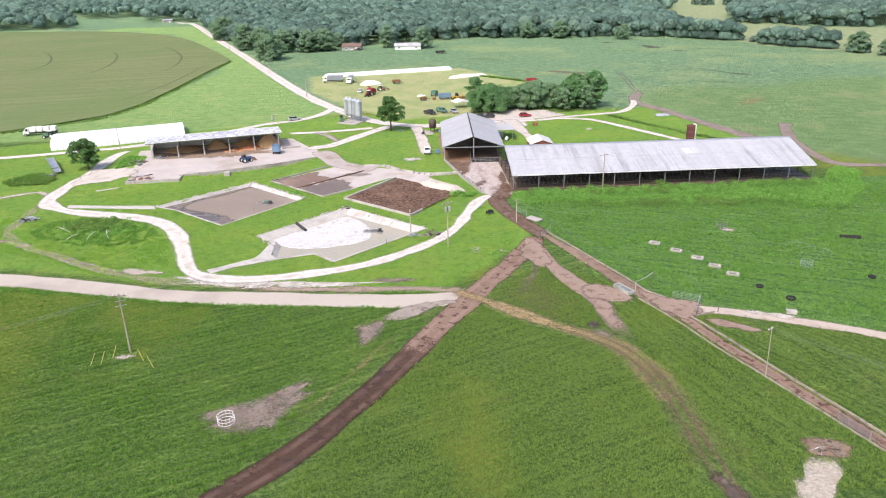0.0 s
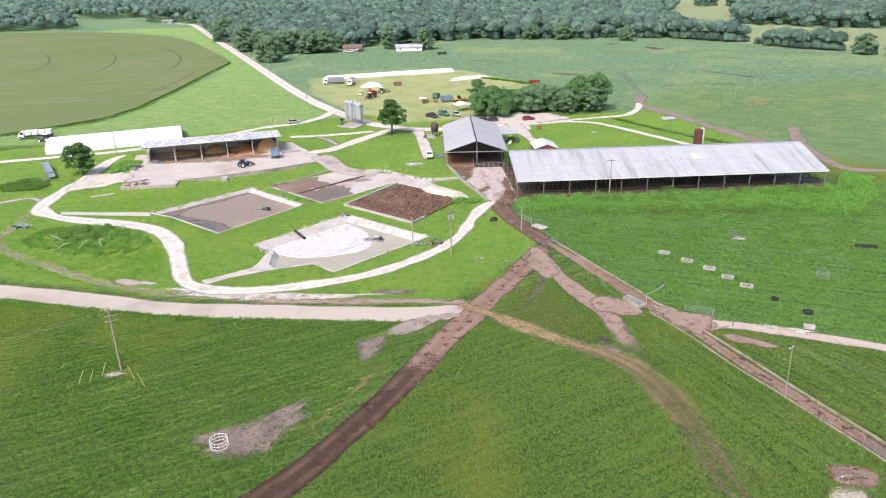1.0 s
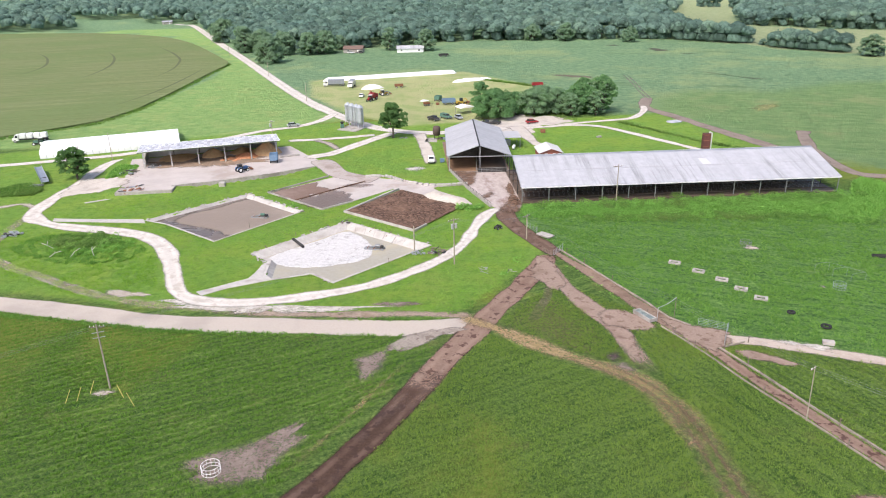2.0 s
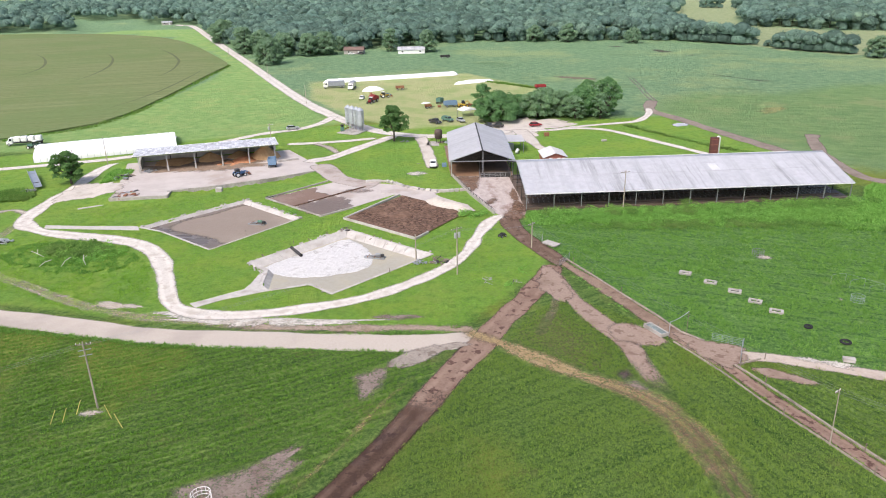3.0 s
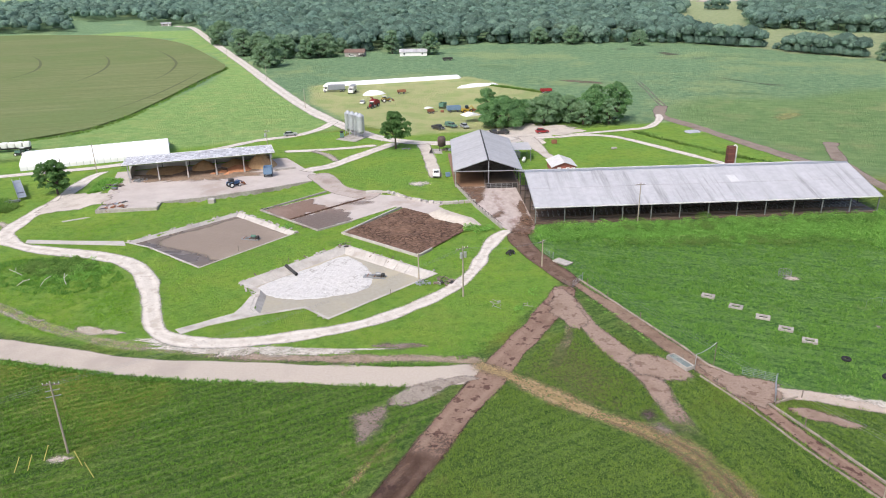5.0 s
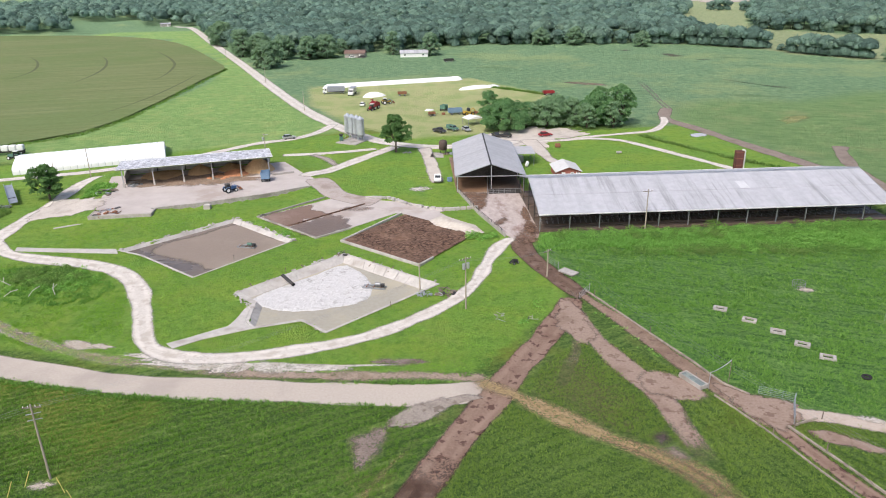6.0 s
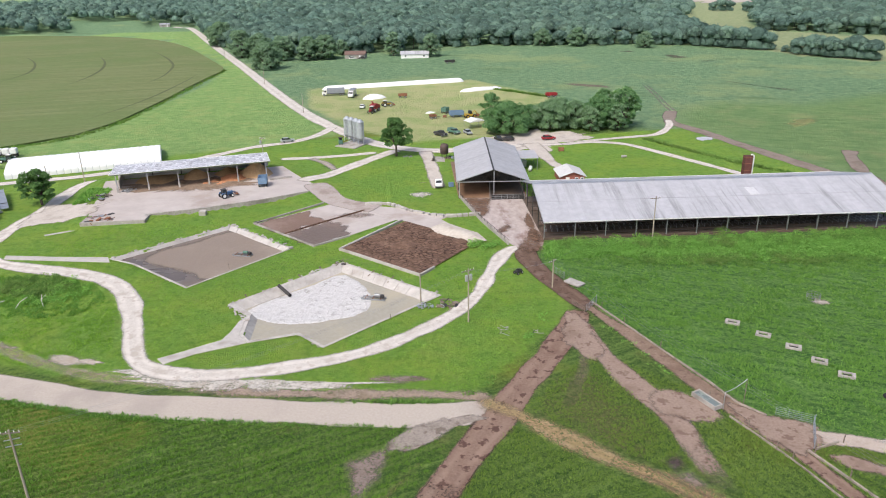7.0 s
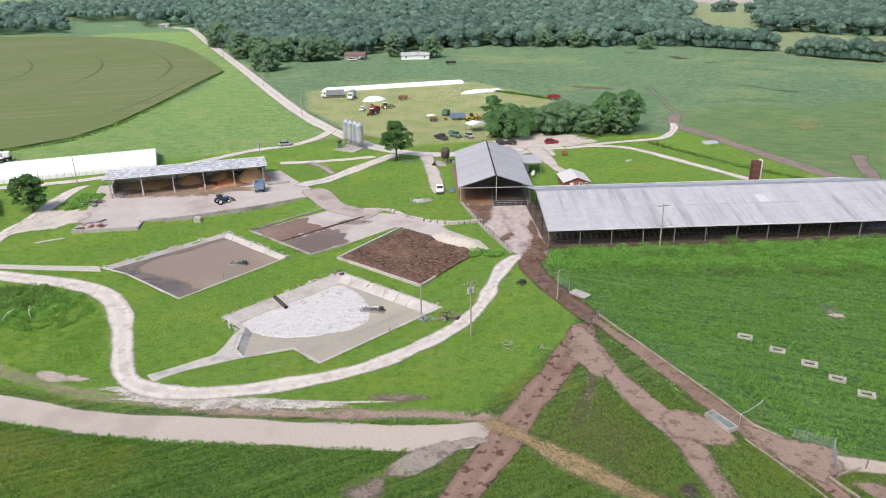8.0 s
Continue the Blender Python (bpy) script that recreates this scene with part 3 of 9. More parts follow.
def ribbon(name, pts, width, material, lift=0.03, wobble=0.25, label="", step=1.6, category="road", kind="structure", taper=(1, 1), fade=(0.7, 0.7)):
    """A road or track along a smooth line, laid on the land."""
    line = curve(pts, step)
    ROADS.append((pts, (width if isinstance(width, (int, float)) else sum(width) / 2) / 2))
    w0 = width if isinstance(width, (int, float)) else None
    n = len(line)
    verts, edge, across = [], [], []
    cols = (-1.0, -0.7, -0.3, 0.0, 0.3, 0.7, 1.0)
    for i, p in enumerate(line):
        d = (line[min(i + 1, n - 1)] - line[max(i - 1, 0)]).normalized()
        side = Vector((-d.y, d.x, 0))
        s = i / max(1, n - 1)
        w = w0 if w0 is not None else width[0] + (width[1] - width[0]) * s
        w = w / 2 + 0.5 + wobble * noise.noise((p.x * 0.15, p.y * 0.15, 3.0))
        w *= taper[0] + (taper[1] - taper[0]) * s
        for c in cols:
            q = p + side * c * w
            verts.append((q.x, q.y, 0))
            edge.append((1 - abs(c)) * w)
            across.append(c)
    verts = np.array(verts)
    verts[:, 2] = land(verts[:, 0], verts[:, 1]) + lift
    k = len(cols)
    faces = np.array([(i * k + j, (i + 1) * k + j, (i + 1) * k + j + 1, i * k + j + 1) for i in range(n - 1) for j in range(k - 1)])
    # the ends fray out too
    edge = np.array(edge)
    run = np.repeat(np.array([0.0] + [(line[i] - line[i - 1]).length for i in range(1, n)]).cumsum(), k)
    edge = np.minimum(edge, np.minimum(run * fade[0], (run[-1] - run) * fade[1]) + 0.15)
    ob = new(name, mesh_from(name, verts, faces[:, ::-1], material, {"edge": edge, "across": np.array(across)}))
    return tagged(ob, label, category, "", kind)


PATCHES = []


def patch(name, pts, material, lift=0.045, label="", category="ground", step=1.0, rag=1.0):
    """A bare or worn patch with a smooth closed outline."""
    line = curve(pts, step, True)
    PATCHES.append(pts)
    c = sum(line, Vector()) / len(line)
    line = [c + (p - c) * (1 + rag * (0.26 * noise.noise(p * 0.33) + 0.2 * noise.noise(p * 0.95))) for p in line]
    rings = (1.0, 0.82, 0.6, 0.35, 0.12, 0.003)
    verts, edge = [], []
    for s in rings:
        for p in line:
            q = c + (p - c) * s
            verts.append((q.x, q.y, 0))
            edge.append((1 - s) * (p - c).length * 0.8)
    verts.append((c.x, c.y, 0))
    edge.append(edge[-1] + 0.3)
    verts = np.array(verts)
    verts[:, 2] = land(verts[:, 0], verts[:, 1]) + lift
    n = len(line)
    f = [(r * n + i, r * n + (i + 1) % n, (r + 1) * n + (i + 1) % n, (r + 1) * n + i) for r in range(len(rings) - 1) for i in range(n)]
    me = mesh_from(name, verts[:-1], np.array(f), material, {"edge": np.array(edge[:-1]), "across": np.full(len(verts) - 1, 1.0)})
    return tagged(new(name, me), label, category, "", "structure")


def slab(name, pts, z0, z1, material, label="", category="slab", kind="structure", parent=None):
    ob = part(name, prism(B(), pts, z0, z1), material, parent, label)
    if parent is None:
        tagged(ob, label, category, "", kind)
    return ob

# ---- the ground: one sheet from behind the camera to the horizon ----
LAWN = [(-130, 98), (-80, 119), (-44, 108), (6, 100), (26, 124), (28, 150), (30, 190), (34, 200), (112, 200), (108, 225), (96, 262), (60, 256), (30, 262), (-26, 262), (-60, 252), (-100, 240), (-140, 226), (-160, 150)]
LUSH = [(27, 158), (130, 160), (200, 160), (200, 66), (72, 79), (50, 89), (40, 98), (31, 124), (22, 150)]
TAN = [(-50, 371), (32, 386), (45, 362), (62, 333), (52, 300), (38, 262), (22, 256), (-2, 252), (-24, 280), (-43, 322)]
WORN = [(14.6, 97.6), (19.6, 105.6), (23.6, 108.4), (27.4, 102), (29.4, 92), (27, 83), (20, 89)]
EAST = [(33.6, 140), (33.6, 100), (32, 30), (200, 30), (200, 140)]
SERE = [(-84, 30), (-57, 30), (-52, 66), (-58, 112), (-80, 116)]
SERE2 = [(4, 44), (13, 44), (12, 72), (5, 76)]
PALE = [(224, 486), (238, 452), (256, 425), (284, 390), (420, 345), (720, 310), (720, 430), (356, 552), (316, 596), (293, 624), (314, 688), (370, 796), (450, 990), (560, 1060), (640, 1300), (430, 1300), (380, 1060), (330, 880), (262, 720), (236, 620), (214, 530)]
BRIGHT = [(97, 270), (104, 290), (126, 308), (160, 300), (200, 318), (420, 300), (420, 160), (141, 172), (124, 192), (116, 204), (108, 228), (102, 250)]
FAR = [(-2000, 215), (-90, 242), (-30, 280), (40, 300), (66, 275), (100, 240), (115, 196), (140, 170), (400, 150), (2500, 200), (2500, 4000), (-2500, 4000)]
MEAD = [(-24, 266), (-46, 311), (-66, 365), (-99, 455), (-150, 590), (-200, 730), (-340, 760), (-200, 640), (-134, 515), (-109, 452), (-104, 390), (-111, 325), (-127, 286), (-142, 256), (-160, 234), (-100, 236), (-60, 248)]
CROP = [(-330, 225), (-158, 244), (-141, 256), (-131, 265), (-120, 276), (-114.4, 297), (-112.4, 322), (-111, 355), (-110, 388), (-108.6, 423), (-108.4, 447), (-117, 470), (-132.5, 505), (-165, 576), (-200, 633), (-236, 669), (-285, 700), (-330, 712), (-400, 722), (-700, 740), (-700, 225)]


def spread(a, b, fine, lo, hi, growth=1.16):
    """Grid lines that are close between a and b and wider apart out to lo and hi."""
    mid = list(np.arange(a, b + 1e-6, fine))
    s, up = fine, mid[-1]
    while up < hi:
        s *= growth
        up += s
        mid.append(up)
    s, down, low = fine, a, []
    while down > lo:
        s *= growth
        down -= s
        low.append(down)
    return np.array(low[::-1] + mid)


def build_ground():
    xs = spread(-122, 128, 1.0, -4500, 4500)
    ys = spread(38, 275, 1.0, -400, 6000, 1.1)
    X, Y = np.meshgrid(xs, ys)
    Z = land(X, Y)
    for pit, depth in ((PIT_A, 3.0), (PIT_B, 3.0)):
        Z = np.where(poly_far(X, Y, pit) < -0.75, -depth, Z)
    nx, ny = len(xs), len(ys)
    verts = np.stack([X.ravel(), Y.ravel(), Z.ravel()], 1)
    i = np.arange(nx * ny).reshape(ny, nx)
    faces = np.stack([i[:-1, :-1].ravel(), i[:-1, 1:].ravel(), i[1:, 1:].ravel(), i[1:, :-1].ravel()], 1)
    at = {}
    for key, poly, soft in (("lawn", LAWN, 4.0), ("lush", LUSH, 3.0), ("tan", TAN, 6.0), ("worn", WORN, 6.0), ("east", EAST, 2.0), ("far", FAR, 14.0), ("pale", PALE, 6.0), ("sere", SERE, 9.0), ("sere2", SERE2, 5.0), ("mead", MEAD, 6.0), ("bright", BRIGHT, 12.0)):
        at[key] = np.clip(0.5 - poly_far(X, Y, poly) / (2 * soft), 0, 1).ravel()
    at["sere"] = np.maximum(at["sere"], at.pop("sere2"))
    ob = new("ground", mesh_from("ground", verts, faces, M_GROUND, at))
    for p in ob.data.polygons:
        p.use_smooth = True
    return tagged(ob, "green pasture and mown grass on flat farm land", "ground", "", "structure")


build_ground()

# ---- the crop field beyond the road ----
def build_crop():
    line = curve(CROP, 12.0, True)
    bm = B()
    top = [bm.verts.new((p.x + 0.8 * noise.noise(p * 0.1), p.y, 0.7)) for p in line]
    low = [bm.verts.new((p.x, p.y, -0.05)) for p in line]
    bm.faces.new(top)
    for i in range(len(line)):
        j = (i + 1) % len(line)
        bm.faces.new((low[i], low[j], top[j], top[i]))
    return tagged(part("crop_field", bm, M_CROP), "ripening olive-brown crop on a broad field", "field", "", "stuff")


build_crop()

# ---- roads, lanes and tracks ----
M_PAD_WAY = earth("dusty concrete way", (0.35, 0.30, 0.27), (0.43, 0.375, 0.345), (0.26, 0.205, 0.175), 0.6, 0.4, 0.2)
LOOP = [(-89.6, 215.6), (-91.8, 206.4), (-91.4, 187.9), (-92.6, 175.3), (-91.9, 163.0), (-85.7, 156.4), (-77.3, 152.4), (-66.6, 149.0), (-57.7, 144.0), (-51.5, 135.8), (-47.2, 125.5), (-44.2, 117.4), (-41.0, 112.4), (-35.0, 109.6), (-27.4, 109.1), (-17.9, 110.7), (-8.4, 113.9), (-0.5, 119.4), (6.1, 125.7), (11.2, 133.9), (14.4, 143.3), (17.9, 151.5), (21.3, 155.7)]
LOWER = [(-160, 128.0), (-110, 120.5), (-79.0, 113.8), (-67.1, 110.6), (-53.2, 106.2), (-43.6, 103.2), (-33.1, 101.2), (-22.8, 99.8), (-12.7, 98.4), (-2.7, 97.1), (5.2, 97.0), (9.5, 97.4)]
RLANE = [(44.4, 87.4), (47.5, 77.4), (50.2, 70.2), (52.6, 63.4), (54.6, 58.4), (56.4, 53.2), (60.4, 42), (66, 26)]
MAIN = [(-244, 802), (-232, 786), (-215.3, 766.0), (-150, 592), (-99.8, 459.2), (-65, 365), (-44.0, 311.0), (-29.6, 280.3), (-15.0, 254.9), (-3.7, 244.0), (8.6, 239.1), (20, 240), (36, 243.5)]
ribbon("road", LOWER, 4.9, M_PALE_ROAD, 0.03, 0.5, "wide beige dirt road through the pasture")
ribbon("lane", [(23.4, 158.4), (22.2, 150), (23.6, 142.0), (25.7, 135.4), (28.4, 127.8), (29.4, 124.8)], (4.8, 3.6), M_LANE_MID, 0.055, 0.3, "dark brown trodden lane from the barns", category="lane")
ribbon("lane", [(27.2, 125.6), (25.2, 120.4), (22.0, 115.2), (19.4, 110.6), (16.4, 106.2), (12.2, 99.6), (10.2, 95.6), (5.2, 88.0), (0.6, 79.6), (-3.0, 73.6)], (3.8, 4.7), M_LANE_PALE, 0.058, 0.6, "pinkish-brown trodden cattle lane with hoof marks", category="lane", fade=(0.7, 0.04))
ribbon("lane", [(9.6, 95.4), (5.3, 88.1), (0.1, 78.9), (-5.2, 69.8), (-8.6, 64.8), (-14.4, 56.6), (-22.0, 49.2), (-33, 38), (-60, 8)], (4.2, 3.6), M_LANE, 0.05, 0.5, "dark brown trodden cattle lane", category="lane")
ribbon("lane", [(28.6, 127.6), (30.8, 122.1), (33.6, 115.6), (36.6, 107.0), (38.8, 101.0), (42.0, 93.4), (44.9, 86.4)], (2.4, 3.6), M_TRACK, 0.06, 0.5, "reddish trodden cattle lane beside a field edge", category="lane")
ribbon("lane", RLANE, 1.9, M_LANE_PALE, 0.055, 0.2, "narrow fenced dirt lane between kerbs", category="lane")
ribbon("track", [(45.4, 89.6), (52.9, 87.6), (58.5, 85.0), (63.9, 82.5), (69.1, 80.0), (73.2, 77.4), (90, 68.6), (120, 55)], 2.4, M_BEIGE_TRACK, 0.07, 0.4, "pale beige track along the field")
ribbon("track", [(25.8, 120.5), (27.0, 112.4), (29.0, 104.8), (31.0, 98.4), (32.6, 93.0), (32.9, 87.0), (33.6, 79.6)], (3.9, 2.7), M_PINK_YARD, 0.07, 0.8, "pinkish dirt track worn through the grass", category="track", fade=(0.7, 0.10))
M_SPUR = earth("thin worn pinkish soil", (0.200, 0.145, 0.108), (0.285, 0.215, 0.165), (0.150, 0.105, 0.075), 1.2, 0.9, 0.4, most=0.8, holes=0.55)
ribbon("track", [(24.6, 111.4), (23.6, 106.4), (21.6, 102.4), (19.8, 98.6)], (2.2, 0.9), M_SPUR, 0.065, 0.9, "thin worn dirt path", category="track", fade=(0.9, 0.05))
ribbon("track", [(7.4, 100.2), (13.1, 95.6), (20.7, 87.9), (28.4, 81.4), (32.4, 76.7), (34.6, 67.2), (34.8, 55.6), (34.8, 47.4)], (2.8, 5.4), M_TAN_TRACK, 0.075, 0.9, "straw-coloured wheel track through the grass", category="track", fade=(0.7, 0.03))
for _o in (-0.85, 0.75):
    ribbon("rut", [(22.6 + _o * 0.7, 86.6 + _o * 0.7), (28.4 + _o * 0.8, 81.4 + _o * 0.5), (32.4 + _o, 76.0 + _o * 0.2), (34.6 + _o, 67.2), (34.9 + _o, 55.6), (35.0 + _o, 48.4), (35.2 + _o, 40)], 0.25, M_RUT, 0.095, 0.3, "thin brown wheel rut in the straw-coloured track", category="track", fade=(0.08, 0.7))
ribbon("road", LOOP, (4.2, 2.5), M_WHITE_ROAD, 0.065, 0.7, "winding white limestone farm road")
ribbon("track", [(-93.0, 161.5), (-91.8, 152.1), (-91.3, 146.3), (-91.0, 141.7), (-87.1, 135.7), (-80.4, 129.7), (-72.0, 124.5), (-64.9, 119.2), (-56.0, 113.9), (-46.6, 109.9), (-36, 106.8), (-26.0, 104.6)], (2.0, 2.2), M_DUSTY, 0.045, 0.7, "worn straw-coloured track beside the road", category="track")
ribbon("track", [(-34, 106.4), (-26, 104.7), (-15.8, 103.2), (-7.9, 102.4), (0, 101.9), (6.2, 101.1), (10.4, 99.8)], (2.4, 2.0), M_BROWN_DUST, 0.05, 0.7, "brown trodden track above the beige road", category="track", fade=(0.1, 0.7))
ribbon("rut", [(-0.3, 87.6), (-5.2, 80.1), (-9.3, 72.6), (-16, 62)], 0.5, M_TAN_TRACK, 0.07, 0.4, "faint straw-coloured wheel rut beside the lane", category="track", fade=(0.1, 0.1))
for _o in (-0.9, 0.9):
    ribbon("rut", [(-92.6 + _o, 156), (-91.5 + _o, 146.3), (-91.0 + _o, 141.7), (-87.1 + _o * 0.8, 135.7 + _o * 0.6), (-80.4 + _o * 0.7, 129.7 + _o * 0.7), (-72.0 + _o * 0.5, 124.5 + _o * 0.8), (-64.9 + _o * 0.5, 119.2 + _o * 0.8), (-56.0 + _o * 0.4, 113.9 + _o * 0.9)], 0.3, M_SAND, 0.06, 0.3, "pale sandy wheel rut beside the loop road", category="track", fade=(0.2, 0.1))
ribbon("road", MAIN, (6.5, 5.2), M_WHITE_ROAD, 0.075, 0.4, "straight white gravel farm road", step=4)
ribbon("road", [(-28.6, 279.5), (-33.5, 265.6), (-41, 256.6), (-52.2, 250.9), (-64.0, 239.6), (-75.3, 229.8), (-87.2, 224.0), (-96.9, 219.9), (-110.1, 216.4), (-119.9, 213.8), (-135.0, 210.7), (-170, 204)], 3.4, M_WHITE_ROAD, 0.085, 0.5, "pale gravel road past the long white tunnel")
ribbon("road", [(-41.0, 234.0), (-31.5, 234.4), (-20, 236.4), (-11.0, 239.0)], 2.8, M_WHITE_ROAD, 0.095, 0.4, "short pale gravel road")
ribbon("road", [(-30.4, 205.0), (-22.2, 216.9), (-13.4, 229.9), (-5.0, 241.5)], 4.0, M_WHITE_ROAD, 0.09, 0.4, "pale gravel road up to the feed pad")
ribbon("road", [(-32, 234), (-26.5, 228), (-22.4, 219.0)], 3.2, M_YARD, 0.11, 0.8, "short gravel link between two roads")
ribbon("road", [(3.8, 239.1), (4.8, 228), (5.6, 217), (6.6, 198.0)], (4.4, 3.4), M_APRON, 0.1, 0.6, "white gravel driveway beside the milking barn", category="driveway")
ribbon("track", [(-91.0, 165), (-98.4, 172.0), (-106.3, 168.1), (-125, 160), (-160, 150)], 2.0, M_SAND, 0.06, 0.5, "pale sandy side track", category="track")
ribbon("road", [(36, 243.5), (48.4, 243.2), (60, 247.4), (75, 251.0), (82, 252.8), (87.3, 258.3), (92.6, 268.0), (95.0, 277.0)], 2.6, M_WHITE_ROAD, 0.08, 0.4, "pale farm track beyond the trees")
ribbon("road", [(48, 243), (59.1, 244.7), (68.3, 240.8), (75.1, 230.5), (80.9, 219.9), (86.2, 210.2), (93, 197)], 2.6, M_WHITE_ROAD, 0.09, 0.3, "curved white track across the back lawn", category="track")
ribbon("track", [(102.0, 293), (97.4, 282.3), (94.4, 272.0), (96.0, 265.5), (98.2, 259.0), (100.6, 250.6), (103.2, 239.7), (107.6, 223.0), (112.1, 207.0), (116, 193), (118, 184)], (4.4, 5.2), M_FAR_TRACK, 0.079, 0.8, "greyish cattle track beyond the barn", category="track")
ribbon("track", [(133.4, 225), (129.6, 218.2), (126.1, 209.3), (122.6, 199.1), (120.3, 184), (121.5, 172.6), (134, 168.9), (170, 160)], (4.2, 2.6), M_FAR_TRACK, 0.065, 0.8, "greyish cattle track round the barn's end", category="track")
ribbon("road", [(38.6, 246), (40.0, 232), (41.0, 221), (43.0, 212.0)], (6.0, 2.6), M_APRON, 0.1, 0.5, "gravel path to the red shed", category="path")

for _o in (-0.9, 0.9):
    ribbon("rut", [(102.4 + _o, 292), (104.6 + _o, 310), (108 + _o, 330), (112.4 + _o, 363)], 0.5, M_GREY_TRACK, 0.07, 0.3, "faint wheel rut running out into the pasture", category="track", fade=(0.7, 0.03))
ribbon("road", [(-26.6, 203.0), (-22.8, 195.4), (-19.4, 189.8), (-14.6, 185.8), (-9.0, 182.6)], (6.4, 6.0), M_PAD_WAY, 0.14, 0.5, "dusty concrete way down from the feed pad")
patch("track_fork", [(36.6, 99.6), (33.0, 101.2), (30.0, 97.6), (33.0, 93.0), (37.0, 92.6), (39.6, 94.2)], M_PINK_YARD, 0.075, label="trodden pinkish soil beside the drinking trough")
patch("trodden_fork", [(25.0, 125.0), (22.6, 117.6), (22.4, 113.4), (24.0, 111.6), (26.0, 108.6), (28.2, 112.0), (27.8, 121.4)], M_PINK_YARD, 0.072, label="trodden pinkish soil where two lanes fork")
patch("gate_yard", [(40.4, 96.6), (44.8, 94.4), (49.4, 91.6), (49.6, 88.4), (46.2, 85.0), (43.2, 86.6), (41.0, 91.6)], M_PINK_YARD, 0.08, label="trodden pinkish soil at the gates")
patch("gravel_apron", [(-93.4, 184), (-90.4, 194.4), (-84, 192.4), (-77.4, 190.4), (-76.6, 183), (-83.5, 179), (-91, 177)], M_APRON, 0.09, label="pale gravel where the road meets the pad")

# ---- bare patches ----
patch("dirt_patch", [(-29.4, 65.1), (-23.1, 68.2), (-19.3, 70.4), (-13.5, 73.4), (-14.8, 67.0), (-17.8, 60.9), (-23.9, 60.4)], M_BARE, label="bare greyish soil round a hay feeder")
patch("dirt_patch", [(-9.6, 89.0), (-7.2, 90.0), (-4.4, 91.0), (-3.8, 87.3), (-4.6, 83.9), (-7.5, 81.6), (-9.6, 85.9)], M_BARE, label="bare greyish soil in the pasture")
patch("dirt_patch", [(-4.8, 91.3), (-2.7, 93.6), (-0.1, 95.4), (7.2, 97.0), (8.4, 95.6), (4.6, 94.2), (1.4, 90.4), (-0.9, 89.8), (-3.9, 90.2)], M_GREY_TRACK, 0.062, label="grey worn soil at the road junction")
patch("gravel_spill", [(-45, 111.4), (-40.4, 108.2), (-34, 105.6), (-27, 104.4), (-20, 103.8), (-10, 104.2), (-4, 105.2), (-12, 105.8), (-24, 108.0), (-33, 108.6), (-41, 111.4)], M_SPILL, 0.052, label="white limestone washed off the bend of the road", category="gravel")
patch("dirt_patch", [(77, 367), (85, 364), (93, 358), (95, 352), (87, 354), (78, 360)], M_SPUR, 0.06, label="trampled pale soil out in the pasture")
patch("mud_patch", [(28.0, 86.0), (30.6, 86.8), (31.0, 84.2), (28.6, 83.6)], M_BURN, 0.09, label="dark churned mud beside the track")
patch("gravel_spill", [(54.0, 88.6), (58.6, 87.6), (63.8, 84.6), (62.6, 83.2), (57, 85.8)], M_SPILL, 0.08, label="pale gravel spilt along the track", category="gravel")
patch("sand_patch", [(42.0, 46.2), (45.2, 50.0), (47.6, 50.4), (49.6, 48.8), (47.0, 45.6), (44.6, 41), (41, 35), (37, 35), (39.0, 42.4)], M_SAND, label="pale sand laid bare in the pasture")
patch("dirt_patch", [(46.0, 53.6), (49.8, 54.6), (53.0, 51.9), (50.6, 49.6), (46.8, 50.6)], M_TRACK, 0.06, label="pinkish bare soil under a brush pile")
patch("mud_patch", [(32.8, 48.6), (34.4, 50.0), (36.4, 47.4), (36.8, 43.8), (34.2, 43.2)], M_BURN, 0.09, label="dark churned mud in the wheel track")
patch("dirt_patch", [(-56.5, 116.6), (-51, 116.2), (-46.4, 113.4), (-52, 112.9), (-55.6, 113.8)], M_SAND, 0.06, label="pale washed-out sand beside the road")
patch("dirt_patch", [(-66.5, 120.6), (-62, 119.8), (-63.4, 118.2)], M_SAND, 0.06, label="pale washed-out sand beside the track")
patch("dirt_patch", [(27.6, 83.4), (31, 84.4), (32.6, 81.0), (29.4, 79.8)], M_BARE, 0.06, label="grey worn soil beside a track")
patch("dirt_patch", [(47.6, 85.6), (49.2, 86.0), (52.8, 84.2), (56.4, 80.4), (55, 79.8), (51.0, 81.6), (48.4, 83.0)], M_PINK_YARD, 0.06, label="pinkish bare soil beside the lane")
patch("gravel_yard", [(22, 240), (26, 254), (34, 264), (48, 264), (60, 257), (56, 247), (47, 244), (41.5, 232), (35, 236)], M_APRON, 0.06, label="shaded gravel yard under the big trees")
patch("dirt_patch", [(-1.8, 192.4), (0.6, 196.2), (4.2, 195.4), (5.2, 192.8), (2.4, 190.2)], M_SPILL, 0.06, label="pale bare spot on the lawn")
patch("dirt_patch", [(1.0, 203.6), (3.0, 205.0), (4.4, 203.2)], M_SAND, 0.06, label="pale bare spot on the lawn")
patch("dirt_patch", [(66.6, 124.8), (68.6, 127.2), (71, 124.6), (69, 123.2)], M_SAND, 0.06, label="bare reddish soil round a feeder")
patch("dirt_patch", [(72.0, 105.6), (73.2, 106.8), (74.0, 105.4), (72.8, 104.6)], M_SAND, 0.06, label="small bare sandy spot in the pasture")
patch("dirt_patch", [(-45.8, 81.6), (-44.6, 82.8), (-43.2, 83.0), (-41.5, 81.9), (-42.9, 80.8), (-44.6, 80.4)], M_SAND, 0.06, label="bare soil round a pole's foot")
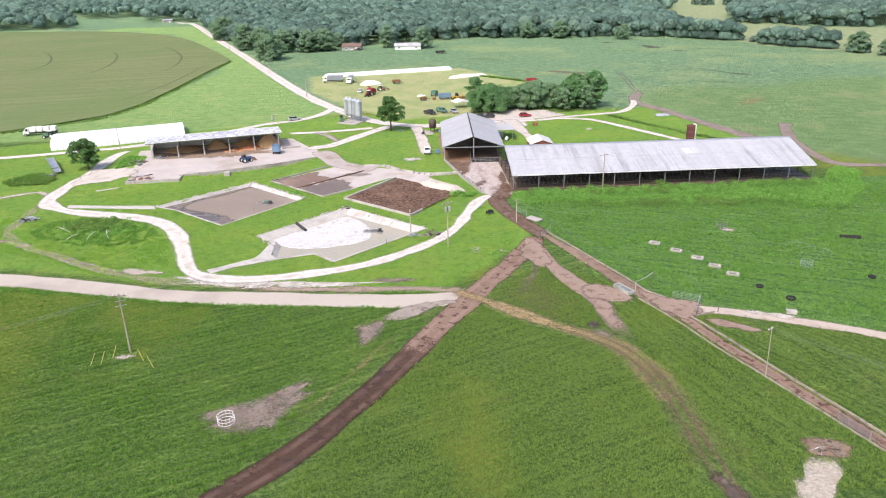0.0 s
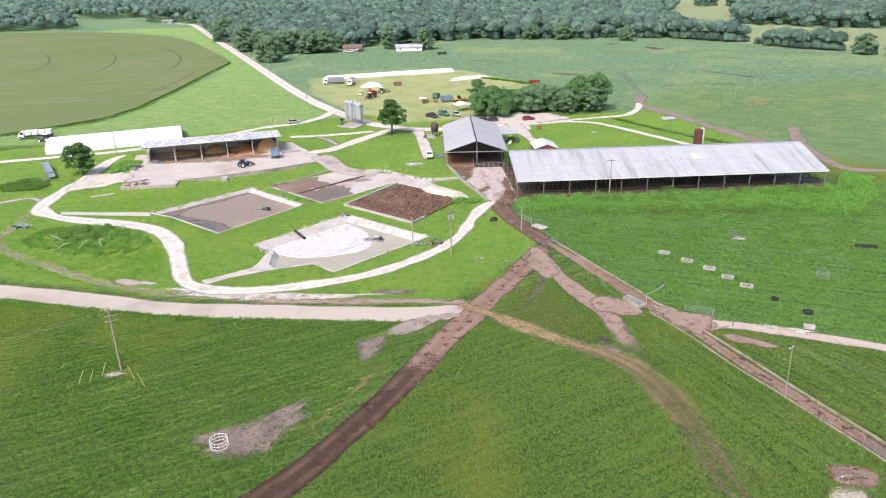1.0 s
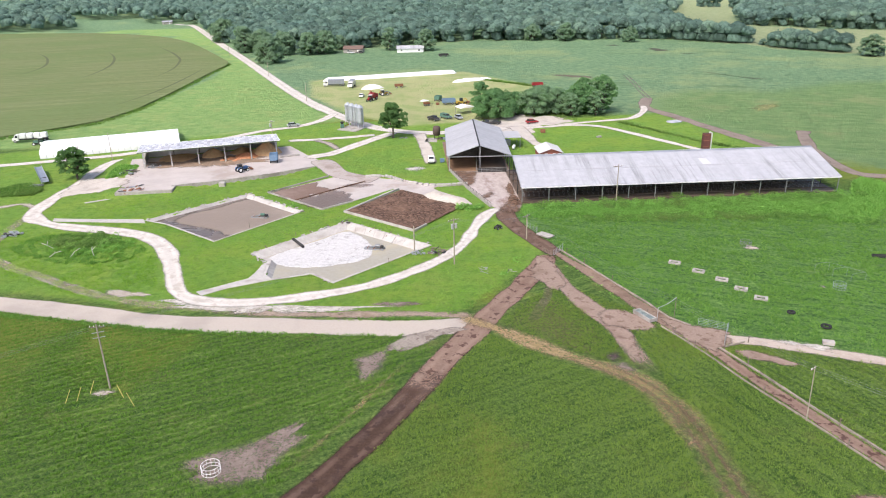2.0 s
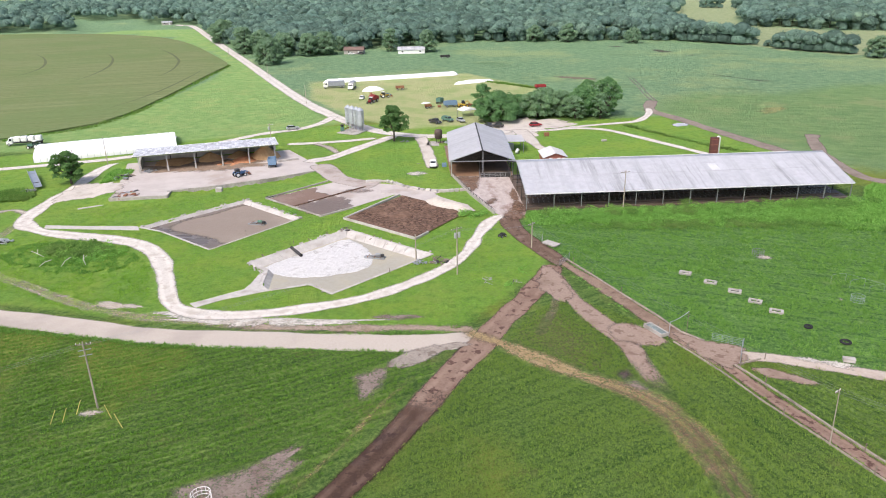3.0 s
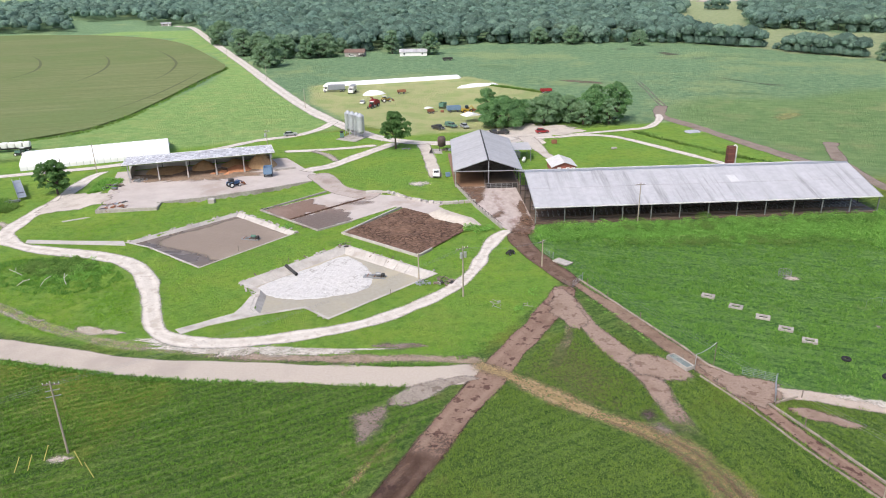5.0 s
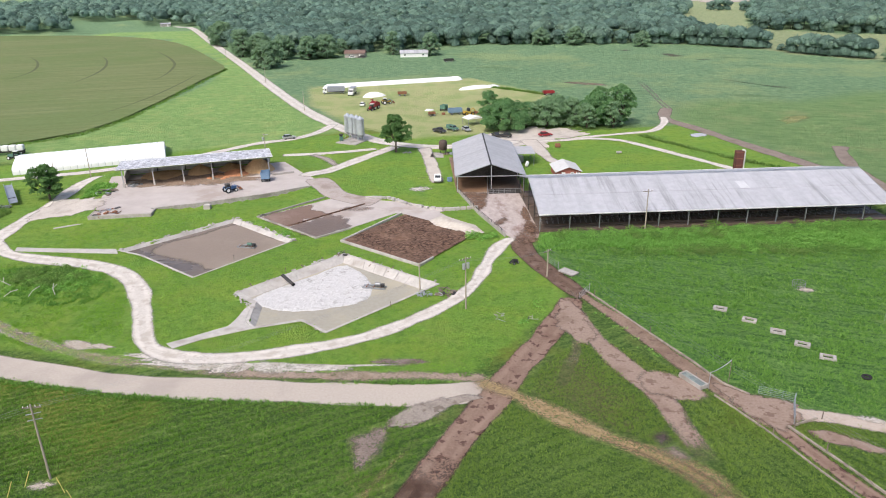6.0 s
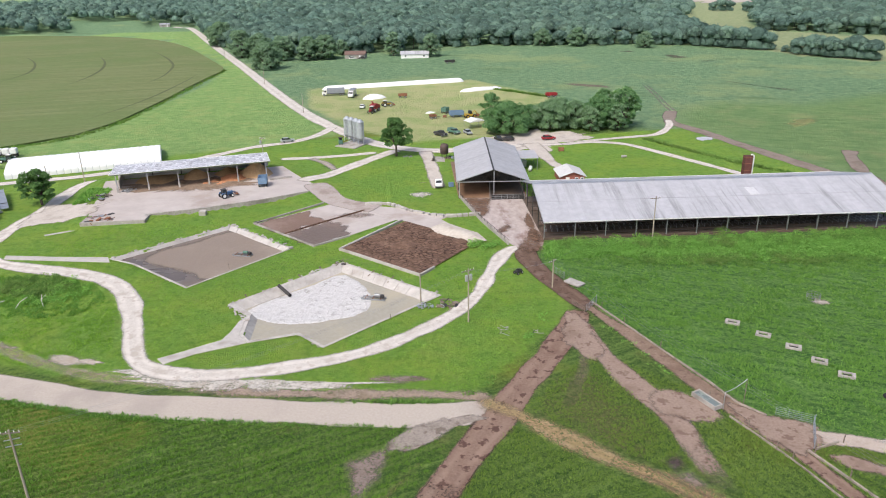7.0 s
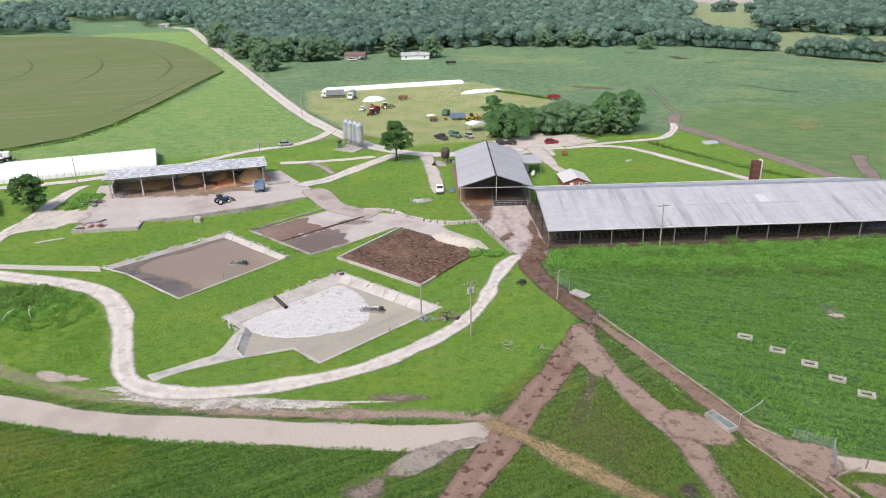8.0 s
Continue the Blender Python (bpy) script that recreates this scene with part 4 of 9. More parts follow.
patch("dirt_patch", [(-110.5, 140.5), (-97, 140), (-88, 134), (-99, 131), (-112, 134)], M_BARE, 0.055, label="bare greyish soil beside the track")
patch("dirt_patch", [(-9, 106.4), (-3, 107.6), (2, 105.6), (-4, 104.4)], M_BARE, 0.055, label="thin worn soil beside the road")
patch("puddle", [(94.0, 247.3), (97.4, 248.4), (99.8, 246.2), (98.0, 243.1), (93.4, 242.4)], M_PUDDLE, 0.1, label="shallow puddle coloured pale like the reflected sky beside the track", category="puddle")
for _pts in ([(157, 466), (161, 451), (171, 455), (164, 474)], [(167, 437), (173, 433.5), (181, 437), (175, 441)],
             [(137, 493), (143, 487.5), (150, 494), (144, 499)], [(134, 268), (144, 274), (148, 268), (140, 259), (132, 257.4)]):
    patch("dirt_patch", _pts, M_FAR_DIRT if _pts[0][1] > 300 else M_FAINT, 0.08, label="worn soil in the far pasture", step=3)
ribbon("dirt_strip", [(146, 369), (152.6, 362.7), (158.4, 352.1), (163.9, 342.1), (169.0, 335.2), (175, 331.0)], (1.2, 6.5), M_FAR_DIRT, 0.08, 1.2, "dark wet strip of soil in the far pasture", category="ground", fade=(0.2, 0.3))
patch("fallow_field", [(400, 1042), (450, 1030), (540, 1052), (620, 1100), (800, 1300), (600, 1380), (440, 1250)], M_FALLOW, 0.1, label="pale pinkish fallow field beyond the woods", category="field", step=25)

# wheel arcs of the field sprinkler, and a gap beside the field's edge
def arc_marks():
    for pts, w in (([(-264, 535), (-245, 506), (-232, 480), (-224, 459), (-220.6, 444), (-219.4, 429), (-220, 414)], 0.8), ([(-212, 530), (-198, 501.5), (-189.5, 480), (-182.6, 457), (-178.5, 435), (-176.7, 413), (-177, 396)], 0.8),
                   ([(-185, 557), (-162, 513), (-149, 483), (-142.5, 463), (-137, 434), (-135.4, 414), (-136, 398)], 0.8), ([(-118, 432), (-117.4, 400), (-118, 367), (-119.6, 345), (-123, 323), (-128, 303)], 0.5)):
        line = curve(pts, 5)
        bm = B()
        a, b = [], []
        for i, p in enumerate(line):
            d = (line[min(i + 1, len(line) - 1)] - line[max(i - 1, 0)]).normalized()
            s = Vector((-d.y, d.x, 0)) * (w * math.sin(math.pi * (i + 0.3) / (len(line) + 0.3)))
            a.append(bm.verts.new((p.x - s.x, p.y - s.y, 0.76)))
            b.append(bm.verts.new((p.x + s.x, p.y + s.y, 0.76)))
        for i in range(len(line) - 1):
            bm.faces.new((a[i], a[i + 1], b[i + 1], b[i]))
        tagged(part("wheel_track", bm, M_CROP_TRACK), "dark curved wheel track in the crop", "track", "", "structure")


arc_marks()

# ---- slurry basins ----
def lerp2(a, b, t):
    return (a[0] + (b[0] - a[0]) * t, a[1] + (b[1] - a[1]) * t)


def inset(poly, by):
    """The outline moved inwards; by: metres for each side."""
    n = len(poly)
    area = sum(poly[i][0] * poly[(i + 1) % n][1] - poly[(i + 1) % n][0] * poly[i][1] for i in range(n))
    sg = 1 if area > 0 else -1
    lines = []
    for i in range(n):
        a, b = Vector(poly[i]), Vector(poly[(i + 1) % n])
        d = (b - a).normalized()
        nr = Vector((-d.y, d.x)) * sg
        lines.append((a + nr * by[i], d))
    out = []
    for i in range(n):
        (p, d), (q, e) = lines[i - 1], lines[i]
        k = d.x * e.y - d.y * e.x
        if abs(k) < 0.05:
            out.append(tuple(q))
        else:
            t = ((q.x - p.x) * e.y - (q.y - p.y) * e.x) / k
            out.append(tuple(p + d * t))
    return out


def basin(name, poly, rims, slopes, level, liquid, label, liquid_label, slab_sides, slab_mat):
    """A sunk basin: rim kerbs, sloping concrete sides and the liquid in it."""
    base = thing(name, 0, 0, 0, 0, label, "basin", "", "structure")
    n = len(poly)
    inner = inset(poly, rims)
    foot = inset(inner, slopes)
    deep = -2.6
    for i in range(n):
        j = (i + 1) % n
        bm = B()
        hi = [bm.verts.new((*poly[k], 0.10)) for k in (i, j)] + [bm.verts.new((*inner[k], 0.10)) for k in (j, i)]
        lo = [bm.verts.new((*poly[k], -0.5)) for k in (i, j)] + [bm.verts.new((*inner[k], -0.5)) for k in (j, i)]
        bm.faces.new(hi)
        for a in range(4):
            bm.faces.new((lo[a], lo[(a + 1) % 4], hi[(a + 1) % 4], hi[a]))
        part("rim", bm, M_WHITE_CONCRETE, base)
        bm = B()
        s = [bm.verts.new((*inner[i], 0.0)), bm.verts.new((*inner[j], 0.0)), bm.verts.new((*foot[j], deep)), bm.verts.new((*foot[i], deep))]
        bm.faces.new(s)
        part("slope", bm, slab_mat, base)
        if i in slab_sides:
            length = (Vector(poly[j]) - Vector(poly[i])).length
            k = max(1, int(length / 3.1))
            rng = random.Random(i * 31 + n)
            for c in range(k):
                t0, t1 = (c + rng.uniform(0.004, 0.03)) / k, (c + rng.uniform(0.97, 0.996)) / k
                up = rng.uniform(0.0, 0.08)
                q = [lerp2(inner[i], inner[j], t0), lerp2(inner[i], inner[j], t1), lerp2(foot[i], foot[j], t1), lerp2(foot[i], foot[j], t0)]
                cut = min(1.0, (0.1 - level + 0.35) / (0 - deep)) * rng.uniform(0.7, 1.0)
                q[2], q[3] = lerp2(q[1], q[2], cut), lerp2(q[0], q[3], cut)
                z = (0.0, 0.0, deep * cut, deep * cut)
                bm = B()
                a = [bm.verts.new((*q[m], z[m] + 0.10 + up)) for m in range(4)]
                b = [bm.verts.new((*q[m], z[m] - 0.05)) for m in range(4)]
                bm.faces.new(a)
                for m in range(4):
                    bm.faces.new((b[m], b[(m + 1) % 4], a[(m + 1) % 4], a[m]))
                part("concrete_slab", bm, slab_mat, base)
    bm = B()
    bm.faces.new([bm.verts.new((*p, level)) for p in inset(inner, [0.02] * n)])
    tagged(part("slurry", bm, liquid), liquid_label, "slurry", "", "structure")
    return inner


basin("slurry_basin", PIT_A, [0.4, 0.5, 0.35, 0.4, 0.4], [2.2, 4.2, 1.5, 1.5, 2.0], -0.5, M_SLURRY_A, "concrete-lined basin holding grey-brown slurry", "still grey-brown liquid manure", (0, 1), M_WHITE_CONCRETE)
basin("slurry_basin", PIT_B, [0.6, 0.6, 0.45, 0.5, 0.6, 0.5, 0.6, 1.0], [4.2, 4.4, 1.2, 1.2, 1.2, 2.6, 3.0, 1.4], -0.88, M_SLURRY_B, "concrete-lined basin with foaming slurry", "thin grey slurry under a foam crust", (0, 1), M_WHITE_CONCRETE)


M_SCUM = earth("tan slurry scum", (0.235, 0.182, 0.142), (0.262, 0.206, 0.162), (0.300, 0.240, 0.188), 1.6, 0.3, 0.06, rough=0.4)
patch("scum", [(-56.6, 157.4), (-54.4, 161.4), (-48.3, 166.4), (-41.4, 172.6), (-36.0, 169.2), (-30.4, 162.4), (-25.4, 157.6), (-30.1, 151.8), (-34.0, 147.8), (-38.7, 144.6), (-41.2, 143.8), (-43.8, 146.6), (-48.0, 149.2), (-52.4, 151.8), (-56.0, 154.4)], M_SCUM, -0.485, "smooth tan scum floating on the slurry", "slurry", 0.8, 0.15)


def foam():
    """The white crust that floats on the nearer basin."""
    pts = [(-29.6, 131.2), (-24.4, 137.2), (-20.0, 140.8), (-14.8, 145.6), (-11.5, 142.8), (-9.4, 139.0), (-8.2, 133.4), (-9.6, 129.0), (-13.6, 127.0), (-19.0, 125.8), (-25.6, 126.8)]
    line = curve(pts, 0.5, True)
    c = sum(line, Vector()) / len(line)
    bm = B()
    rings = []
    for s in (1.0, 0.97, 0.9, 0.8, 0.68, 0.55, 0.42, 0.28, 0.14):
        ring = []
        for p in line:
            q = c + (p - c) * (s + (0.05 * noise.noise(p * 0.5) + 0.025 * noise.noise(p * 1.7) if s > 0.85 else 0))
            h = 0.0 if s == 1.0 else 0.06 + 0.10 * max(0, noise.noise(Vector((q.x * 0.9, q.y * 0.9, 2)))) + 0.05 * noise.noise(Vector((q.x * 2.3, q.y * 2.3, 5)))
            ring.append(bm.verts.new((q.x, q.y, -0.87 + h)))
        rings.append(ring)
    n = len(line)
    for a, b in zip(rings, rings[1:]):
        for i in range(n):
            bm.faces.new((a[i], a[(i + 1) % n], b[(i + 1) % n], b[i]))
    bm.faces.new(rings[-1])
    tagged(part("foam_crust", bm, M_FOAM), "rough white foam crust floating on slurry", "foam", "", "structure")


foam()
# entry ramps of the two basins
slab("ramp", [(-27.0, 118.2), (-28.75, 120.9), (-28.95, 127.6), (-29.8, 125.6), (-30.4, 121.9), (-31.2, 119.4), (-33.4, 118.1), (-36.8, 115.9), (-39.6, 114.3), (-38.2, 112.6), (-34.2, 115.3), (-29.2, 117.3)], -0.3, 0.09, M_WHITE_CONCRETE, "bleached concrete ramp into the basin", "ramp")
slab("ramp", [(-61.8, 153.9), (-63.2, 156.7), (-75, 158.0), (-85.2, 159.6), (-84.6, 157.5), (-74, 155.8)], -0.3, 0.09, M_WHITE_CONCRETE, "bleached concrete strip beside the basin", "ramp")


# ---- settling bays with brown solids ----
M_SANDY = surface("wet pale sand", (0.462, 0.406, 0.342), (0.572, 0.522, 0.458), (0.363, 0.302, 0.250), 1.5, 0.4, 0.8, world=True)
BAY_C = [(-15.6, 156.6), (0.7, 141.9), (13.4, 158.4), (-2.2, 172.6)]
BAY_D = [(-36.8, 174.5), (-21.4, 159.2), (-14.4, 164.6), (-4.0, 174.4), (-12.0, 181.0), (-20.8, 187.6)]


def wall_line(name, pts, h, w, material, parent, z=0.0):
    """A straight-faced wall along a line of points, one part for each stretch."""
    for a, b in zip(pts, pts[1:]):
        va, vb = Vector((*a, 0)), Vector((*b, 0))
        d = (vb - va).normalized() * (w / 2)
        part(name, beam(B(), (va.x, va.y, z + h / 2 - 0.15), (vb.x + d.x, vb.y + d.y, z + h / 2 - 0.15), w, h + 0.3), material, parent)


def nearest_on(poly, x, y):
    """The point of an outline that lies nearest to x, y."""
    best, out = 1e9, (x, y)
    for i in range(len(poly)):
        (ax, ay), (bx, by) = poly[i], poly[(i + 1) % len(poly)]
        t = max(0.0, min(1.0, ((x - ax) * (bx - ax) + (y - ay) * (by - ay)) / ((bx - ax) ** 2 + (by - ay) ** 2)))
        px, py = ax + t * (bx - ax), ay + t * (by - ay)
        d = math.hypot(x - px, y - py)
        if d < best:
            best, out = d, (px, py)
    return out


def heap_sheet(poly, z, amp, freq, step=0.5, seed=1.0, dome=0.0):
    """A rough sheet of muck that fills an outline."""
    xs = np.arange(min(p[0] for p in poly), max(p[0] for p in poly) + step, step)
    ys = np.arange(min(p[1] for p in poly), max(p[1] for p in poly) + step, step)
    X, Y = np.meshgrid(xs, ys)
    far = poly_far(X, Y, poly)
    ok = far < step
    idx = -np.ones(X.shape, int)
    bm = B()
    vs = {}
    for r, c in zip(*np.nonzero(ok)):
        x, y = X[r, c], Y[r, c]
        if far[r, c] > -step * 0.45:
            x, y = nearest_on(poly, x, y)
        h = amp * (noise.noise((x * freq, y * freq, seed)) + 0.5 * noise.noise((x * freq * 3.1, y * freq * 3.1, seed + 4)))
        h *= min(1.0, max(0.15, -far[r, c] / 1.5))
        h += dome * float(ease(-far[r, c] / 2.4))
        vs[r, c] = bm.verts.new((x, y, z + h))
    for (r, c), v in vs.items():
        q = [(r, c + 1), (r + 1, c + 1), (r + 1, c)]
        if all(k in vs for k in q):
            bm.faces.new((v, vs[q[0]], vs[q[1]], vs[q[2]]))
    for f in bm.faces:
        f.smooth = True
    return bm


M_SLUDGE_EDGE = earth("wet brown sludge", (0.165, 0.105, 0.078), (0.225, 0.152, 0.118), (0.270, 0.195, 0.158), 0.9, 1.2, 0.14, rough=0.6)
M_SLUDGE_WET = earth("standing grey-brown sludge", (0.140, 0.098, 0.074), (0.170, 0.122, 0.095), (0.205, 0.140, 0.106), 0.9, 1.5, 0.10, rough=0.3)
M_SLUDGE_THIN = earth("thin dried sludge", (0.220, 0.165, 0.140), (0.290, 0.225, 0.195), (0.190, 0.135, 0.110), 1.5, 1.2, 0.3, most=0.7, holes=0.6)
bay = thing("settling_bay", 0, 0, 0, 0, "walled bay filled with cracked brown solids", "basin", "", "structure")
wall_line("wall", [(-3.0, 173.4), (-15.7, 156.5), (0.7, 141.7), (3.4, 145.2)], 0.5, 0.4, M_WHITE_CONCRETE, bay)
tagged(part("muck", heap_sheet(BAY_C, 0.3, 0.26, 0.35), M_CRUST), "cracked brown dried manure solids", "manure", "", "structure")
bay = thing("settling_bay", 0, 0, 0, 0, "walled bay with wet brown sludge", "basin", "", "structure")
wall_line("wall", [(-22.6, 188.4), (-37.0, 174.6), (-21.4, 159.0), (-14.4, 164.4)], 0.35, 0.35, M_CONCRETE, bay)
wall_line("divider", [(-29.0, 166.9), (-20.4, 174.6), (-12.2, 181.6)], 0.35, 0.3, M_CRUST, bay)
slab("bay_floor", [(-36.6, 174.4), (-21.4, 159.4), (-14.4, 164.8), (-4.4, 174.2), (-12.0, 181.0), (-20.8, 187.4)], -0.3, 0.08, M_PAD, "pale dusty concrete floor of the settling bay", "floor")
patch("sludge", [(-36.4, 174.2), (-29.2, 167.4), (-25.0, 171.0), (-20.6, 175.2), (-22.4, 178.6), (-25.0, 181.8), (-30.6, 179.8)], M_SLUDGE_EDGE, 0.11, "wet brown sludge spread in a bay", "manure", 0.8)
patch("sludge", [(-28.6, 166.4), (-21.4, 159.6), (-16.8, 163.2), (-13.8, 166.8), (-15.2, 170.4), (-17.0, 173.6), (-20.6, 173.6)], M_SLUDGE_WET, 0.11, "thin grey-brown sludge standing in a bay", "manure", 0.8)
patch("sludge", [(-19.0, 178.6), (-13.6, 181.2), (-9.0, 178.2), (-12.6, 175.6)], M_SLUDGE_THIN, 0.12, "thin dried sludge streak on concrete", "manure", 0.8)

# grass bank between the bays is the ground itself; the concrete way beside them
slab("concrete_apron", [(-12.6, 181.4), (-4.2, 174.2), (-2.4, 173.2), (2.4, 168.6), (7.0, 164.4), (10.6, 162.6), (12.6, 162.8), (11.6, 166.0), (7.6, 170.6), (6.0, 173.6), (9.6, 176.6), (3.6, 178.0), (-2.0, 182.2), (-8.6, 184.4), (-10.5, 185.4)], -0.2, 0.13, M_PAD, "pale dusty concrete way above the settling bays", "pavement")


def rubble_wall():
    base = thing("rubble_wall", 0, 0, 0, 0, "low broken wall of pale concrete lumps", "wall")
    line = curve([(-11.4, 186.0), (-6.2, 185.6), (-2.0, 181.0), (1.5, 178.0), (4.5, 176.2), (8.1, 175.2), (14.6, 175.9)], 1.25)
    rng = random.Random(5)
    for i, p in enumerate(line):
        bm = B()
        box(bm, 0, 0, 0.3, rng.uniform(1.0, 1.6), rng.uniform(0.6, 1.0), rng.uniform(0.5, 0.8), bevel=0.06)
        for v in bm.verts:
            v.co += Vector((rng.uniform(-0.06, 0.06), rng.uniform(-0.06, 0.06), rng.uniform(-0.06, 0.06)))
        ob = part("concrete_lump", bm, M_WHITE_CONCRETE, base)
        ob.matrix_basis = pose(p.x, p.y, 0.02, 0, 0, math.degrees(math.atan2(line[min(i + 1, len(line) - 1)].y - line[max(i - 1, 0)].y, line[min(i + 1, len(line) - 1)].x - line[max(i - 1, 0)].x)) + rng.uniform(-14, 14))


rubble_wall()


def broken_edge(a, b, count, seed, label):
    """Broken concrete lumps left along a basin's edge."""
    base = thing("rubble", 0, 0, 0, 0, label, "rubble", "broken concrete round the basins")
    rng = random.Random(seed)
    d = Vector((b[0] - a[0], b[1] - a[1])).normalized()
    for i in range(count):
        t = rng.random()
        x, y = lerp2(a, b, t)
        s = rng.uniform(-0.5, 0.5)
        bm = B()
        box(bm, 0, 0, 0.12, rng.uniform(0.2, 1.0), rng.uniform(0.2, 0.45), rng.uniform(0.1, 0.22))
        for v in bm.verts:
            v.co += Vector((rng.uniform(-0.12, 0.12), rng.uniform(-0.12, 0.12), rng.uniform(-0.05, 0.05)))
        ob = part("concrete_lump", bm, M_WHITE_CONCRETE if rng.random() < 0.8 else M_CONCRETE, base)
        ob.matrix_basis = pose(x - d.y * s * -1, y + d.x * s * -1, 0.02, rng.uniform(-8, 8), rng.uniform(-8, 8), rng.uniform(0, 180))


broken_edge(PIT_A[0], PIT_A[1], 26, 41, "pale broken concrete along the basin's upper edge")
broken_edge(PIT_A[1], PIT_A[2], 30, 42, "pale broken concrete along the basin's far edge")
broken_edge(PIT_B[0], PIT_B[1], 16, 43, "pale broken concrete along the foaming basin's edge")
broken_edge(PIT_B[1], PIT_B[2], 14, 44, "pale broken concrete along the foaming basin's far edge")
broken_edge((-28.6, 125.4), (-33, 132), 12, 45, "pale broken concrete at the head of the ramp")


tagged(part("sand_spill", heap_sheet([(3.4, 167.6), (6.6, 171.0), (9.4, 167.6), (13.6, 163.6), (15.2, 158.4), (11.4, 157.4), (8.4, 161.0), (4.4, 164.0)], 0.3, 0.15, 0.4, 0.5, 6.0, 0.62), M_SANDY), "pale washed sand beside the brown solids", "sand", "", "structure")
tagged(part("sand_heap", heap_sheet([(4.6, 165.6), (7.0, 167.4), (10.2, 163.6), (8.2, 161.6)], 0.42, 0.2, 0.5, 0.4, 3.0), M_SANDY), "low pale heap of wet sand", "heap")

# ---- the long free-stall barn ----
def free_stall_barn():
    x0, x1, yf, yr, yb = 27.0, 106.4, 158.4, 173.6, 188.6
    ze, zr = 4.1, 8.0
    base = thing("cattle_barn", (x0 + x1) / 2, yf, 0, 0, "long open-sided cattle barn under a grey sheet-metal roof", "barn")
    mx, my = (x0 + x1) / 2, yf
    L = x1 - x0
    roof = part("roof", beam(B(), (-L / 2, yr - my, zr - 0.22), (L / 2, yr - my, zr - 0.22), 0.16, 0.26), M_DARK, base)
    # sheets: two courses on each slope
    cols = 26
    w = L / cols
    for side in (0, 1):
        ye = (yf - 0.5 if side == 0 else yb + 0.5) - my
        ym = yr - my + (-0.12 if side == 0 else 0.12)
        for row in (0, 1):
            ta, tb = (0.0, 0.53) if row == 0 else (0.51, 1.0)
            bm = B()
            ya, yc = ye + (ym - ye) * ta, ye + (ym - ye) * tb
            za, zc = ze + (zr - ze) * ta, ze + (zr - ze) * tb
            up = 0.05 if row else 0.0
            a = [bm.verts.new((sx * (w / 2 - 0.004), y, z + up)) for sx, y, z in ((-1, ya, za), (1, ya, za), (1, yc, zc), (-1, yc, zc))]
            b = [bm.verts.new(v.co - Vector((0, 0, 0.05))) for v in a]
            bm.faces.new(a)
            bm.faces.new(b[::-1])
            for i in range(4):
                bm.faces.new((b[i], b[(i + 1) % 4], a[(i + 1) % 4], a[i]))
            first = part("roof_sheet", bm, M_BARN_ROOF, roof)
            first.location.x = -L / 2 + w / 2
            for c in range(1, cols):
                ob = new("roof_sheet", first.data)
                ob.parent = roof
                ob.location.x = -L / 2 + w * (c + 0.5)
    part("ridge_cap", profile_x(-L / 2, L / 2, [(yr - my - 0.55, zr - 0.02), (yr - my, zr + 0.2), (yr - my + 0.55, zr - 0.02), (yr - my, zr + 0.05)]), M_GALV, roof)
    part("skylight", skylight(54.6 + 21 - mx, yf - my, yr - my, ze, zr), M_SKYLIGHT, roof, "lighter translucent roof sheet")
    # posts, plates and rafters
    bays = 12
    for i in range(bays + 1):
        x = -L / 2 + 0.3 + (L - 0.6) * i / bays
        for y in (0.1, 7.5, yr - my, 22.6, yb - my - 0.1):
            top = ze + (zr - ze) * (1 - abs(y - (yr - my)) / (yr - my + 0.5)) - 0.12
            # front posts steel grey; inner posts and rafters near-black for the shade under the roof
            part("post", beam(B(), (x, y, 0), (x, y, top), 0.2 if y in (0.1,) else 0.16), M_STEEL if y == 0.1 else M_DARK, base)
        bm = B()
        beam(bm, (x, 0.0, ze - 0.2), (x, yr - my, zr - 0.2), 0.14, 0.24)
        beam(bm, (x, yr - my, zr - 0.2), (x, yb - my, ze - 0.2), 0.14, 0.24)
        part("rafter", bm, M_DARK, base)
    for y in (-0.35, yb - my + 0.35):
        part("eave_trim", beam(B(), (-L / 2, y - 0.12 if y < 0 else y + 0.12, ze - 0.02), (L / 2, y - 0.12 if y < 0 else y + 0.12, ze - 0.02), 0.06, 0.22), M_WHITE_PAINT, base)
    for x in (-L / 2 - 0.03, L / 2 + 0.03):
        bm = B()
        beam(bm, (x, -0.5, ze + 0.0), (x, yr - my, zr), 0.06, 0.24)
        beam(bm, (x, yr - my, zr), (x, yb - my + 0.5, ze), 0.06, 0.24)
        part("barge_board", bm, M_GALV, base)
    # stall kerbs, rails and dividers inside
    part("front_kerb", box(B(), 0, 0.1, 0.2, L - 0.6, 0.3, 0.5), M_MUCK_FLOOR, base)
    for z in (0.8, 1.25):
        # near-black rails: the barn's inner shade is in their colour
        part("rail", rod(B(), (-L / 2 + 0.4, 0.25, z), (L / 2 - 0.4, 0.25, z), 0.035, n=6), M_DARK, base)
    for y in (4.0, 9.0, 19.0, 25.5):
        part("stall_rail", rod(B(), (-L / 2 + 0.6, y, 1.2), (L / 2 - 0.6, y, 1.2), 0.045, n=6), M_DARK, base)
        part("stall_kerb", box(B(), 0, y + 1.0, 0.14, L - 1.2, 2.1, 0.28), M_MUCK_FLOOR, base)
    div = B()
    pipe(div, [(0, 0, 0.3), (0, 0.0, 1.15), (0, 1.9, 1.15), (0, 1.9, 0.5), (0, 0.1, 0.5)], 0.035, 5)
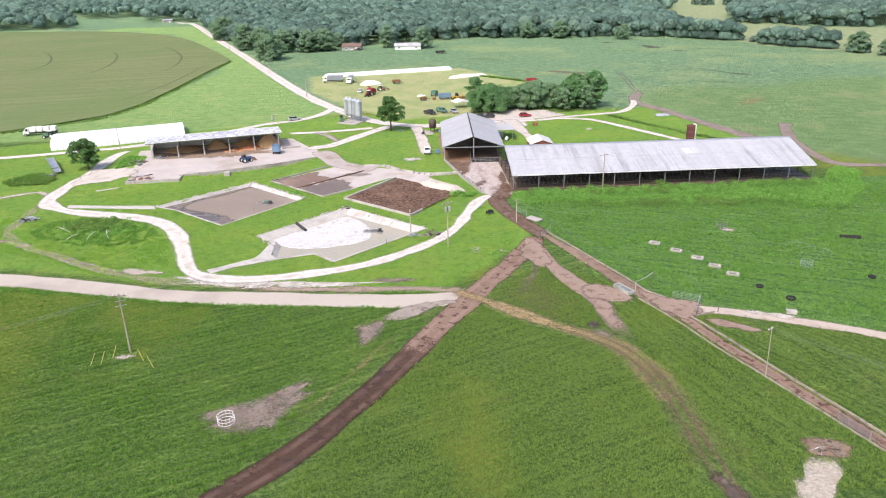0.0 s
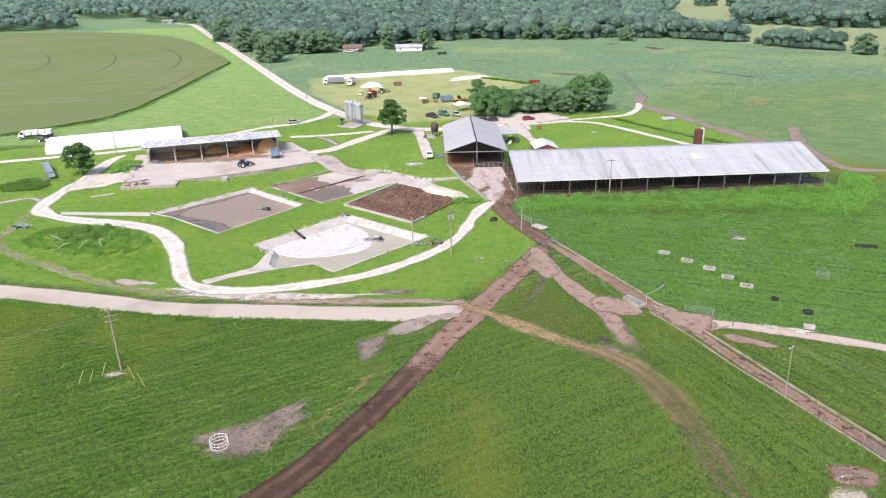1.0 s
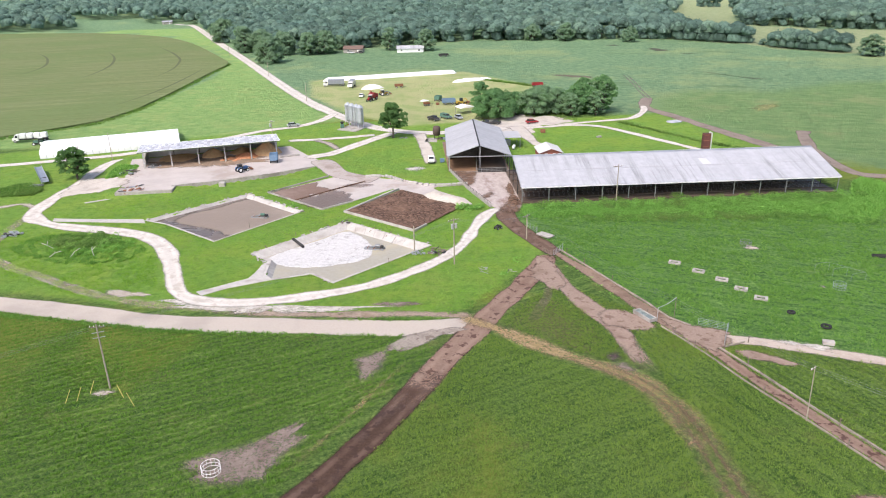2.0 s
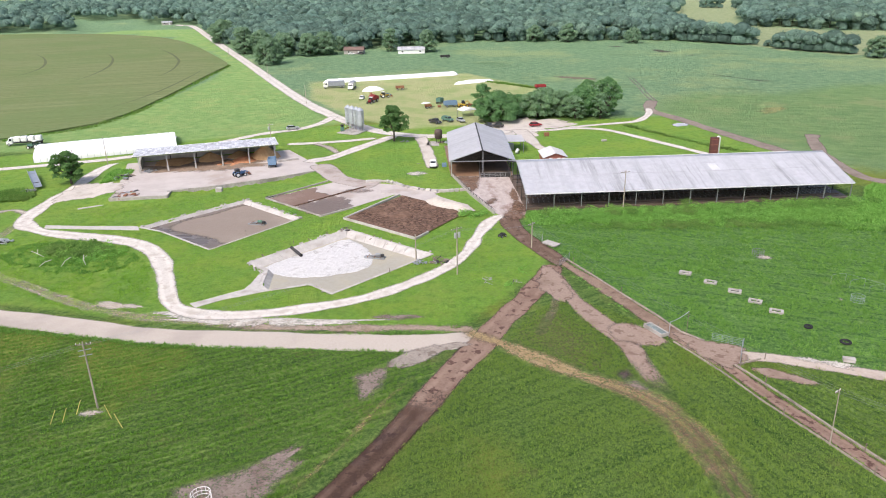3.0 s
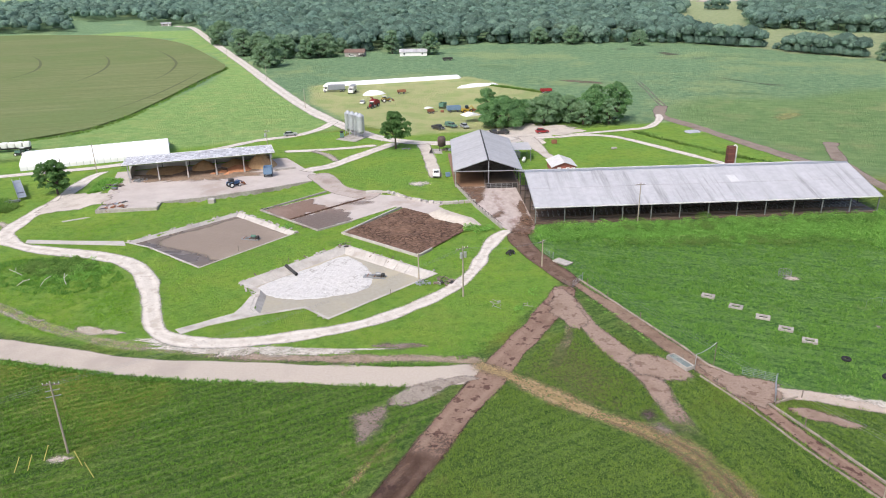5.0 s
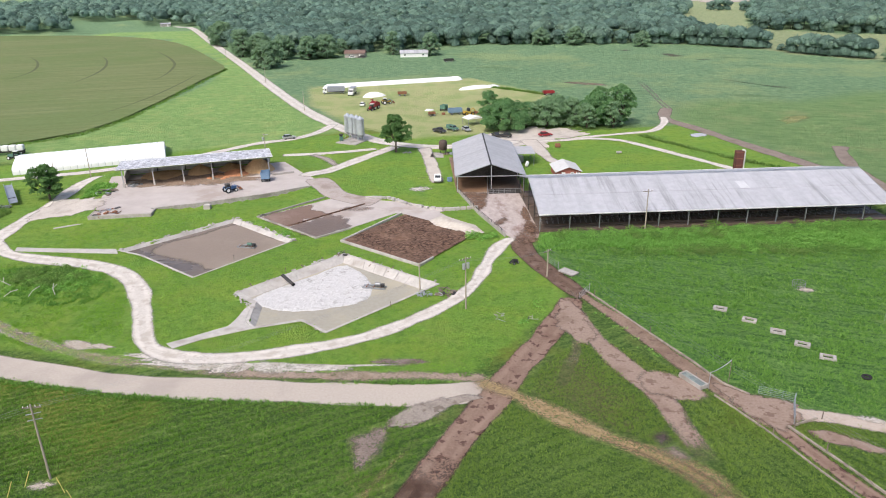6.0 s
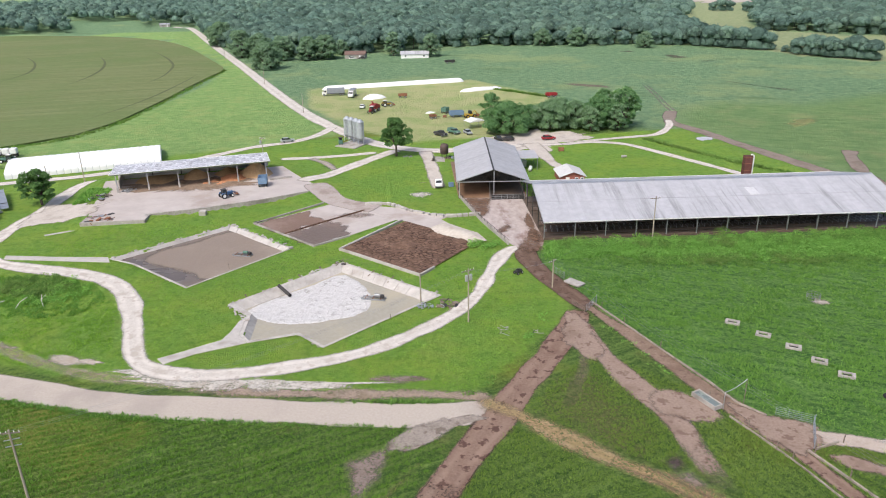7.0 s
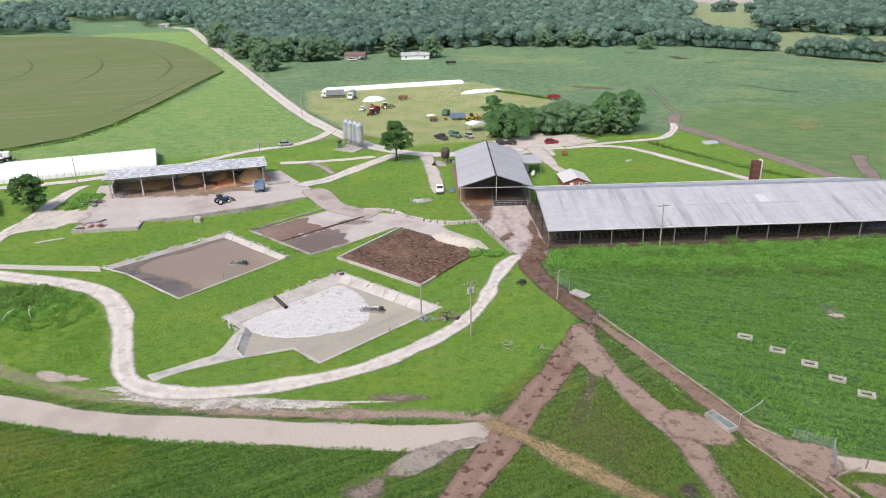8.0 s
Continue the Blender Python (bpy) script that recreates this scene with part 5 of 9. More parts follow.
    first = part("stall_divider", div, M_GALV, base)
    first.location = (-L / 2 + 1.5, 4.0, 0)
    k = 0
    for y in (4.0, 9.0):
        for c in range(int((L - 3) / 1.25)):
            if k:
                ob = new("stall_divider", first.data)
                ob.parent = base
                ob.location = (-L / 2 + 1.5 + c * 1.25, y, 0)
            k += 1
    slab("barn_floor", [(x0 - 0.5, yf - 0.1), (x1 + 0.3, yf - 0.1), (x1 + 0.3, yb + 0.3), (x0 - 0.5, yb + 0.3)], -0.3, 0.06, M_MUCK_FLOOR, "brown muck-covered concrete floor of the barn", "floor")


def profile_x(x0, x1, yz):
    bm = B()
    a = [bm.verts.new((x0, y, z)) for y, z in yz]
    b = [bm.verts.new((x1, y, z)) for y, z in yz]
    bm.faces.new(a)
    bm.faces.new(b[::-1])
    for i in range(len(yz)):
        j = (i + 1) % len(yz)
        bm.faces.new((a[j], a[i], b[i], b[j]))
    return bm


def skylight(x, ya, yb, za, zb):
    bm = B()
    q = [(x - 1.0, 0.52), (x + 1.2, 0.52), (x + 0.9, 0.72), (x - 1.2, 0.72)]
    a = [bm.verts.new((p, ya - 0.5 + (yb - ya + 0.38) * t, za + (zb - za) * t + 0.075)) for p, t in q]
    b = [bm.verts.new(v.co - Vector((0, 0, 0.03))) for v in a]
    bm.faces.new(a)
    for i in range(4):
        bm.faces.new((b[i], b[(i + 1) % 4], a[(i + 1) % 4], a[i]))
    return bm


M_SKYLIGHT = plain("faded translucent sheet", (0.55, 0.55, 0.565), 0.5, vary=0.05)
M_MUCK_FLOOR = surface("muck-covered floor", (0.095, 0.068, 0.052), (0.150, 0.110, 0.086), (0.060, 0.044, 0.034), 0.7, 0.2, 0.5, bump=0.3, world=True)
free_stall_barn()


# ---- the milking barn with its holding pen ----
M_BROWN_FLOOR = surface("wet brown barn floor", (0.190, 0.108, 0.062), (0.285, 0.175, 0.110), (0.120, 0.066, 0.040), 0.5, 0.15, 0.4, bump=0.2, world=True)


def milking_barn():
    x0, x1, xr, yf, yb = 11.2, 28.6, 20.0, 189.0, 225.0
    ze, zr = 4.3, 7.3
    W, D = x1 - x0, yb - yf
    base = thing("milking_barn", xr, yf, 0, -2.2, "grey-roofed open-fronted milking barn with a holding pen", "barn")
    roof = None
    for side in (-1, 1):
        xe = (x0 if side < 0 else x1) - xr + side * 0.4
        bm = B()
        rows = 12
        d = D / rows
        a = [bm.verts.new(v) for v in ((xe, 0.004, ze), (xe, d - 0.004, ze), (side * 0.22, d - 0.004, zr), (side * 0.22, 0.004, zr))]
        b = [bm.verts.new(v.co - Vector((0, 0, 0.06))) for v in a]
        bm.faces.new(a)
        bm.faces.new(b[::-1])
        for i in range(4):
            bm.faces.new((b[i], b[(i + 1) % 4], a[(i + 1) % 4], a[i]))
        if roof is None:
            roof = part("roof", beam(B(), (0, -0.4, zr - 0.2), (0, D + 0.4, zr - 0.2), 0.2, 0.2), M_DARK, base, "dark ridge beam")
        first = part("roof_sheet", bm, M_MILK_ROOF, roof)
        first.location.y = 0
        for r in range(1, rows):
            ob = new("roof_sheet", first.data)
            ob.parent = roof
            ob.location.y = d * r
        part("gutter", beam(B(), (xe, 0, ze - 0.05), (xe, D, ze - 0.05), 0.14, 0.16), M_GALV, base)
        for y in (-0.04, D + 0.04):
            part("barge_board", beam(B(), (xe, y, ze - 0.02), (side * 0.2, y, zr - 0.02), 0.06, 0.22), M_GALV, base)
    # solid near-black bar fills the slot and stands for the shade in it
    part("ridge_vent", beam(B(), (0, -0.2, zr - 0.05), (0, D + 0.2, zr - 0.05), 0.42, 0.08), M_DARK, base, "dark bar in place of the shaded ridge gap")
    for i in range(7):
        y = 0.15 + (D - 0.3) * i / 6
        for x in (x0 - xr + 0.2, 0.1, x1 - xr - 0.2):
            h = ze if abs(x) > 1 else zr - 0.3
            # posts behind the front row are coloured near-black for the shade inside
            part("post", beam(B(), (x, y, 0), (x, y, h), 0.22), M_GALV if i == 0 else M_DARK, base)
        bm = B()
        beam(bm, (x0 - xr, y, ze - 0.1), (x1 - xr, y, ze - 0.1), 0.14, 0.2)
        for k in (-6, -3.2, 0, 3.2, 6):
            beam(bm, (k, y, ze), (k, y, ze + (zr - ze) * (1 - abs(k) / 8.6) - 0.1), 0.1)
        for s in (-1, 1):
            beam(bm, (s * 6, y, ze), (s * 3.2, y, ze + (zr - ze) * 0.56), 0.08)
            beam(bm, (s * 3.2, y, ze), (0, y, ze + (zr - ze) * 0.86), 0.08)
        # braces coloured near-black like the shaded gable
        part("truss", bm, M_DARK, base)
        if i == 0:
            part("tie_beam", beam(B(), (x0 - xr - 0.2, y - 0.12, ze - 0.12), (x1 - xr + 0.2, y - 0.12, ze - 0.12), 0.1, 0.22), M_GALV, base)
    # parlour block at the back and side walls
    part("side_wall", box(B(), x0 - xr + 0.1, D * 0.66, 1.7, 0.2, D * 0.66, 3.4), M_WHITE_CONCRETE, base)
    part("side_wall", box(B(), x1 - xr - 0.1, D * 0.7, 1.7, 0.2, D * 0.58, 3.4), M_WHITE_CONCRETE, base)
    part("back_wall", box(B(), 0, D - 0.1, 2.1, W, 0.2, 4.2), M_WHITE_CONCRETE, base)
    part("parlour_wall", box(B(), 0, 15.0, 1.9, W - 0.4, 0.2, 3.8), M_DARK_WALL, base)
    # holding pen rails
    for z in (0.5, 0.95, 1.4):
        bm = B()
        pipe(bm, [(-1.0, -2.2, z), (-0.2, 10, z)], 0.05)
        pipe(bm, [(-1.0, -2.2, z), (7.6, -2.0, z)], 0.05)
        part("pen_rail", bm, M_STEEL, base)
    for k in range(7):
        part("pen_post", rod(B(), (-1.0 + k * 1.43, -2.2 + k * 0.03, 0), (-1.0 + k * 1.43, -2.2 + k * 0.03, 1.5), 0.06), M_STEEL, base)
    part("pen_gate", box(B(), 3.4, -2.05, 0.75, 8.0, 0.06, 1.2), M_DARK, base, "dark sheeted pen gate")
    for k in range(4):
        part("pen_post", rod(B(), (-0.9 + k * 0.2, 0.4 + k * 3, 0), (-0.9 + k * 0.2, 0.4 + k * 3, 1.5), 0.06), M_STEEL, base)
    # lean-to on the yard side
    bm = B()
    prism(bm, [(8.9, D - 11.5), (14.6, D - 11.5), (14.6, D - 2.2), (8.9, D - 2.2)], 3.5, 3.6)
    part("lean_to_roof", bm, M_MILK_ROOF, base, "low grey lean-to roof")
    for x, y in ((14.3, D - 11.2), (14.3, D - 2.5)):
        part("lean_to_post", beam(B(), (x, y, 0), (x, y, 3.5), 0.14), M_STEEL, base)
    slab("milking_floor", [(x0, yf - 0.2), (x1, yf - 0.2), (x1, yb), (x0, yb)], -0.3, 0.10, M_BROWN_FLOOR, "wet trodden concrete floor of the milking barn", "floor")


M_DARK_WALL = surface("dark block wall", (0.06, 0.055, 0.05), (0.10, 0.09, 0.082), (0.04, 0.037, 0.034), 1.5, 0.4, 0.85)
milking_barn()

# ---- holding yard between the barns ----
slab("holding_yard", [(11.7, 188.8), (15.6, 171.5), (19.8, 157.0), (21.2, 154.6), (26.4, 154.8), (27.2, 158.0), (27.0, 188.0), (28.2, 188.8)], -0.25, 0.115, M_PINK_CONCRETE, "wet pinkish concrete yard trodden with mud", "yard")
slab("pen_floor", [(19.4, 186.9), (27.9, 187.0), (28.2, 203.5), (19.8, 203.5)], 0.0, 0.125, M_MUCK_FLOOR, "dark trodden floor of the holding pen", "floor")
patch("mud_patch", [(24.6, 156.4), (27.3, 157.6), (27.2, 166), (26.9, 175), (25.2, 173), (24.4, 163)], M_MUD, 0.135, "brown mud along the barn's end", "mud", 0.8)
patch("mud_patch", [(12.4, 188.4), (16, 189.4), (19.2, 188.6), (18.6, 181), (17.4, 175.4), (15.4, 174), (13.6, 181)], M_MUD, 0.135, "wet brown mud before the milking barn", "mud", 0.8)
patch("mud_patch", [(20.4, 153.4), (22.4, 158.4), (25.0, 163.0), (27.0, 161.0), (27.0, 154.4), (25.6, 150.4), (22.6, 150.6)], M_MUD, 0.15, "brown mud trodden from the yard into the lane", "mud", 0.8)
patch("mud_patch", [(17.4, 166), (21.4, 168.6), (22, 166), (18.4, 162.6)], M_MUD, 0.135, "dark wet muck on the yard", "mud", 0.6)
yard_wall = thing("yard_wall", 0, 0, 0, 0, "low dark-capped concrete wall beside the yard", "wall", "", "structure")
wall_line("wall", [(11.6, 189.6), (15.2, 171.4), (19.4, 156.4)], 0.75, 0.28, M_CONCRETE, yard_wall)
for _a, _b in (((11.6, 189.6), (15.2, 171.4)), ((15.2, 171.4), (19.4, 156.4))):
    for _k in range(8):
        _p = lerp2(_a, _b, _k / 8)
        part("post", beam(B(), (*_p, 0.6), (*_p, 1.35), 0.1), M_DARK, yard_wall)
    part("rail", rod(B(), (*_a, 1.2), (*_b, 1.2), 0.05, n=6), M_DARK, yard_wall)


# ---- the feed shed on its pad ----
slab("feed_pad", PAD, -0.4, PAD_Z + 0.06, M_PAD, "broad dusty concrete pad of the feed shed", "pavement")
pad_wall = thing("retaining_wall", 0, 0, 0, 0, "low grey block retaining wall in front of the pad", "wall", "", "structure")


def block_wall(pts, h, parent):
    rng = random.Random(9)
    for a, b in zip(pts, pts[1:]):
        va, vb = Vector((*a, 0)), Vector((*b, 0))
        k = int((vb - va).length / 1.55)
        d = (vb - va).normalized()
        turn = math.degrees(math.atan2(d.y, d.x))
        for i in range(k):
            p = va + (vb - va) * ((i + 0.5) / k)
            hh = h + rng.uniform(-0.05, 0.06)
            bm = box(B(), 0, 0, hh / 2 - 0.1, (vb - va).length / k - 0.04, 0.42, hh + 0.2, bevel=0.03)
            ob = part("concrete_block", bm, M_CONCRETE, parent)
            ob.matrix_basis = pose(p.x, p.y + rng.uniform(-0.04, 0.04), 0, 0, 0, turn + rng.uniform(-1, 1))


block_wall([(-63.6, 180.4), (-52.2, 183.7), (-39.3, 188.8), (-27.2, 195.4)], PAD_Z + 0.28, pad_wall)
part("concrete_block", box(B(), -50.7, 182.6, 0.45, 1.6, 1.6, 1.1, bevel=0.05), M_WHITE_CONCRETE, pad_wall)


def bunker():
    base = thing("loading_bay", -69.6, 178.4, 0, 2.5, "low concrete loading bay with scrap on top", "platform", "", "structure")
    bm = prism(B(), [(-7.0, -2.2), (7.0, -2.2), (7.0, 2.4), (-7.0, 2.4)], -0.3, PAD_Z + 0.02)
    part("platform", bm, M_PAD, base)
    part("front_wall", box(B(), 0, -2.35, 0.55, 14.4, 0.3, 1.5, bevel=0.03), M_CONCRETE, base)
    part("end_wall", box(B(), 7.2, 0, 0.55, 0.3, 4.7, 1.5, bevel=0.03), M_CONCRETE, base)
    part("end_wall", box(B(), -7.2, 0, 0.45, 0.3, 4.7, 1.3, bevel=0.03), M_CONCRETE, base)
    slab("kerb_strip", [(-83, 171.6), (-76.4, 175.0), (-62, 175.8), (-62, 175.1), (-76.2, 174.2), (-82.6, 170.9)], -0.2, 0.1, M_WHITE_CONCRETE, "thin pale concrete strip in the grass", "kerb")


bunker()


def feed_shed():
    # front eave line from the drive side to the yard end
    a, b = Vector((-78.0, 198.6)), Vector((-38.8, 208.6))
    d = (b - a).normalized()
    L = (b - a).length
    turn = math.degrees(math.atan2(d.y, d.x))
    base = thing("feed_shed", a.x, a.y, PAD_Z + 0.06, turn, "open-fronted feed shed with a patchy grey roof", "shed")
    zf, zb, dep = 5.1, 4.0, 14.6
    # roof of overlapping sheets in courses
    rng = random.Random(3)
    roof = part("roof", box(B(), L / 2, dep / 2, (zf + zb) / 2 - 0.13, L, dep, 0.06, Matrix.Rotation(math.atan2(zb - zf, dep), 4, 'X')), M_SHED_ROOF, base)
    rows, cols = 5, 46
    tilt = math.atan2(zb - zf, dep)
    w, s = L / cols, dep / math.cos(tilt) / rows
    bm = box(B(), 0, 0, 0, w - 0.02, s + 0.1, 0.03, Matrix.Rotation(radians(-1.0), 4, 'X'))
    first = part("roof_sheet", bm, M_SHED_SHEET, roof)
    k = 0
    for r in range(rows):
        for c in range(cols):
            ob = first if k == 0 else new("roof_sheet", first.data)
            ob.parent = roof
            y = (r + 0.5) * dep / rows
            ob.matrix_basis = pose((c + 0.5) * w, y, zf + (zb - zf) * y / dep + rng.uniform(0.0, 0.02), math.degrees(tilt) + rng.uniform(-0.3, 0.3), 0, 0)
            k += 1
    part("fascia", beam(B(), (0, -0.05, zf - 0.18), (L, -0.05, zf - 0.18), 0.12, 0.3), M_MOSS, base, "greenish front beam")
    for y in (0.0, dep):
        z = zf if y == 0 else zb
        part("eave_trim", beam(B(), (-0.1, y - 0.15, z), (L + 0.1, y - 0.15, z), 0.06, 0.12), M_WHITE_PAINT, base)
    for x in (-0.05, L + 0.05):
        part("barge_board", beam(B(), (x, -0.15, zf), (x, dep, zb), 0.06, 0.16), M_WHITE_PAINT, base)
    n = 5
    for i in range(n + 1):
        x = 1.4 + (L - 2.6) * i / n
        post = part("post", beam(B(), (x, 0.5, 1.2), (x, 0.1, zf - 0.15), 0.24), M_GALV, base)
        part("footing", box(B(), x, 0.55, 0.72, 0.46, 0.5, 1.5, bevel=0.04), M_WHITE_CONCRETE, post, "pale concrete footing")
        part("rafter", beam(B(), (x, 0, zf - 0.25), (x, dep, zb - 0.25), 0.16, 0.26), M_DARK, base)
        part("back_post", beam(B(), (x, dep - 0.4, 0), (x, dep - 0.4, zb - 0.2), 0.2), M_DARK, base)
        if i in (0, 4, 5):
            wall = B()
            box(wall, x, dep * 0.62 + 0.4, 1.15, 0.22, dep * 0.72, 2.3)
            part("bay_wall", wall, M_CONCRETE, base)
    part("back_wall", box(B(), L / 2, dep - 0.2, 1.6, L, 0.22, 3.2), M_DARK_WALL2, base)
    # heaps of feed
    for name, hx, hy, r, h, m, lab in (("feed_mound", 29.4, 10.6, 3.8, 1.7, M_FEED_TAN, "golden-brown heap of ground feed"), ("feed_mound", 36.6, 6.4, 4.7, 4.0, M_FEED_TAN, "tall tan heap of feed against the wall"),
                                       ("feed_mound", 30.8, 5.2, 4.0, 1.1, M_FEED_RED, "low reddish heap of citrus pulp feed"), ("feed_mound", 20.6, 9.6, 3.7, 2.4, M_FEED_TAN, "tan heap of feed at the back wall"), ("feed_mound", 10.4, 10.6, 5.6, 0.7, M_FEED_TAN, "low brown heap of feed at the back wall")):
        p = base.matrix_basis @ Vector((hx, hy, 0))
        tagged(part(name, heap(r, h, hx), m), lab, "heap").matrix_basis = Matrix.Translation(p)
    for hx, hy, r, h in ((25.6, 3.2, 1.5, 0.5), (27.6, 1.6, 1.1, 0.4), (26.6, 0.2, 0.8, 0.3), (23.2, 2.2, 1.0, 0.35)):
        p = base.matrix_basis @ Vector((hx, hy, 0))
        tagged(part("feed_spill", heap(r, h, hx * 3), M_FEED_RED), "spilled reddish-brown feed on concrete", "heap").matrix_basis = Matrix.Translation(p)


def heap(r, h, seed):
    bm = B()
    n, rings = 28, 8
    prev = None
    for k in range(rings + 1):
        t = 1 - k / rings
        ring = []
        for i in range(n):
            a = 2 * math.pi * i / n
            q = Vector((math.cos(a), math.sin(a), 0)) * r * t
            wob = 1 + 0.22 * noise.noise(q * 0.5 + Vector((seed, 0, 0))) + 0.08 * noise.noise(q * 2.1 + Vector((seed, 3, 0)))
            ring.append(bm.verts.new((q.x * wob, q.y * wob, h * (1 - t) ** 0.85 * (1 + 0.15 * noise.noise(q * 0.9 + Vector((0, seed, 0)))) - 0.03 * (k == 0))))
        if prev:
            for i in range(n):
                bm.faces.new((prev[i], prev[(i + 1) % n], ring[(i + 1) % n], ring[i]))
        prev = ring
    bmesh.ops.remove_doubles(bm, verts=bm.verts, dist=0.001)
    for f in bm.faces:
        f.smooth = True
    return bm


M_FEED_TAN = surface("ground feed", (0.46, 0.29, 0.15), (0.58, 0.40, 0.22), (0.38, 0.24, 0.12), 2.0, 0.4, 0.9, bump=0.5, dist=0.05)
M_FEED_RED = surface("citrus pulp", (0.46, 0.20, 0.095), (0.58, 0.29, 0.16), (0.24, 0.11, 0.06), 2.5, 0.5, 0.9, bump=0.6, dist=0.05)
M_MOSS = plain("mossy green beam", (0.13, 0.17, 0.10), 0.7)
M_DARK_WALL2 = surface("grey streaked block wall", (0.44, 0.43, 0.42), (0.58, 0.57, 0.56), (0.26, 0.25, 0.24), 1.2, 0.3, 0.85, stretch=(1, 1, 0.3))
M_SHED_ROOF = plain("roof underside", (0.60, 0.60, 0.60), 0.8)


def shed_sheet():
    n = Nodes("patchy faded roof sheets")
    at = n.coords(True)
    r = n.add("ShaderNodeObjectInfo").outputs["Random"]
    col = n.mix(n.span(n.noise(at, 1.2, 6, 0.7), 0.4, 0.62), (0.56, 0.56, 0.59), (0.82, 0.82, 0.84))
    col = n.mix(n.span(n.noise(n.coords(False, (1, 0.4, 1)), 1.5, 5), 0.45, 0.6, 0, 0.7, True), col, (0.33, 0.33, 0.36))
    col = n.mix(1.0, col, n.mix(r, (0.72, 0.72, 0.74), (1.2, 1.2, 1.2)), 'MULTIPLY')
    n.bump(n.noise(at, 3.0, 4), 0.2, 0.02)
    return n.done(col, 0.6, 0.2)


M_SHED_SHEET = shed_sheet()
feed_shed()
M_FEED_DUST = earth("trodden brown feed", (0.25, 0.175, 0.120), (0.33, 0.245, 0.180), (0.19, 0.130, 0.088), 2.4, 1.2, 0.3, most=0.9, holes=0.35)
patch("feed_dust", [(-78.4, 205.4), (-72, 209.0), (-64.8, 211.5), (-55.0, 213.0), (-47, 214.5), (-41.6, 212.6), (-40.6, 203.6), (-47.5, 201.6), (-51.8, 198.6), (-55.5, 198.2), (-60.9, 198.6), (-68.0, 199.0), (-74.4, 199.2)], M_FEED_DUST, 0.075, "brown feed trodden over the shed's floor", "feed", 0.8)
part("concrete_block", box(B(), -36.2, 208.2, 0.75, 6.0, 0.4, 1.7, Matrix.Rotation(radians(20), 4, 'Z'), bevel=0.03), M_CONCRETE, pad_wall)

# ---- trees ----
def leaf_cloud(rng, blobs, per, size, flat=0.75, loose=0.55, up=0.75):
    """Leaf clumps over rounded masses: blobs of x, y, z, radius; returns places and quads."""
    out = []
    for x, y, z, r in blobs:
        n = max(4, int(per * r * r))
        d = rng.normal(size=(n, 3))
        d /= np.linalg.norm(d, axis=1)[:, None]
        d[:, 2] = np.where(d[:, 2] < -0.35, -d[:, 2] * 0.6, d[:, 2])
        rr = r * rng.uniform(0.62, 1.06, n) ** 0.8
        c = np.array([x, y, z]) + d * rr[:, None] * np.array([1, 1, flat])
        nrm = d + rng.normal(size=(n, 3)) * loose + np.array([0, 0, up])
        nrm /= np.linalg.norm(nrm, axis=1)[:, None]
        t = np.cross(nrm, rng.normal(size=(n, 3)))
        t /= np.linalg.norm(t, axis=1)[:, None]
        b = np.cross(nrm, t)
        s = size * rng.uniform(0.6, 1.35, n)[:, None]
        k = rng.uniform(0.45, 0.9, n)[:, None]
        quad = np.stack([c - t * s, c - b * s * k, c + t * s, c + b * s * k], 1)
        out.append(quad)
    v = np.concatenate(out).reshape(-1, 3)
    return v, np.arange(len(v)).reshape(-1, 4)


def tree(name, x, y, height, width, seed, leaf, label, lean=0.0, size=0.34, per=75, low=0.22, group=""):
    rng = np.random.default_rng(seed)
    z0 = land_z(x, y)
    base = thing(name, x, y, z0, 0, label, "tree", group)
    blobs = []
    R = width / 2
    n = int(20 + 1.9 * width)
    for i in range(n):
        a = 2.4 * i + rng.uniform(-0.4, 0.4)
        t = (i + 0.5) / n
        zz = height * (low + 0.10 + (0.80 - low) * t) + rng.uniform(-0.5, 0.5)
        prof = math.sin(math.pi * (0.22 + 0.70 * t)) ** 0.8
        rad = R * prof * rng.uniform(0.42, 0.92)
        blobs.append((lean * t + rad * math.cos(a), rad * math.sin(a), zz, R * rng.uniform(0.15, 0.31)))
    blobs.append((lean, 0, height * 0.86, R * 0.36))
    blobs.append((lean * 0.5, 0, height * 0.55, R * 0.42))
    v, f = leaf_cloud(rng, blobs, per, size, loose=0.45, up=0.5)
    crown = new("crown", mesh_from("crown", v, f, leaf))
    crown.parent = base
    bm = B()
    tr = max(0.18, width * 0.028)
    fork = height * (low + 0.12)
    rod(bm, (0, 0, -0.1), (lean * 0.2, 0, fork), tr * 1.3, tr * 0.85, 9)
    for bx, by, bz, br in blobs[::2]:
        mid = (bx * 0.45, by * 0.45, fork + (bz - fork) * 0.55)
        rod(bm, (lean * 0.2, 0, fork * 0.96), mid, tr * 0.5, tr * 0.32, 6)
        rod(bm, mid, (bx, by, bz), tr * 0.32, tr * 0.12, 5)
    part("trunk", bm, M_BARK, base)
    return base


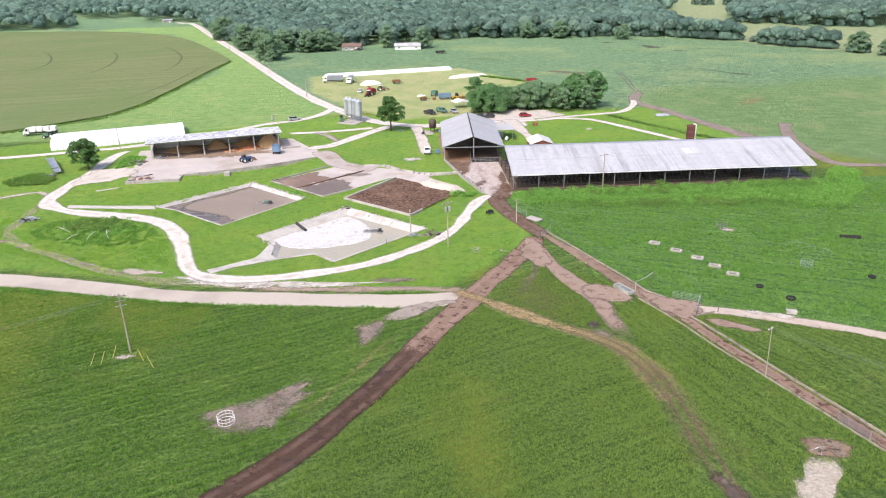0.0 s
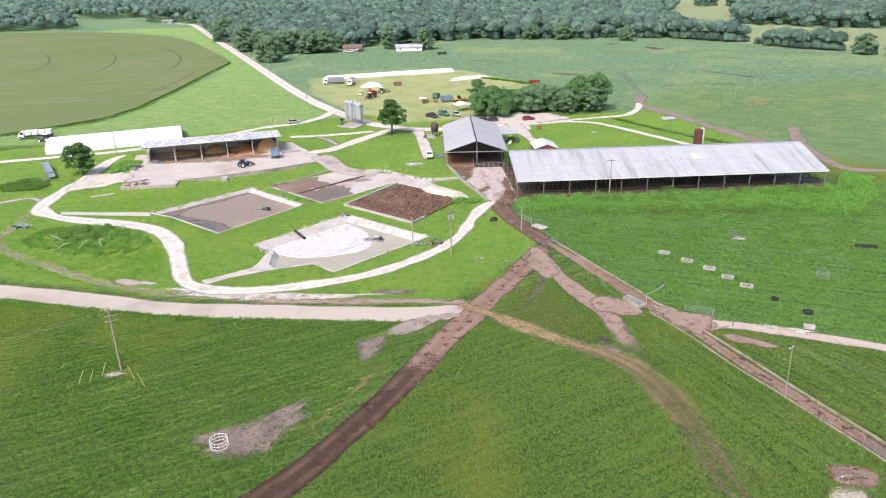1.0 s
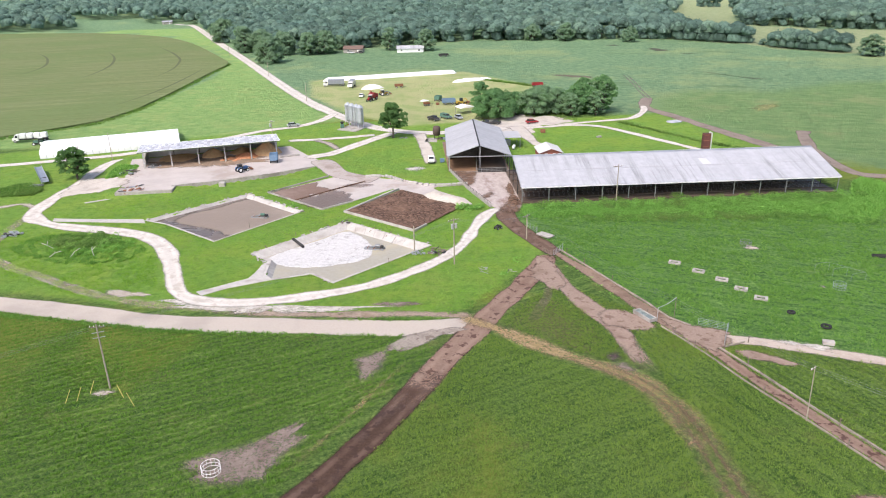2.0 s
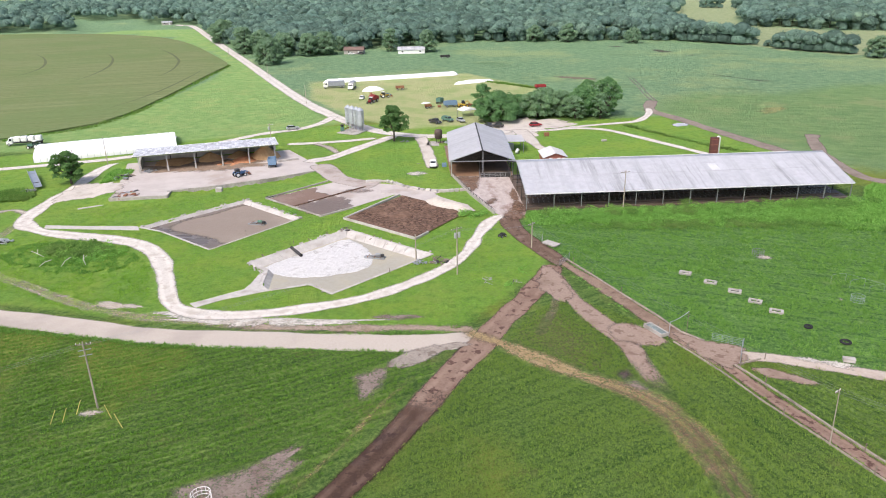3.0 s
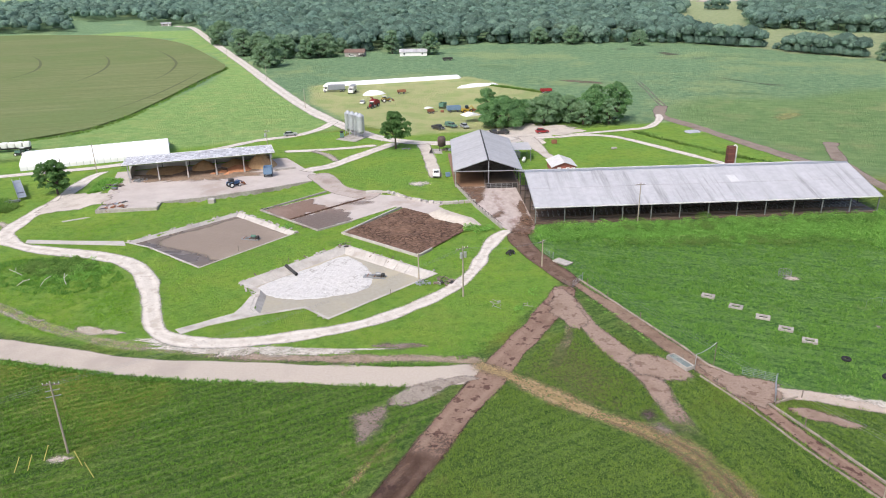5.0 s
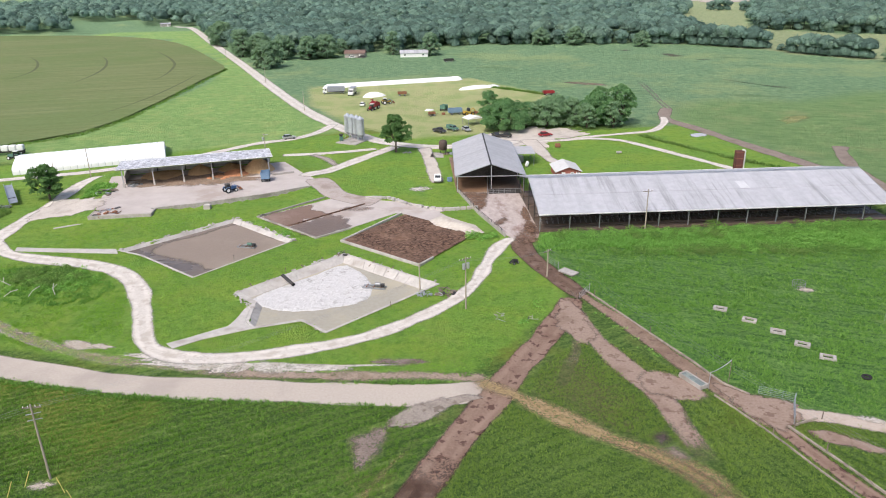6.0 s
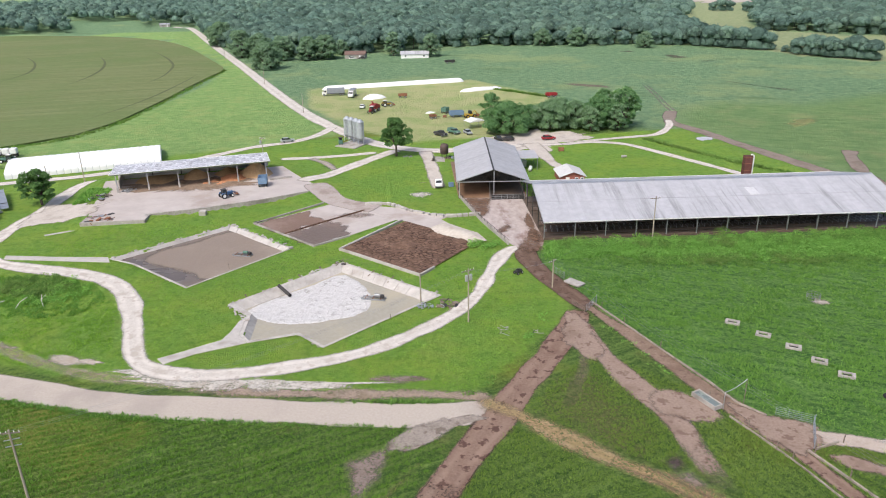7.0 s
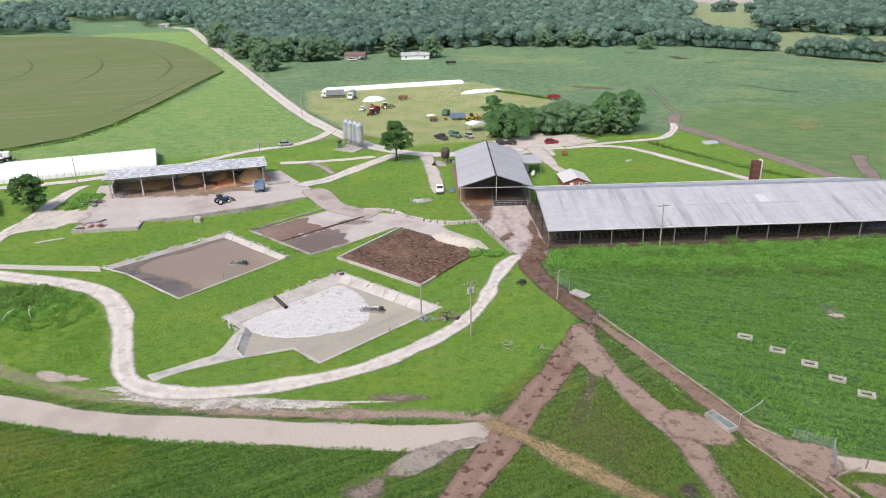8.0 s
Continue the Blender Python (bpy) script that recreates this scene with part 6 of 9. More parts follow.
tree("oak_tree", -94.2, 194.6, 9.4, 9.6, 11, M_LEAF, "round dark-green oak beside the white road", size=0.30, per=90, low=0.1)
tree("oak_tree", -5.0, 234.0, 12.4, 10.6, 12, M_LEAF, "tall dark-green oak at the road junction", size=0.30, per=90, low=0.16)
GROVE = [(30.0, 283, 11, 10.0, 21, M_LEAF_MID), (33.0, 262, 10.4, 18.0, 22, M_LEAF_MID), (42.0, 268, 8.4, 10.5, 23, M_LEAF_MID), (48.8, 266, 10.2, 15.0, 24, M_LEAF_GREY), (58.0, 268, 9.8, 12.0, 25, M_LEAF_GREY),
         (66.0, 267, 11.4, 14.0, 26, M_LEAF_MID), (75.6, 266, 14.6, 11.5, 27, M_LEAF_MID), (70.6, 277, 12.2, 10.0, 28, M_LEAF_MID), (55.0, 279, 9.0, 11.0, 29, M_LEAF_GREY), (62.4, 262, 8.6, 9.0, 31, M_LEAF_GREY), (71.6, 261, 9.6, 8.0, 33, M_LEAF_GREY)]
for _x, _y, _h, _w, _s, _m in GROVE:
    tree("shade_tree", _x, _y, _h, _w, _s, _m, "broad grey-green shade tree beside the yard" if _m is M_LEAF_GREY else "broad dark-green shade tree beside the yard", per=95, size=0.27, low=0.0, group="grove by the yard")
EDGE_TREES = [(-83.0, 447, 16.0, 20, 51), (-96, 496, 17.0, 17, 52), (-111, 509, 18.0, 18, 53), (-80, 488, 15, 17, 54), (-64, 486, 14.5, 17, 55), (-53, 490, 15.0, 17, 56), (13.6, 491, 15.0, 15, 57), (-10.6, 500, 16, 12, 58),
              (-45, 512, 10, 11, 59), (-143, 586, 18, 22, 60), (269, 404, 12.5, 14, 61), (277, 390, 9, 11, 62), (118, 532, 13, 15, 63), (95, 540, 12, 14, 64), (160, 512, 11, 13, 65)]
for _x, _y, _h, _w, _s in EDGE_TREES:
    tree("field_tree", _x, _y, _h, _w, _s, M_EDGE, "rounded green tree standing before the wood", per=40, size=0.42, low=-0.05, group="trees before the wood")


# ---- woods ----
WOODS = [
    [(-208, 772), (-150, 600), (-118, 530), (-100, 508), (-70, 506), (-40, 516), (-5, 516), (28, 545), (79, 546), (120, 538), (150, 528), (185, 526), (206, 516), (212, 524), (224, 580), (240, 650), (262, 716), (296, 796), (322, 856), (372, 1060), (420, 1300), (420, 1650), (-1200, 1650), (-1200, 1020), (-440, 990), (-385, 902), (-315, 898), (-276, 812), (-250, 806), (-236, 812)],
    [(-330, 752), (-374, 850), (-430, 940), (-900, 940), (-900, 735), (-400, 742)],
    [(360, 556), (330, 574), (314, 600), (298, 616), (294, 630), (316, 690), (372, 798), (440, 960), (490, 1010), (560, 1062), (760, 1250), (900, 1650), (1500, 1650), (1300, 560), (700, 440)],
]
LINES = [((239, 460), (264, 420), 9, 12.0), ((266, 408), (274, 398), 2, 6.0), ((200, 516), (234, 483), 9, 13.0), ((238, 476), (242, 466), 3, 4.5), ((352, 874), (374, 864), 3, 13.0), ((380, 846), (396, 836), 3, 12.0)]


def canopy_mesh(rng, crowns, per, size, nu, nv):
    """Leaf clumps over smooth leafy cores; crowns: rows of x, y, z, radius, tone."""
    c = np.array(crowns)
    n = np.maximum(3, (per * c[:, 3] ** 1.6).astype(int))
    k = np.repeat(np.arange(len(c)), n)
    m = len(k)
    d = rng.normal(size=(m, 3))
    d /= np.linalg.norm(d, axis=1)[:, None]
    d[:, 2] = np.where(d[:, 2] < -0.3, -d[:, 2] * 0.6, d[:, 2])
    p = c[k, :3] + d * (c[k, 3] * rng.uniform(0.78, 1.12, m))[:, None] * np.array([1, 1, 0.82])
    nrm = d + rng.normal(size=(m, 3)) * 0.4
    nrm /= np.linalg.norm(nrm, axis=1)[:, None]
    t = np.cross(nrm, rng.normal(size=(m, 3)))
    t /= np.linalg.norm(t, axis=1)[:, None]
    b = np.cross(nrm, t)
    s = size * rng.uniform(0.6, 1.35, m)[:, None]
    leaves = np.stack([p - t * s, p - b * s * 0.7, p + t * s, p + b * s * 0.7], 1).reshape(-1, 3)
    lf = np.arange(len(leaves)).reshape(-1, 4)
    # cores
    a = np.linspace(0, 2 * math.pi, nu, endpoint=False)
    e = np.linspace(-0.5, math.pi / 2 - 0.2, nv)
    A, E = [q.ravel() for q in np.meshgrid(a, e)]
    unit = np.stack([np.cos(E) * np.cos(A), np.cos(E) * np.sin(A), np.sin(E) * 0.82], 1)
    ph = rng.uniform(0, 6.28, (len(c), 2))
    lump = 0.88 + 0.10 * np.sin(3 * A[None] + ph[:, :1]) * np.cos(2.5 * E[None] + ph[:, 1:]) + rng.uniform(-0.10, 0.10, (len(c), len(A)))
    v = c[:, None, :3] + unit[None] * (c[:, None, 3:4] * lump[..., None])
    q = len(unit)
    f = [(r * nu + i, r * nu + (i + 1) % nu, (r + 1) * nu + (i + 1) % nu, (r + 1) * nu + i) for r in range(nv - 1) for i in range(nu)]
    o = (nv - 1) * nu
    f += [(o + i, o + i + 1, o + nu - 2 - i, o + nu - 1 - i) for i in range(nu // 2 - 1)]
    f = (np.array(f)[None] + (np.arange(len(c)) * q)[:, None, None]).reshape(-1, 4)
    tone = np.concatenate([np.repeat(c[k, 4], 4), np.repeat(c[:, 4], q)])
    return np.concatenate([leaves, v.reshape(-1, 3)]), np.concatenate([lf, f + len(leaves)]), tone


def wood(name, crowns, rng, per, size, nu, nv, label):
    v, f, tone = canopy_mesh(rng, crowns, per, size, nu, nv)
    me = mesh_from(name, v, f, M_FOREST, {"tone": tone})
    me.polygons.foreach_set("use_smooth", np.ones(len(me.polygons), bool))
    return tagged(new(name, me), label, "forest", "", "stuff")


def woods():
    rng = np.random.default_rng(77)
    near_b, far_b, trunks = [], [], []

    def crown_blobs(x, y, h, w, k):
        """One tree: a broad dome with bosses on it, all of one tone."""
        tone = float(np.clip(rng.normal(0.40, 0.13), 0, 1))
        out = [(x, y, h - w * 0.40, w * 0.45, tone)]
        for i in range(k):
            a, q = i * 6.283 / k + rng.uniform(-0.4, 0.4), rng.uniform(0.22, 0.40) * w
            out.append((x + q * math.cos(a), y + q * math.sin(a), h - w * rng.uniform(0.26, 0.50), w * rng.uniform(0.12, 0.24), tone + rng.normal() * 0.08))
        return out

    for poly in WOODS:
        xs = [p[0] for p in poly]
        ys = [p[1] for p in poly]
        X, Y = [], []
        gy = min(ys)
        while gy < min(max(ys), 1240):
            sp = 9.8 + max(0, gy - 560) * 0.009
            for gx in np.arange(max(min(xs), -gy * 0.68 - 20), min(max(xs), gy * 0.68 + 20), sp):
                X.append(gx + rng.uniform(-0.45, 0.45) * sp)
                Y.append(gy + rng.uniform(-0.45, 0.45) * sp)
            gy += sp
        X, Y = np.array(X), np.array(Y)
        far = poly_far(X, Y, poly)
        for x, y, d in zip(X, Y, far):
            if d > 0:
                continue
            h = rng.uniform(12.5, 17.0) * (0.86 if d > -10 else 1.0)
            w = rng.uniform(10.5, 16.0)
            if d > -22 and y < 660:
                near_b += crown_blobs(x, y, h, w, 11)
                near_b += [(x, y, h * 0.28, w * 0.34, 0.4), (x + 1, y - 1, h * 0.14, w * 0.28, 0.4)] if d > -12 else []
                trunks.append((x, y, h))
            elif y < 720:
                near_b += crown_blobs(x, y, h, w, 6)
            else:
                far_b += crown_blobs(x, y, h * 1.05, w * (1 + (y - 700) * 0.0005), 4)
    for a, b, n, h in LINES:
        for i in range(n):
            t = (i + 0.5) / n
            x, y = a[0] + (b[0] - a[0]) * t + rng.uniform(-2, 2), a[1] + (b[1] - a[1]) * t + rng.uniform(-2, 2)
            hh = h * rng.uniform(0.8, 1.2)
            near_b += crown_blobs(x, y, hh, hh * 1.0, 16) + [(x - 1.5, y, hh * 0.24, hh * 0.36, 0.4), (x + 1.5, y - 0.5, hh * 0.16, hh * 0.30, 0.4)]
            trunks.append((x, y, hh))
    wood("forest_edge", near_b, rng, 5.0, 0.5, 8, 4, "edge of a dense mixed green wood")
    wood("forest", far_b, rng, 1.2, 0.8, 6, 4, "wide dense wood stretching to the horizon")
    bm = B()
    for x, y, h in trunks:
        rod(bm, (x, y, -0.1), (x, y, h * 0.5), 0.28, 0.16, 5, False)
    tagged(part("forest_trunks", bm, M_BARK), "grey trunks along the wood's edge", "trunks", "", "stuff")


woods()


# ---- weeds, thickets and grass tufts ----
def scatter(name, count, inside, seed, h0, h1, blades, size, material, label, category="weeds", keep=None, rows=None):
    """Clumps of narrow leaves over an outline; keep: a rule on the place."""
    rng = np.random.default_rng(seed)
    xs, ys = [p[0] for p in inside], [p[1] for p in inside]
    X = rng.uniform(min(xs), max(xs), count * 3)
    Y = rng.uniform(min(ys), max(ys), count * 3)
    ok = within(X, Y, inside)
    for pit in (PIT_A, PIT_B):
        ok &= ~within(X, Y, pit)
    if keep:
        ok &= keep(X, Y, rng)
    X, Y = X[ok][:count], Y[ok][:count]
    n = len(X)
    if rows:
        # gather the tufts into drilled rows
        ca, sa = math.cos(radians(rows[0])), math.sin(radians(rows[0]))
        u, v = X * ca + Y * sa, -X * sa + Y * ca
        bend = 0.5 * np.sin(u * 0.11) + 0.25 * np.sin(u * 0.37 + 1.0)
        q = (np.round((v + bend) / rows[1]) * rows[1]) - bend
        v = np.where(rng.uniform(0, 1, n) < 0.82, q + rng.normal(size=n) * rows[1] * 0.12, v)
        X, Y = u * ca - v * sa, u * sa + v * ca
    Z = land(X, Y)
    big = np.array([noise.noise((x * 0.12, y * 0.12, 7.0)) for x, y in zip(X, Y)])
    hh = (h0 + (h1 - h0) * rng.uniform(0, 1, n)) * (1 + 0.7 * big)
    c = np.repeat(np.stack([X, Y, Z], 1), blades, 0)
    h = np.repeat(hh, blades)
    m = len(c)
    a = rng.uniform(0, 6.283, m)
    out = np.stack([np.cos(a), np.sin(a), np.zeros(m)], 1)
    tilt = rng.uniform(0.4, 1.8, m)[:, None]
    c[:, :2] += rng.normal(size=(m, 2)) * (0.06 + size * 0.8)
    axis = out * tilt + np.array([0, 0, 1.0])
    axis /= np.linalg.norm(axis, axis=1)[:, None]
    side = np.cross(axis, out + np.array([0, 0, 0.01]))
    side /= np.linalg.norm(side, axis=1)[:, None]
    s = size * rng.uniform(0.6, 1.3, m)[:, None]
    p0 = c - np.array([0, 0, 0.03])
    p2 = c + axis * h[:, None]
    v = np.stack([p0 - side * s, p0 + side * s, p2], 1).reshape(-1, 3)
    ob = new(name, mesh_from(name, v, np.arange(len(v)).reshape(-1, 3), material))
    return tagged(ob, label, category, "", "stuff")


def off_roads(X, Y, rng):
    """True where no road, lane or track runs."""
    ok = np.ones(X.shape, bool)
    for pts, half in ROADS:
        for a, b in zip(pts, pts[1:]):
            ok &= seg_far(X, Y, a, b) > half * rng.uniform(0.86, 1.1, X.shape) + 0.1
    for pts in PATCHES:
        mx, my = sum(p[0] for p in pts) / len(pts), sum(p[1] for p in pts) / len(pts)
        k = rng.uniform(0.85, 1.35, X.shape)
        ok &= ~within(mx + (X - mx) * k, my + (Y - my) * k, pts)
    return ok


def ragged_front(X, Y, rng):
    """Off the roads, and thinning out in tongues towards the pasture."""
    wave = np.array([noise.noise((x * 0.09, 1.0, 2.0)) * 3.4 + noise.noise((x * 0.3, 5.0, 1.0)) * 1.6 for x in X])
    return off_roads(X, Y, rng) & (poly_far(X, Y, WEEDS) < -1.6 + wave)


def off_bays(X, Y, rng):
    """Off the roads and out of the walled bays."""
    ok = clumped(X, Y, rng)
    for poly in (BAY_C, BAY_D, [(-27.0, 118.2), (-29, 127.6), (-30.4, 121.9), (-31.2, 119.4), (-39.6, 114.3), (-38.2, 112.6), (-29.2, 117.3)], [(-12.6, 181.4), (12.6, 160), (16, 168), (-8.6, 186)]):
        ok &= ~within(X, Y, poly)
    return ok


def clumped(X, Y, rng):
    """Off the roads, gathered into loose clumps."""
    c = np.array([noise.noise((x * 0.55, y * 0.55, 4.0)) + 0.6 * noise.noise((x * 0.16, y * 0.16, 9.0)) for x, y in zip(X, Y)])
    return off_roads(X, Y, rng) & (c + rng.normal(size=X.shape) * 0.22 > -0.02)


WEEDS = [(24.8, 153), (27.5, 157.2), (106, 157.0), (112, 164), (120, 174), (123, 163), (115, 148), (104, 136), (99, 134.6), (88, 141.5), (60, 141.8), (36, 145.2), (24.6, 148)]
scatter("tall_weeds", 11000, WEEDS, 1, 0.4, 1.0, 6, 0.10, M_WEED, "lush tall green weeds in front of the barn", keep=ragged_front)
def bushes(name, inside, count, seed, r0, r1, size, per, material, label):
    """Low rounded bushes strewn over an outline."""
    rng = np.random.default_rng(seed)
    xs, ys = [p[0] for p in inside], [p[1] for p in inside]
    X, Y = rng.uniform(min(xs), max(xs), count * 4), rng.uniform(min(ys), max(ys), count * 4)
    ok = within(X, Y, inside)
    blobs = []
    for x, y in list(zip(X[ok], Y[ok]))[:count]:
        for _ in range(3):
            r = rng.uniform(r0, r1)
            blobs.append((x + rng.normal() * r * 0.8, y + rng.normal() * r * 0.8, r * rng.uniform(0.35, 0.7), r))
    v, f = leaf_cloud(rng, blobs, per, size)
    return tagged(new(name, mesh_from(name, v, f, material)), label, "bushes", "", "stuff")


LOOP_GREEN = [(-86, 141), (-84, 147), (-76, 148.0), (-66, 146.0), (-58.5, 141), (-55.5, 136), (-59, 130), (-68.5, 129.5), (-76, 133), (-83, 137)]
scatter("weeds", 2600, LOOP_GREEN, 2, 0.2, 0.7, 6, 0.07, M_LUSH, "uneven green weeds inside the road loop", "weeds", clumped)
bushes("thicket", [(-79.4, 142.4), (-77.4, 146.4), (-68.4, 146.0), (-65.0, 143.4), (-65.4, 138.4), (-73, 138.4)], 62, 21, 0.4, 1.1, 0.12, 100, M_BUSH, "dark overgrown bushes inside the road loop")
bushes("thicket", [(-78, 140), (-76, 145), (-66, 144.6), (-59, 140.4), (-60, 136.4), (-66, 135.4), (-75, 137.4)], 40, 31, 0.3, 0.9, 0.12, 100, M_WEED, "lighter green bushes inside the road loop")
bushes("bush", [(30, 152), (60, 151), (100, 150), (116, 154), (112, 157), (60, 157), (30, 157)], 60, 33, 0.6, 1.4, 0.12, 110, M_BUSH, "tall dark bushes before the barn")
bushes("bush", [(30, 149), (60, 147), (100, 144), (118, 152), (112, 157), (60, 156), (30, 156.4)], 260, 22, 0.4, 1.25, 0.12, 85, M_WEED, "leafy green bushes among the tall weeds")
bushes("bush", [(40, 143.6), (60, 141.6), (90, 141), (101, 135.6), (104, 138), (90, 143.4), (60, 146), (40, 146.6)], 100, 23, 0.4, 1.0, 0.12, 80, M_BUSH, "darker bushes along the weedy strip")
bushes("bush", [(-34, 165), (-28, 160), (-24, 158), (-25, 162), (-30, 166)], 4, 24, 0.4, 0.8, 0.16, 60, M_WEED, "green weeds growing by the basin wall")
bushes("bush", [(10, 156), (14, 158), (17, 157), (14, 153.5)], 9, 25, 0.5, 1.0, 0.17, 60, M_WEED, "green bushes beside the settling bay")
M_DEADWOOD = surface("bleached dead wood", (0.50, 0.46, 0.40), (0.62, 0.58, 0.52), (0.38, 0.33, 0.28), 3.0, 0.8, 0.9)
for _k, (_x, _y) in enumerate(((-74.9, 134.3), (-70.3, 133.6), (-65.8, 134.3), (-76.1, 139.2))):
    _b = thing("dead_branch", _x, _y, 0, _k * 55, "pale dead branch lying in the weeds", "branch", "dead branches in the thicket")
    part("limb", pipe(B(), [(0, 0, 0.1), (1.2, 0.3, 0.9), (2.6, 0.2, 1.3)], 0.06, 6), M_DEADWOOD, _b)
    part("twig", pipe(B(), [(1.2, 0.3, 0.9), (1.7, -0.5, 1.5)], 0.04, 5), M_DEADWOOD, _b)
scatter("weeds", 900, [(-113, 183), (-106, 191), (-99, 184), (-100, 179.5), (-109, 179)], 3, 0.5, 1.1, 8, 0.24, M_BUSH, "overgrown weeds round scrap", "weeds")
scatter("weeds", 700, [(-86, 204), (-80, 203), (-79, 194), (-85, 192)], 4, 0.4, 1.0, 8, 0.22, M_WEED, "overgrown weeds beside the feed shed", "weeds")
scatter("pasture_grass", 46000, [(-100, 113), (-66, 110), (-30, 97.5), (-1, 94.5), (3, 90), (-26, 44), (-100, 44)], 5, 0.22, 0.46, 4, 0.055, M_TUFT_WEST, "rough tufted pasture grass in rows", "grass", off_roads, (25, 1.25))
scatter("pasture_grass", 30000, [(12, 96), (26, 112), (40, 98), (58, 45), (-18, 45)], 6, 0.18, 0.40, 4, 0.055, M_TUFT, "rough tufted pasture grass", "grass", off_roads)
scatter("pasture_grass", 12000, [(44, 92), (80, 76), (100, 62), (100, 44), (58, 44)], 7, 0.18, 0.42, 4, 0.055, M_TUFT, "rough tufted pasture grass beside the lane", "grass", off_roads, (-58, 1.3))
scatter("lush_grass", 42000, [(25, 150), (36, 152), (60, 150), (88, 150), (112, 150), (128, 158), (135, 120), (125, 62), (72, 78.5), (50, 89.5), (43, 97), (31, 126)], 8, 0.24, 0.55, 4, 0.07, M_LUSH, "lush green pasture grass", "grass", clumped)
scatter("verge_grass", 9000, [(-90, 119), (-57, 109.4), (-41, 104.6), (-26, 102.2), (-12, 101), (6, 99.6), (6, 98.7), (-12, 100.6), (-26, 101.4), (-41, 103.0), (-57, 107.4), (-90, 116.4)], 9, 0.3, 0.7, 5, 0.08, M_LUSH, "tall dark verge grass along the beige road", "grass", off_roads)
scatter("verge_grass", 6000, [(-90, 113), (-57, 105.2), (-41, 100.2), (-26, 97.8), (-6, 95.2), (-6, 94.6), (-26, 96.8), (-41, 99.0), (-57, 103.8), (-90, 111.4)], 10, 0.25, 0.6, 5, 0.08, M_LUSH, "tall dark verge grass below the beige road", "grass", off_roads)
scatter("ditch_weeds", 1500, [(76, 247), (80, 239), (90, 220), (95, 211.4), (103, 202), (106, 202), (97, 212), (92, 221), (83, 238), (79, 247)], 15, 0.4, 1.0, 7, 0.16, M_BUSH, "rough dark weeds along a shallow ditch", "weeds", off_roads)
scatter("field_hedge", 3000, [(-160, 243), (-141, 254.6), (-131, 263.6), (-120, 275), (-114.4, 296), (-112.4, 322), (-111, 355), (-110, 388), (-108.6, 423), (-108.4, 447), (-106, 447), (-106.6, 423), (-107.6, 388), (-108.8, 355), (-110, 321), (-112, 295), (-118, 273), (-130, 261), (-141, 252)], 12, 0.6, 1.3, 6, 0.3, M_BUSH, "dark weedy strip along the crop field", "hedge")
scatter("ditch_weeds", 900, [(36, 357.4), (40.4, 352.6), (49.7, 343.2), (59.1, 331.3), (60.7, 332.4), (51.0, 345.2), (41.6, 355), (37, 359.4)], 16, 0.5, 1.2, 7, 0.2, M_BUSH, "dark weeds along the mown yard's edge", "weeds")
scatter("lawn_grass", 30000, [(-46, 112), (-30, 108), (6, 100), (24, 118), (24, 146), (16, 152), (-16, 172), (-40, 180), (-70, 174), (-88, 160), (-62, 150), (-50, 134)], 13, 0.06, 0.2, 4, 0.05, M_LAWN_BLADE, "short green lawn grass round the basins", "grass", off_bays)
scatter("lawn_grass", 9000, [(-100, 140), (-90, 131), (-60, 114), (-46, 112), (-52, 132), (-62, 145), (-88, 152), (-98, 150)], 14, 0.1, 0.34, 4, 0.06, M_LAWN_BLADE, "uneven green grass inside the road loop", "grass", off_bays)
bushes("bush", [(15.6, 112.6), (18.0, 117.4), (21.8, 123.0), (24.4, 127.6), (22.6, 127.8), (19.4, 122.6), (15.0, 115.6)], 16, 26, 0.25, 0.6, 0.14, 60, M_WEED, "leafy weeds along the trodden lane")
bushes("bush", [(5.2, 99.6), (9.4, 102.6), (12.4, 107.4), (10.6, 107.6), (6.4, 103.6), (2.0, 101.4)], 14, 27, 0.2, 0.5, 0.13, 60, M_BUSH, "dark weeds at the road junction")
bushes("bush", [(29.4, 119.6), (34.4, 103.8), (36.0, 104.4), (31.2, 119.0)], 12, 28, 0.15, 0.4, 0.12, 60, M_WEED, "low weeds between two lanes")

